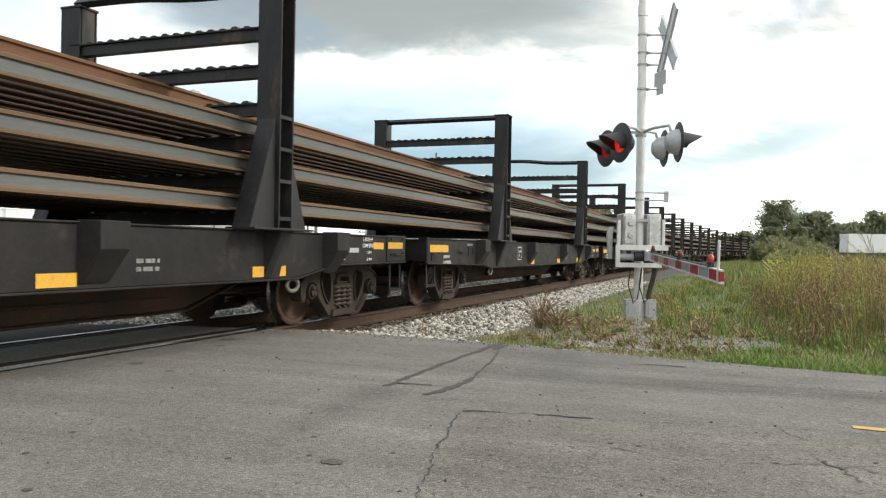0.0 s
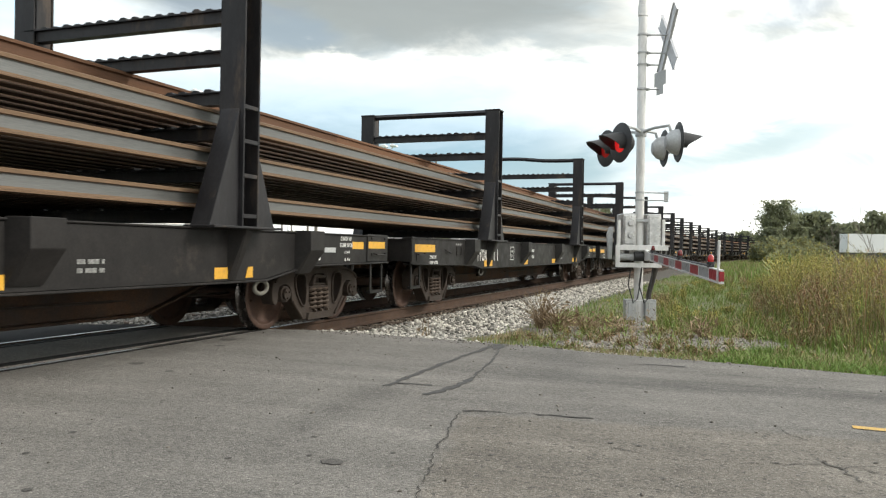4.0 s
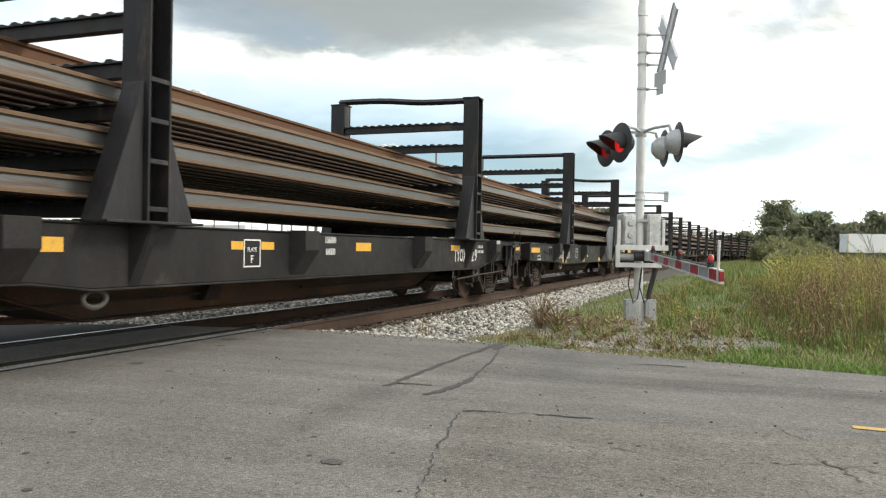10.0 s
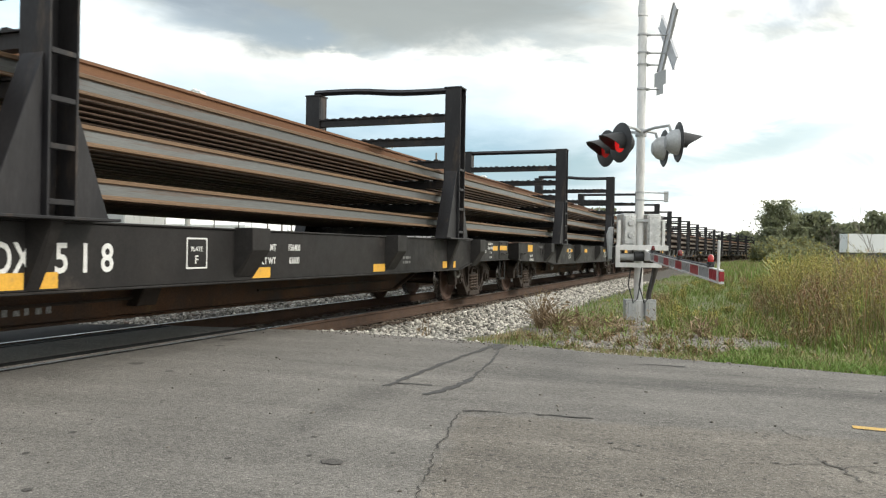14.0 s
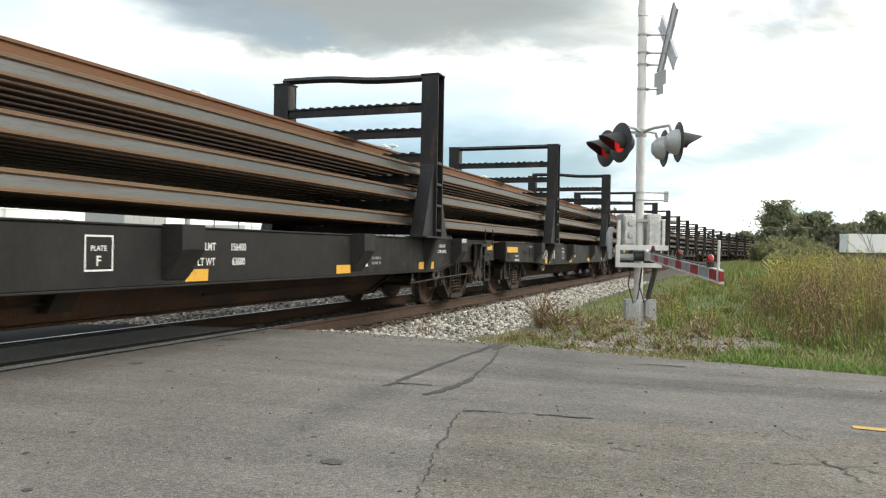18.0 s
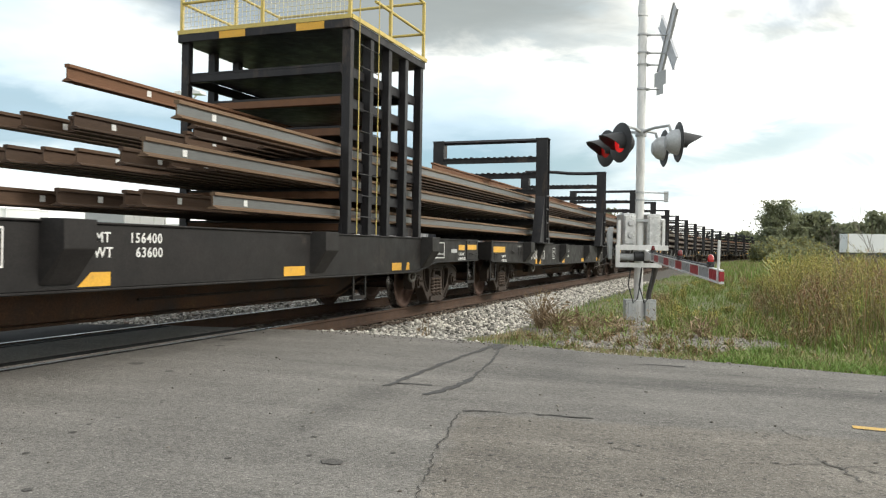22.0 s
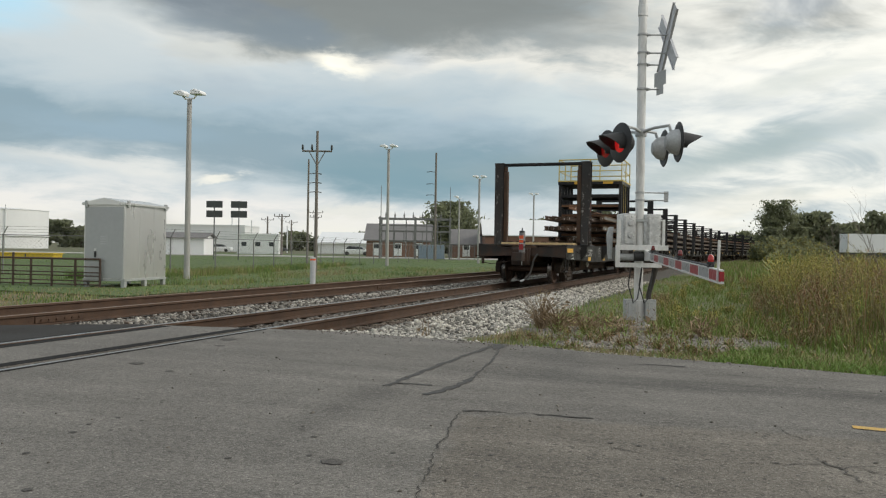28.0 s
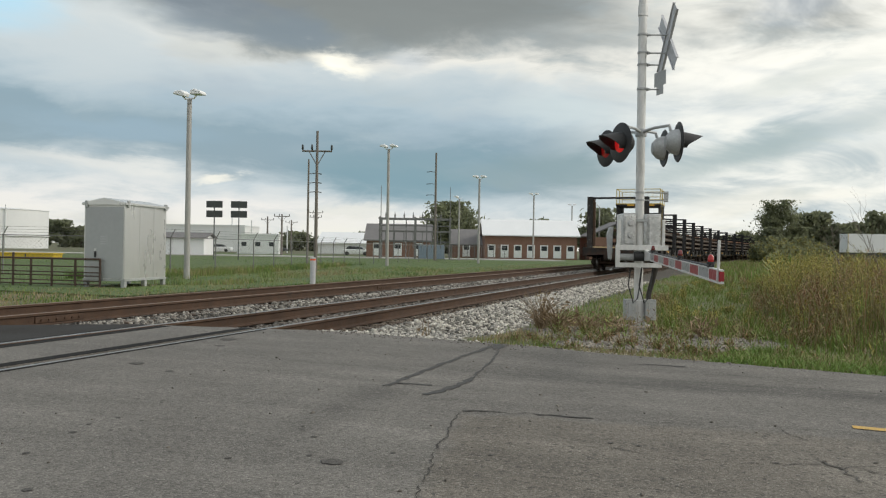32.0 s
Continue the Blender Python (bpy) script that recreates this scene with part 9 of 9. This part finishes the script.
# the tree clump and hedge that hide the train's head; the wood behind the trailer
tree(4.8, 128.0, 9.3, 3.2, 12000, 61, "broad dark green tree with a ragged crown", [LEAF_M, LEAF_D], leaf=0.19, low=0.04)
tree(3.9, 124.0, 5.2, 1.5, 4500, 62, "smaller tree thick with leaves", leaf=0.22, low=0.02)
tree(7.4, 130.0, 5.4, 2.2, 6500, 63, "leafy tree with dead twigs among the crown", [LEAF_M, LEAF_D], leaf=0.22, low=0.02)
for i, (x, y, h, r) in enumerate(((1.75, 112, 3.0, 1.0), (3.0, 110, 3.6, 1.3), (4.6, 112, 3.6, 1.9), (7.2, 114, 3.6, 2.2), (9.8, 116, 3.2, 2.4), (3.4, 100, 2.4, 1.6), (5.6, 96, 2.2, 2.2))):
    bush(x, y, h, r, 4000, 70 + i, "dense olive green hedge bush", [LEAF_M, WEED_O], leaf=0.2)
for i in range(14):
    x = 11.5 + i * 3.4
    tree(x, 172.0 + 3 * math.sin(i * 2.1), 8.4 + 1.6 * math.sin(i * 1.7 + 0.5), 3.2, 3600, 90 + i, "distant dark tree of a wood edge", leaf=0.55, low=0.0)
for i in range(8):
    tree(-3.0 + i * 3.0, 190.0 + 2 * math.cos(i * 2.6), 5.2 + 0.35 * i + 0.6 * math.sin(i * 2.3), 3.0, 2600, 110 + i, "distant dark tree of a wood edge", leaf=0.6, low=0.0)
tree(-45.2, 121.6, 9.0, 4.6, 9000, 131, "round olive tree behind the substation", [LEAF_M, LEAF_D], leaf=0.35)
tree(-31.5, 128.0, 6.5, 3.6, 4000, 132, "dark tree behind the brick buildings", leaf=0.4)
tree(-22.5, 131.0, 8.2, 4.0, 5000, 133, "dark tree behind the brick buildings", leaf=0.4)
tree(-15.5, 126.0, 6.4, 4.0, 4500, 134, "leafy tree by the track", leaf=0.4)
for i, (x, y, h) in enumerate(((-186, 163, 6.6), (-182, 166, 7.6), (-177.5, 168, 7.4), (-173.5, 170, 5.8))):
    tree(x, y, h, 3.2, 2600, 140 + i, "distant dark tree beside the white tank", leaf=0.6, low=0.0)
for i in range(16):
    tree(-128 + i * 5.3, 196 + 3 * math.sin(i * 2.0), 4.6 + 0.9 * math.sin(i * 1.3), 3.6, 1500, 160 + i, "distant low tree behind the works", leaf=0.7, low=0.0)


def dead_sapling(x, y, h, seed, lean):
    rng = np.random.RandomState(seed)
    ob = thing("dead_sapling", "bare dead sapling with thin grey branches", "sapling", at=pose(x, y, -0.2))

    def grow(p0, d, l, r, depth, g):
        p1 = p0 + d * l * 0.5 + rng.normal(0, 0.03, 3) * l
        p2 = p0 + d * l + rng.normal(0, 0.05, 3) * l
        g.tube([p0, p1, p2], [r, r * 0.8, r * 0.5], 4, close=False)
        if depth:
            for k in range(3):
                q = p0 + (p2 - p0) * rng.uniform(0.35, 1.0)
                nd = d + rng.normal(0, 0.38, 3)
                nd[2] = abs(nd[2]) * 0.8 + 0.25
                grow(q, nd / np.linalg.norm(nd), l * rng.uniform(0.5, 0.75), r * 0.55, depth - 1, g)
    g = Geo()
    grow(np.array([0, 0, 0.0]), np.array(lean) / np.linalg.norm(lean), h * 0.55, 0.013, 3, g)
    part("bough", g, DEAD, ob)


dead_sapling(2.75, 17.9, 2.6, 5, (-0.22, -0.05, 1.0))
dead_sapling(2.95, 17.7, 2.5, 8, (0.0, 0.0, 1.0))
dead_sapling(2.65, 18.0, 2.0, 11, (-0.5, 0.0, 0.8))
RIDERS = {k: [LOADS[k]] for k in LOADS}
RIDERS[-1].append(END_DEVICE)


# ---- what moves ----
def motions():
    times = [0.0 + 1.0 * i for i in range(33)]
    for k, car in CARS.items():
        s0 = -8.98 + PITCH * k
        rows = []
        for t in times:
            x, y, h = on_track(s0 + travel(t))
            rows.append((t, pose(x, y, 0, 0, 0, h)))
        walk(car, rows)
        for ob in RIDERS.get(k, []):
            walk(ob, rows)
        if k > 5:
            continue
        turns = [4 / 30 * i for i in range(241)]
        for b in car.children:
            if not b.name.startswith("truck_bolster"):
                continue
            for w in b.children:
                if not w.name.startswith("wheel"):
                    continue
                m0 = w.matrix_basis.copy()
                place = Matrix.Translation(m0.translation)
                turn0 = m0.to_3x3().to_4x4()
                walk(w, [(t, place @ Matrix.Rotation(-(travel(t) - travel(0)) / WHEEL_R, 4, "X") @ turn0) for t in turns])


motions()
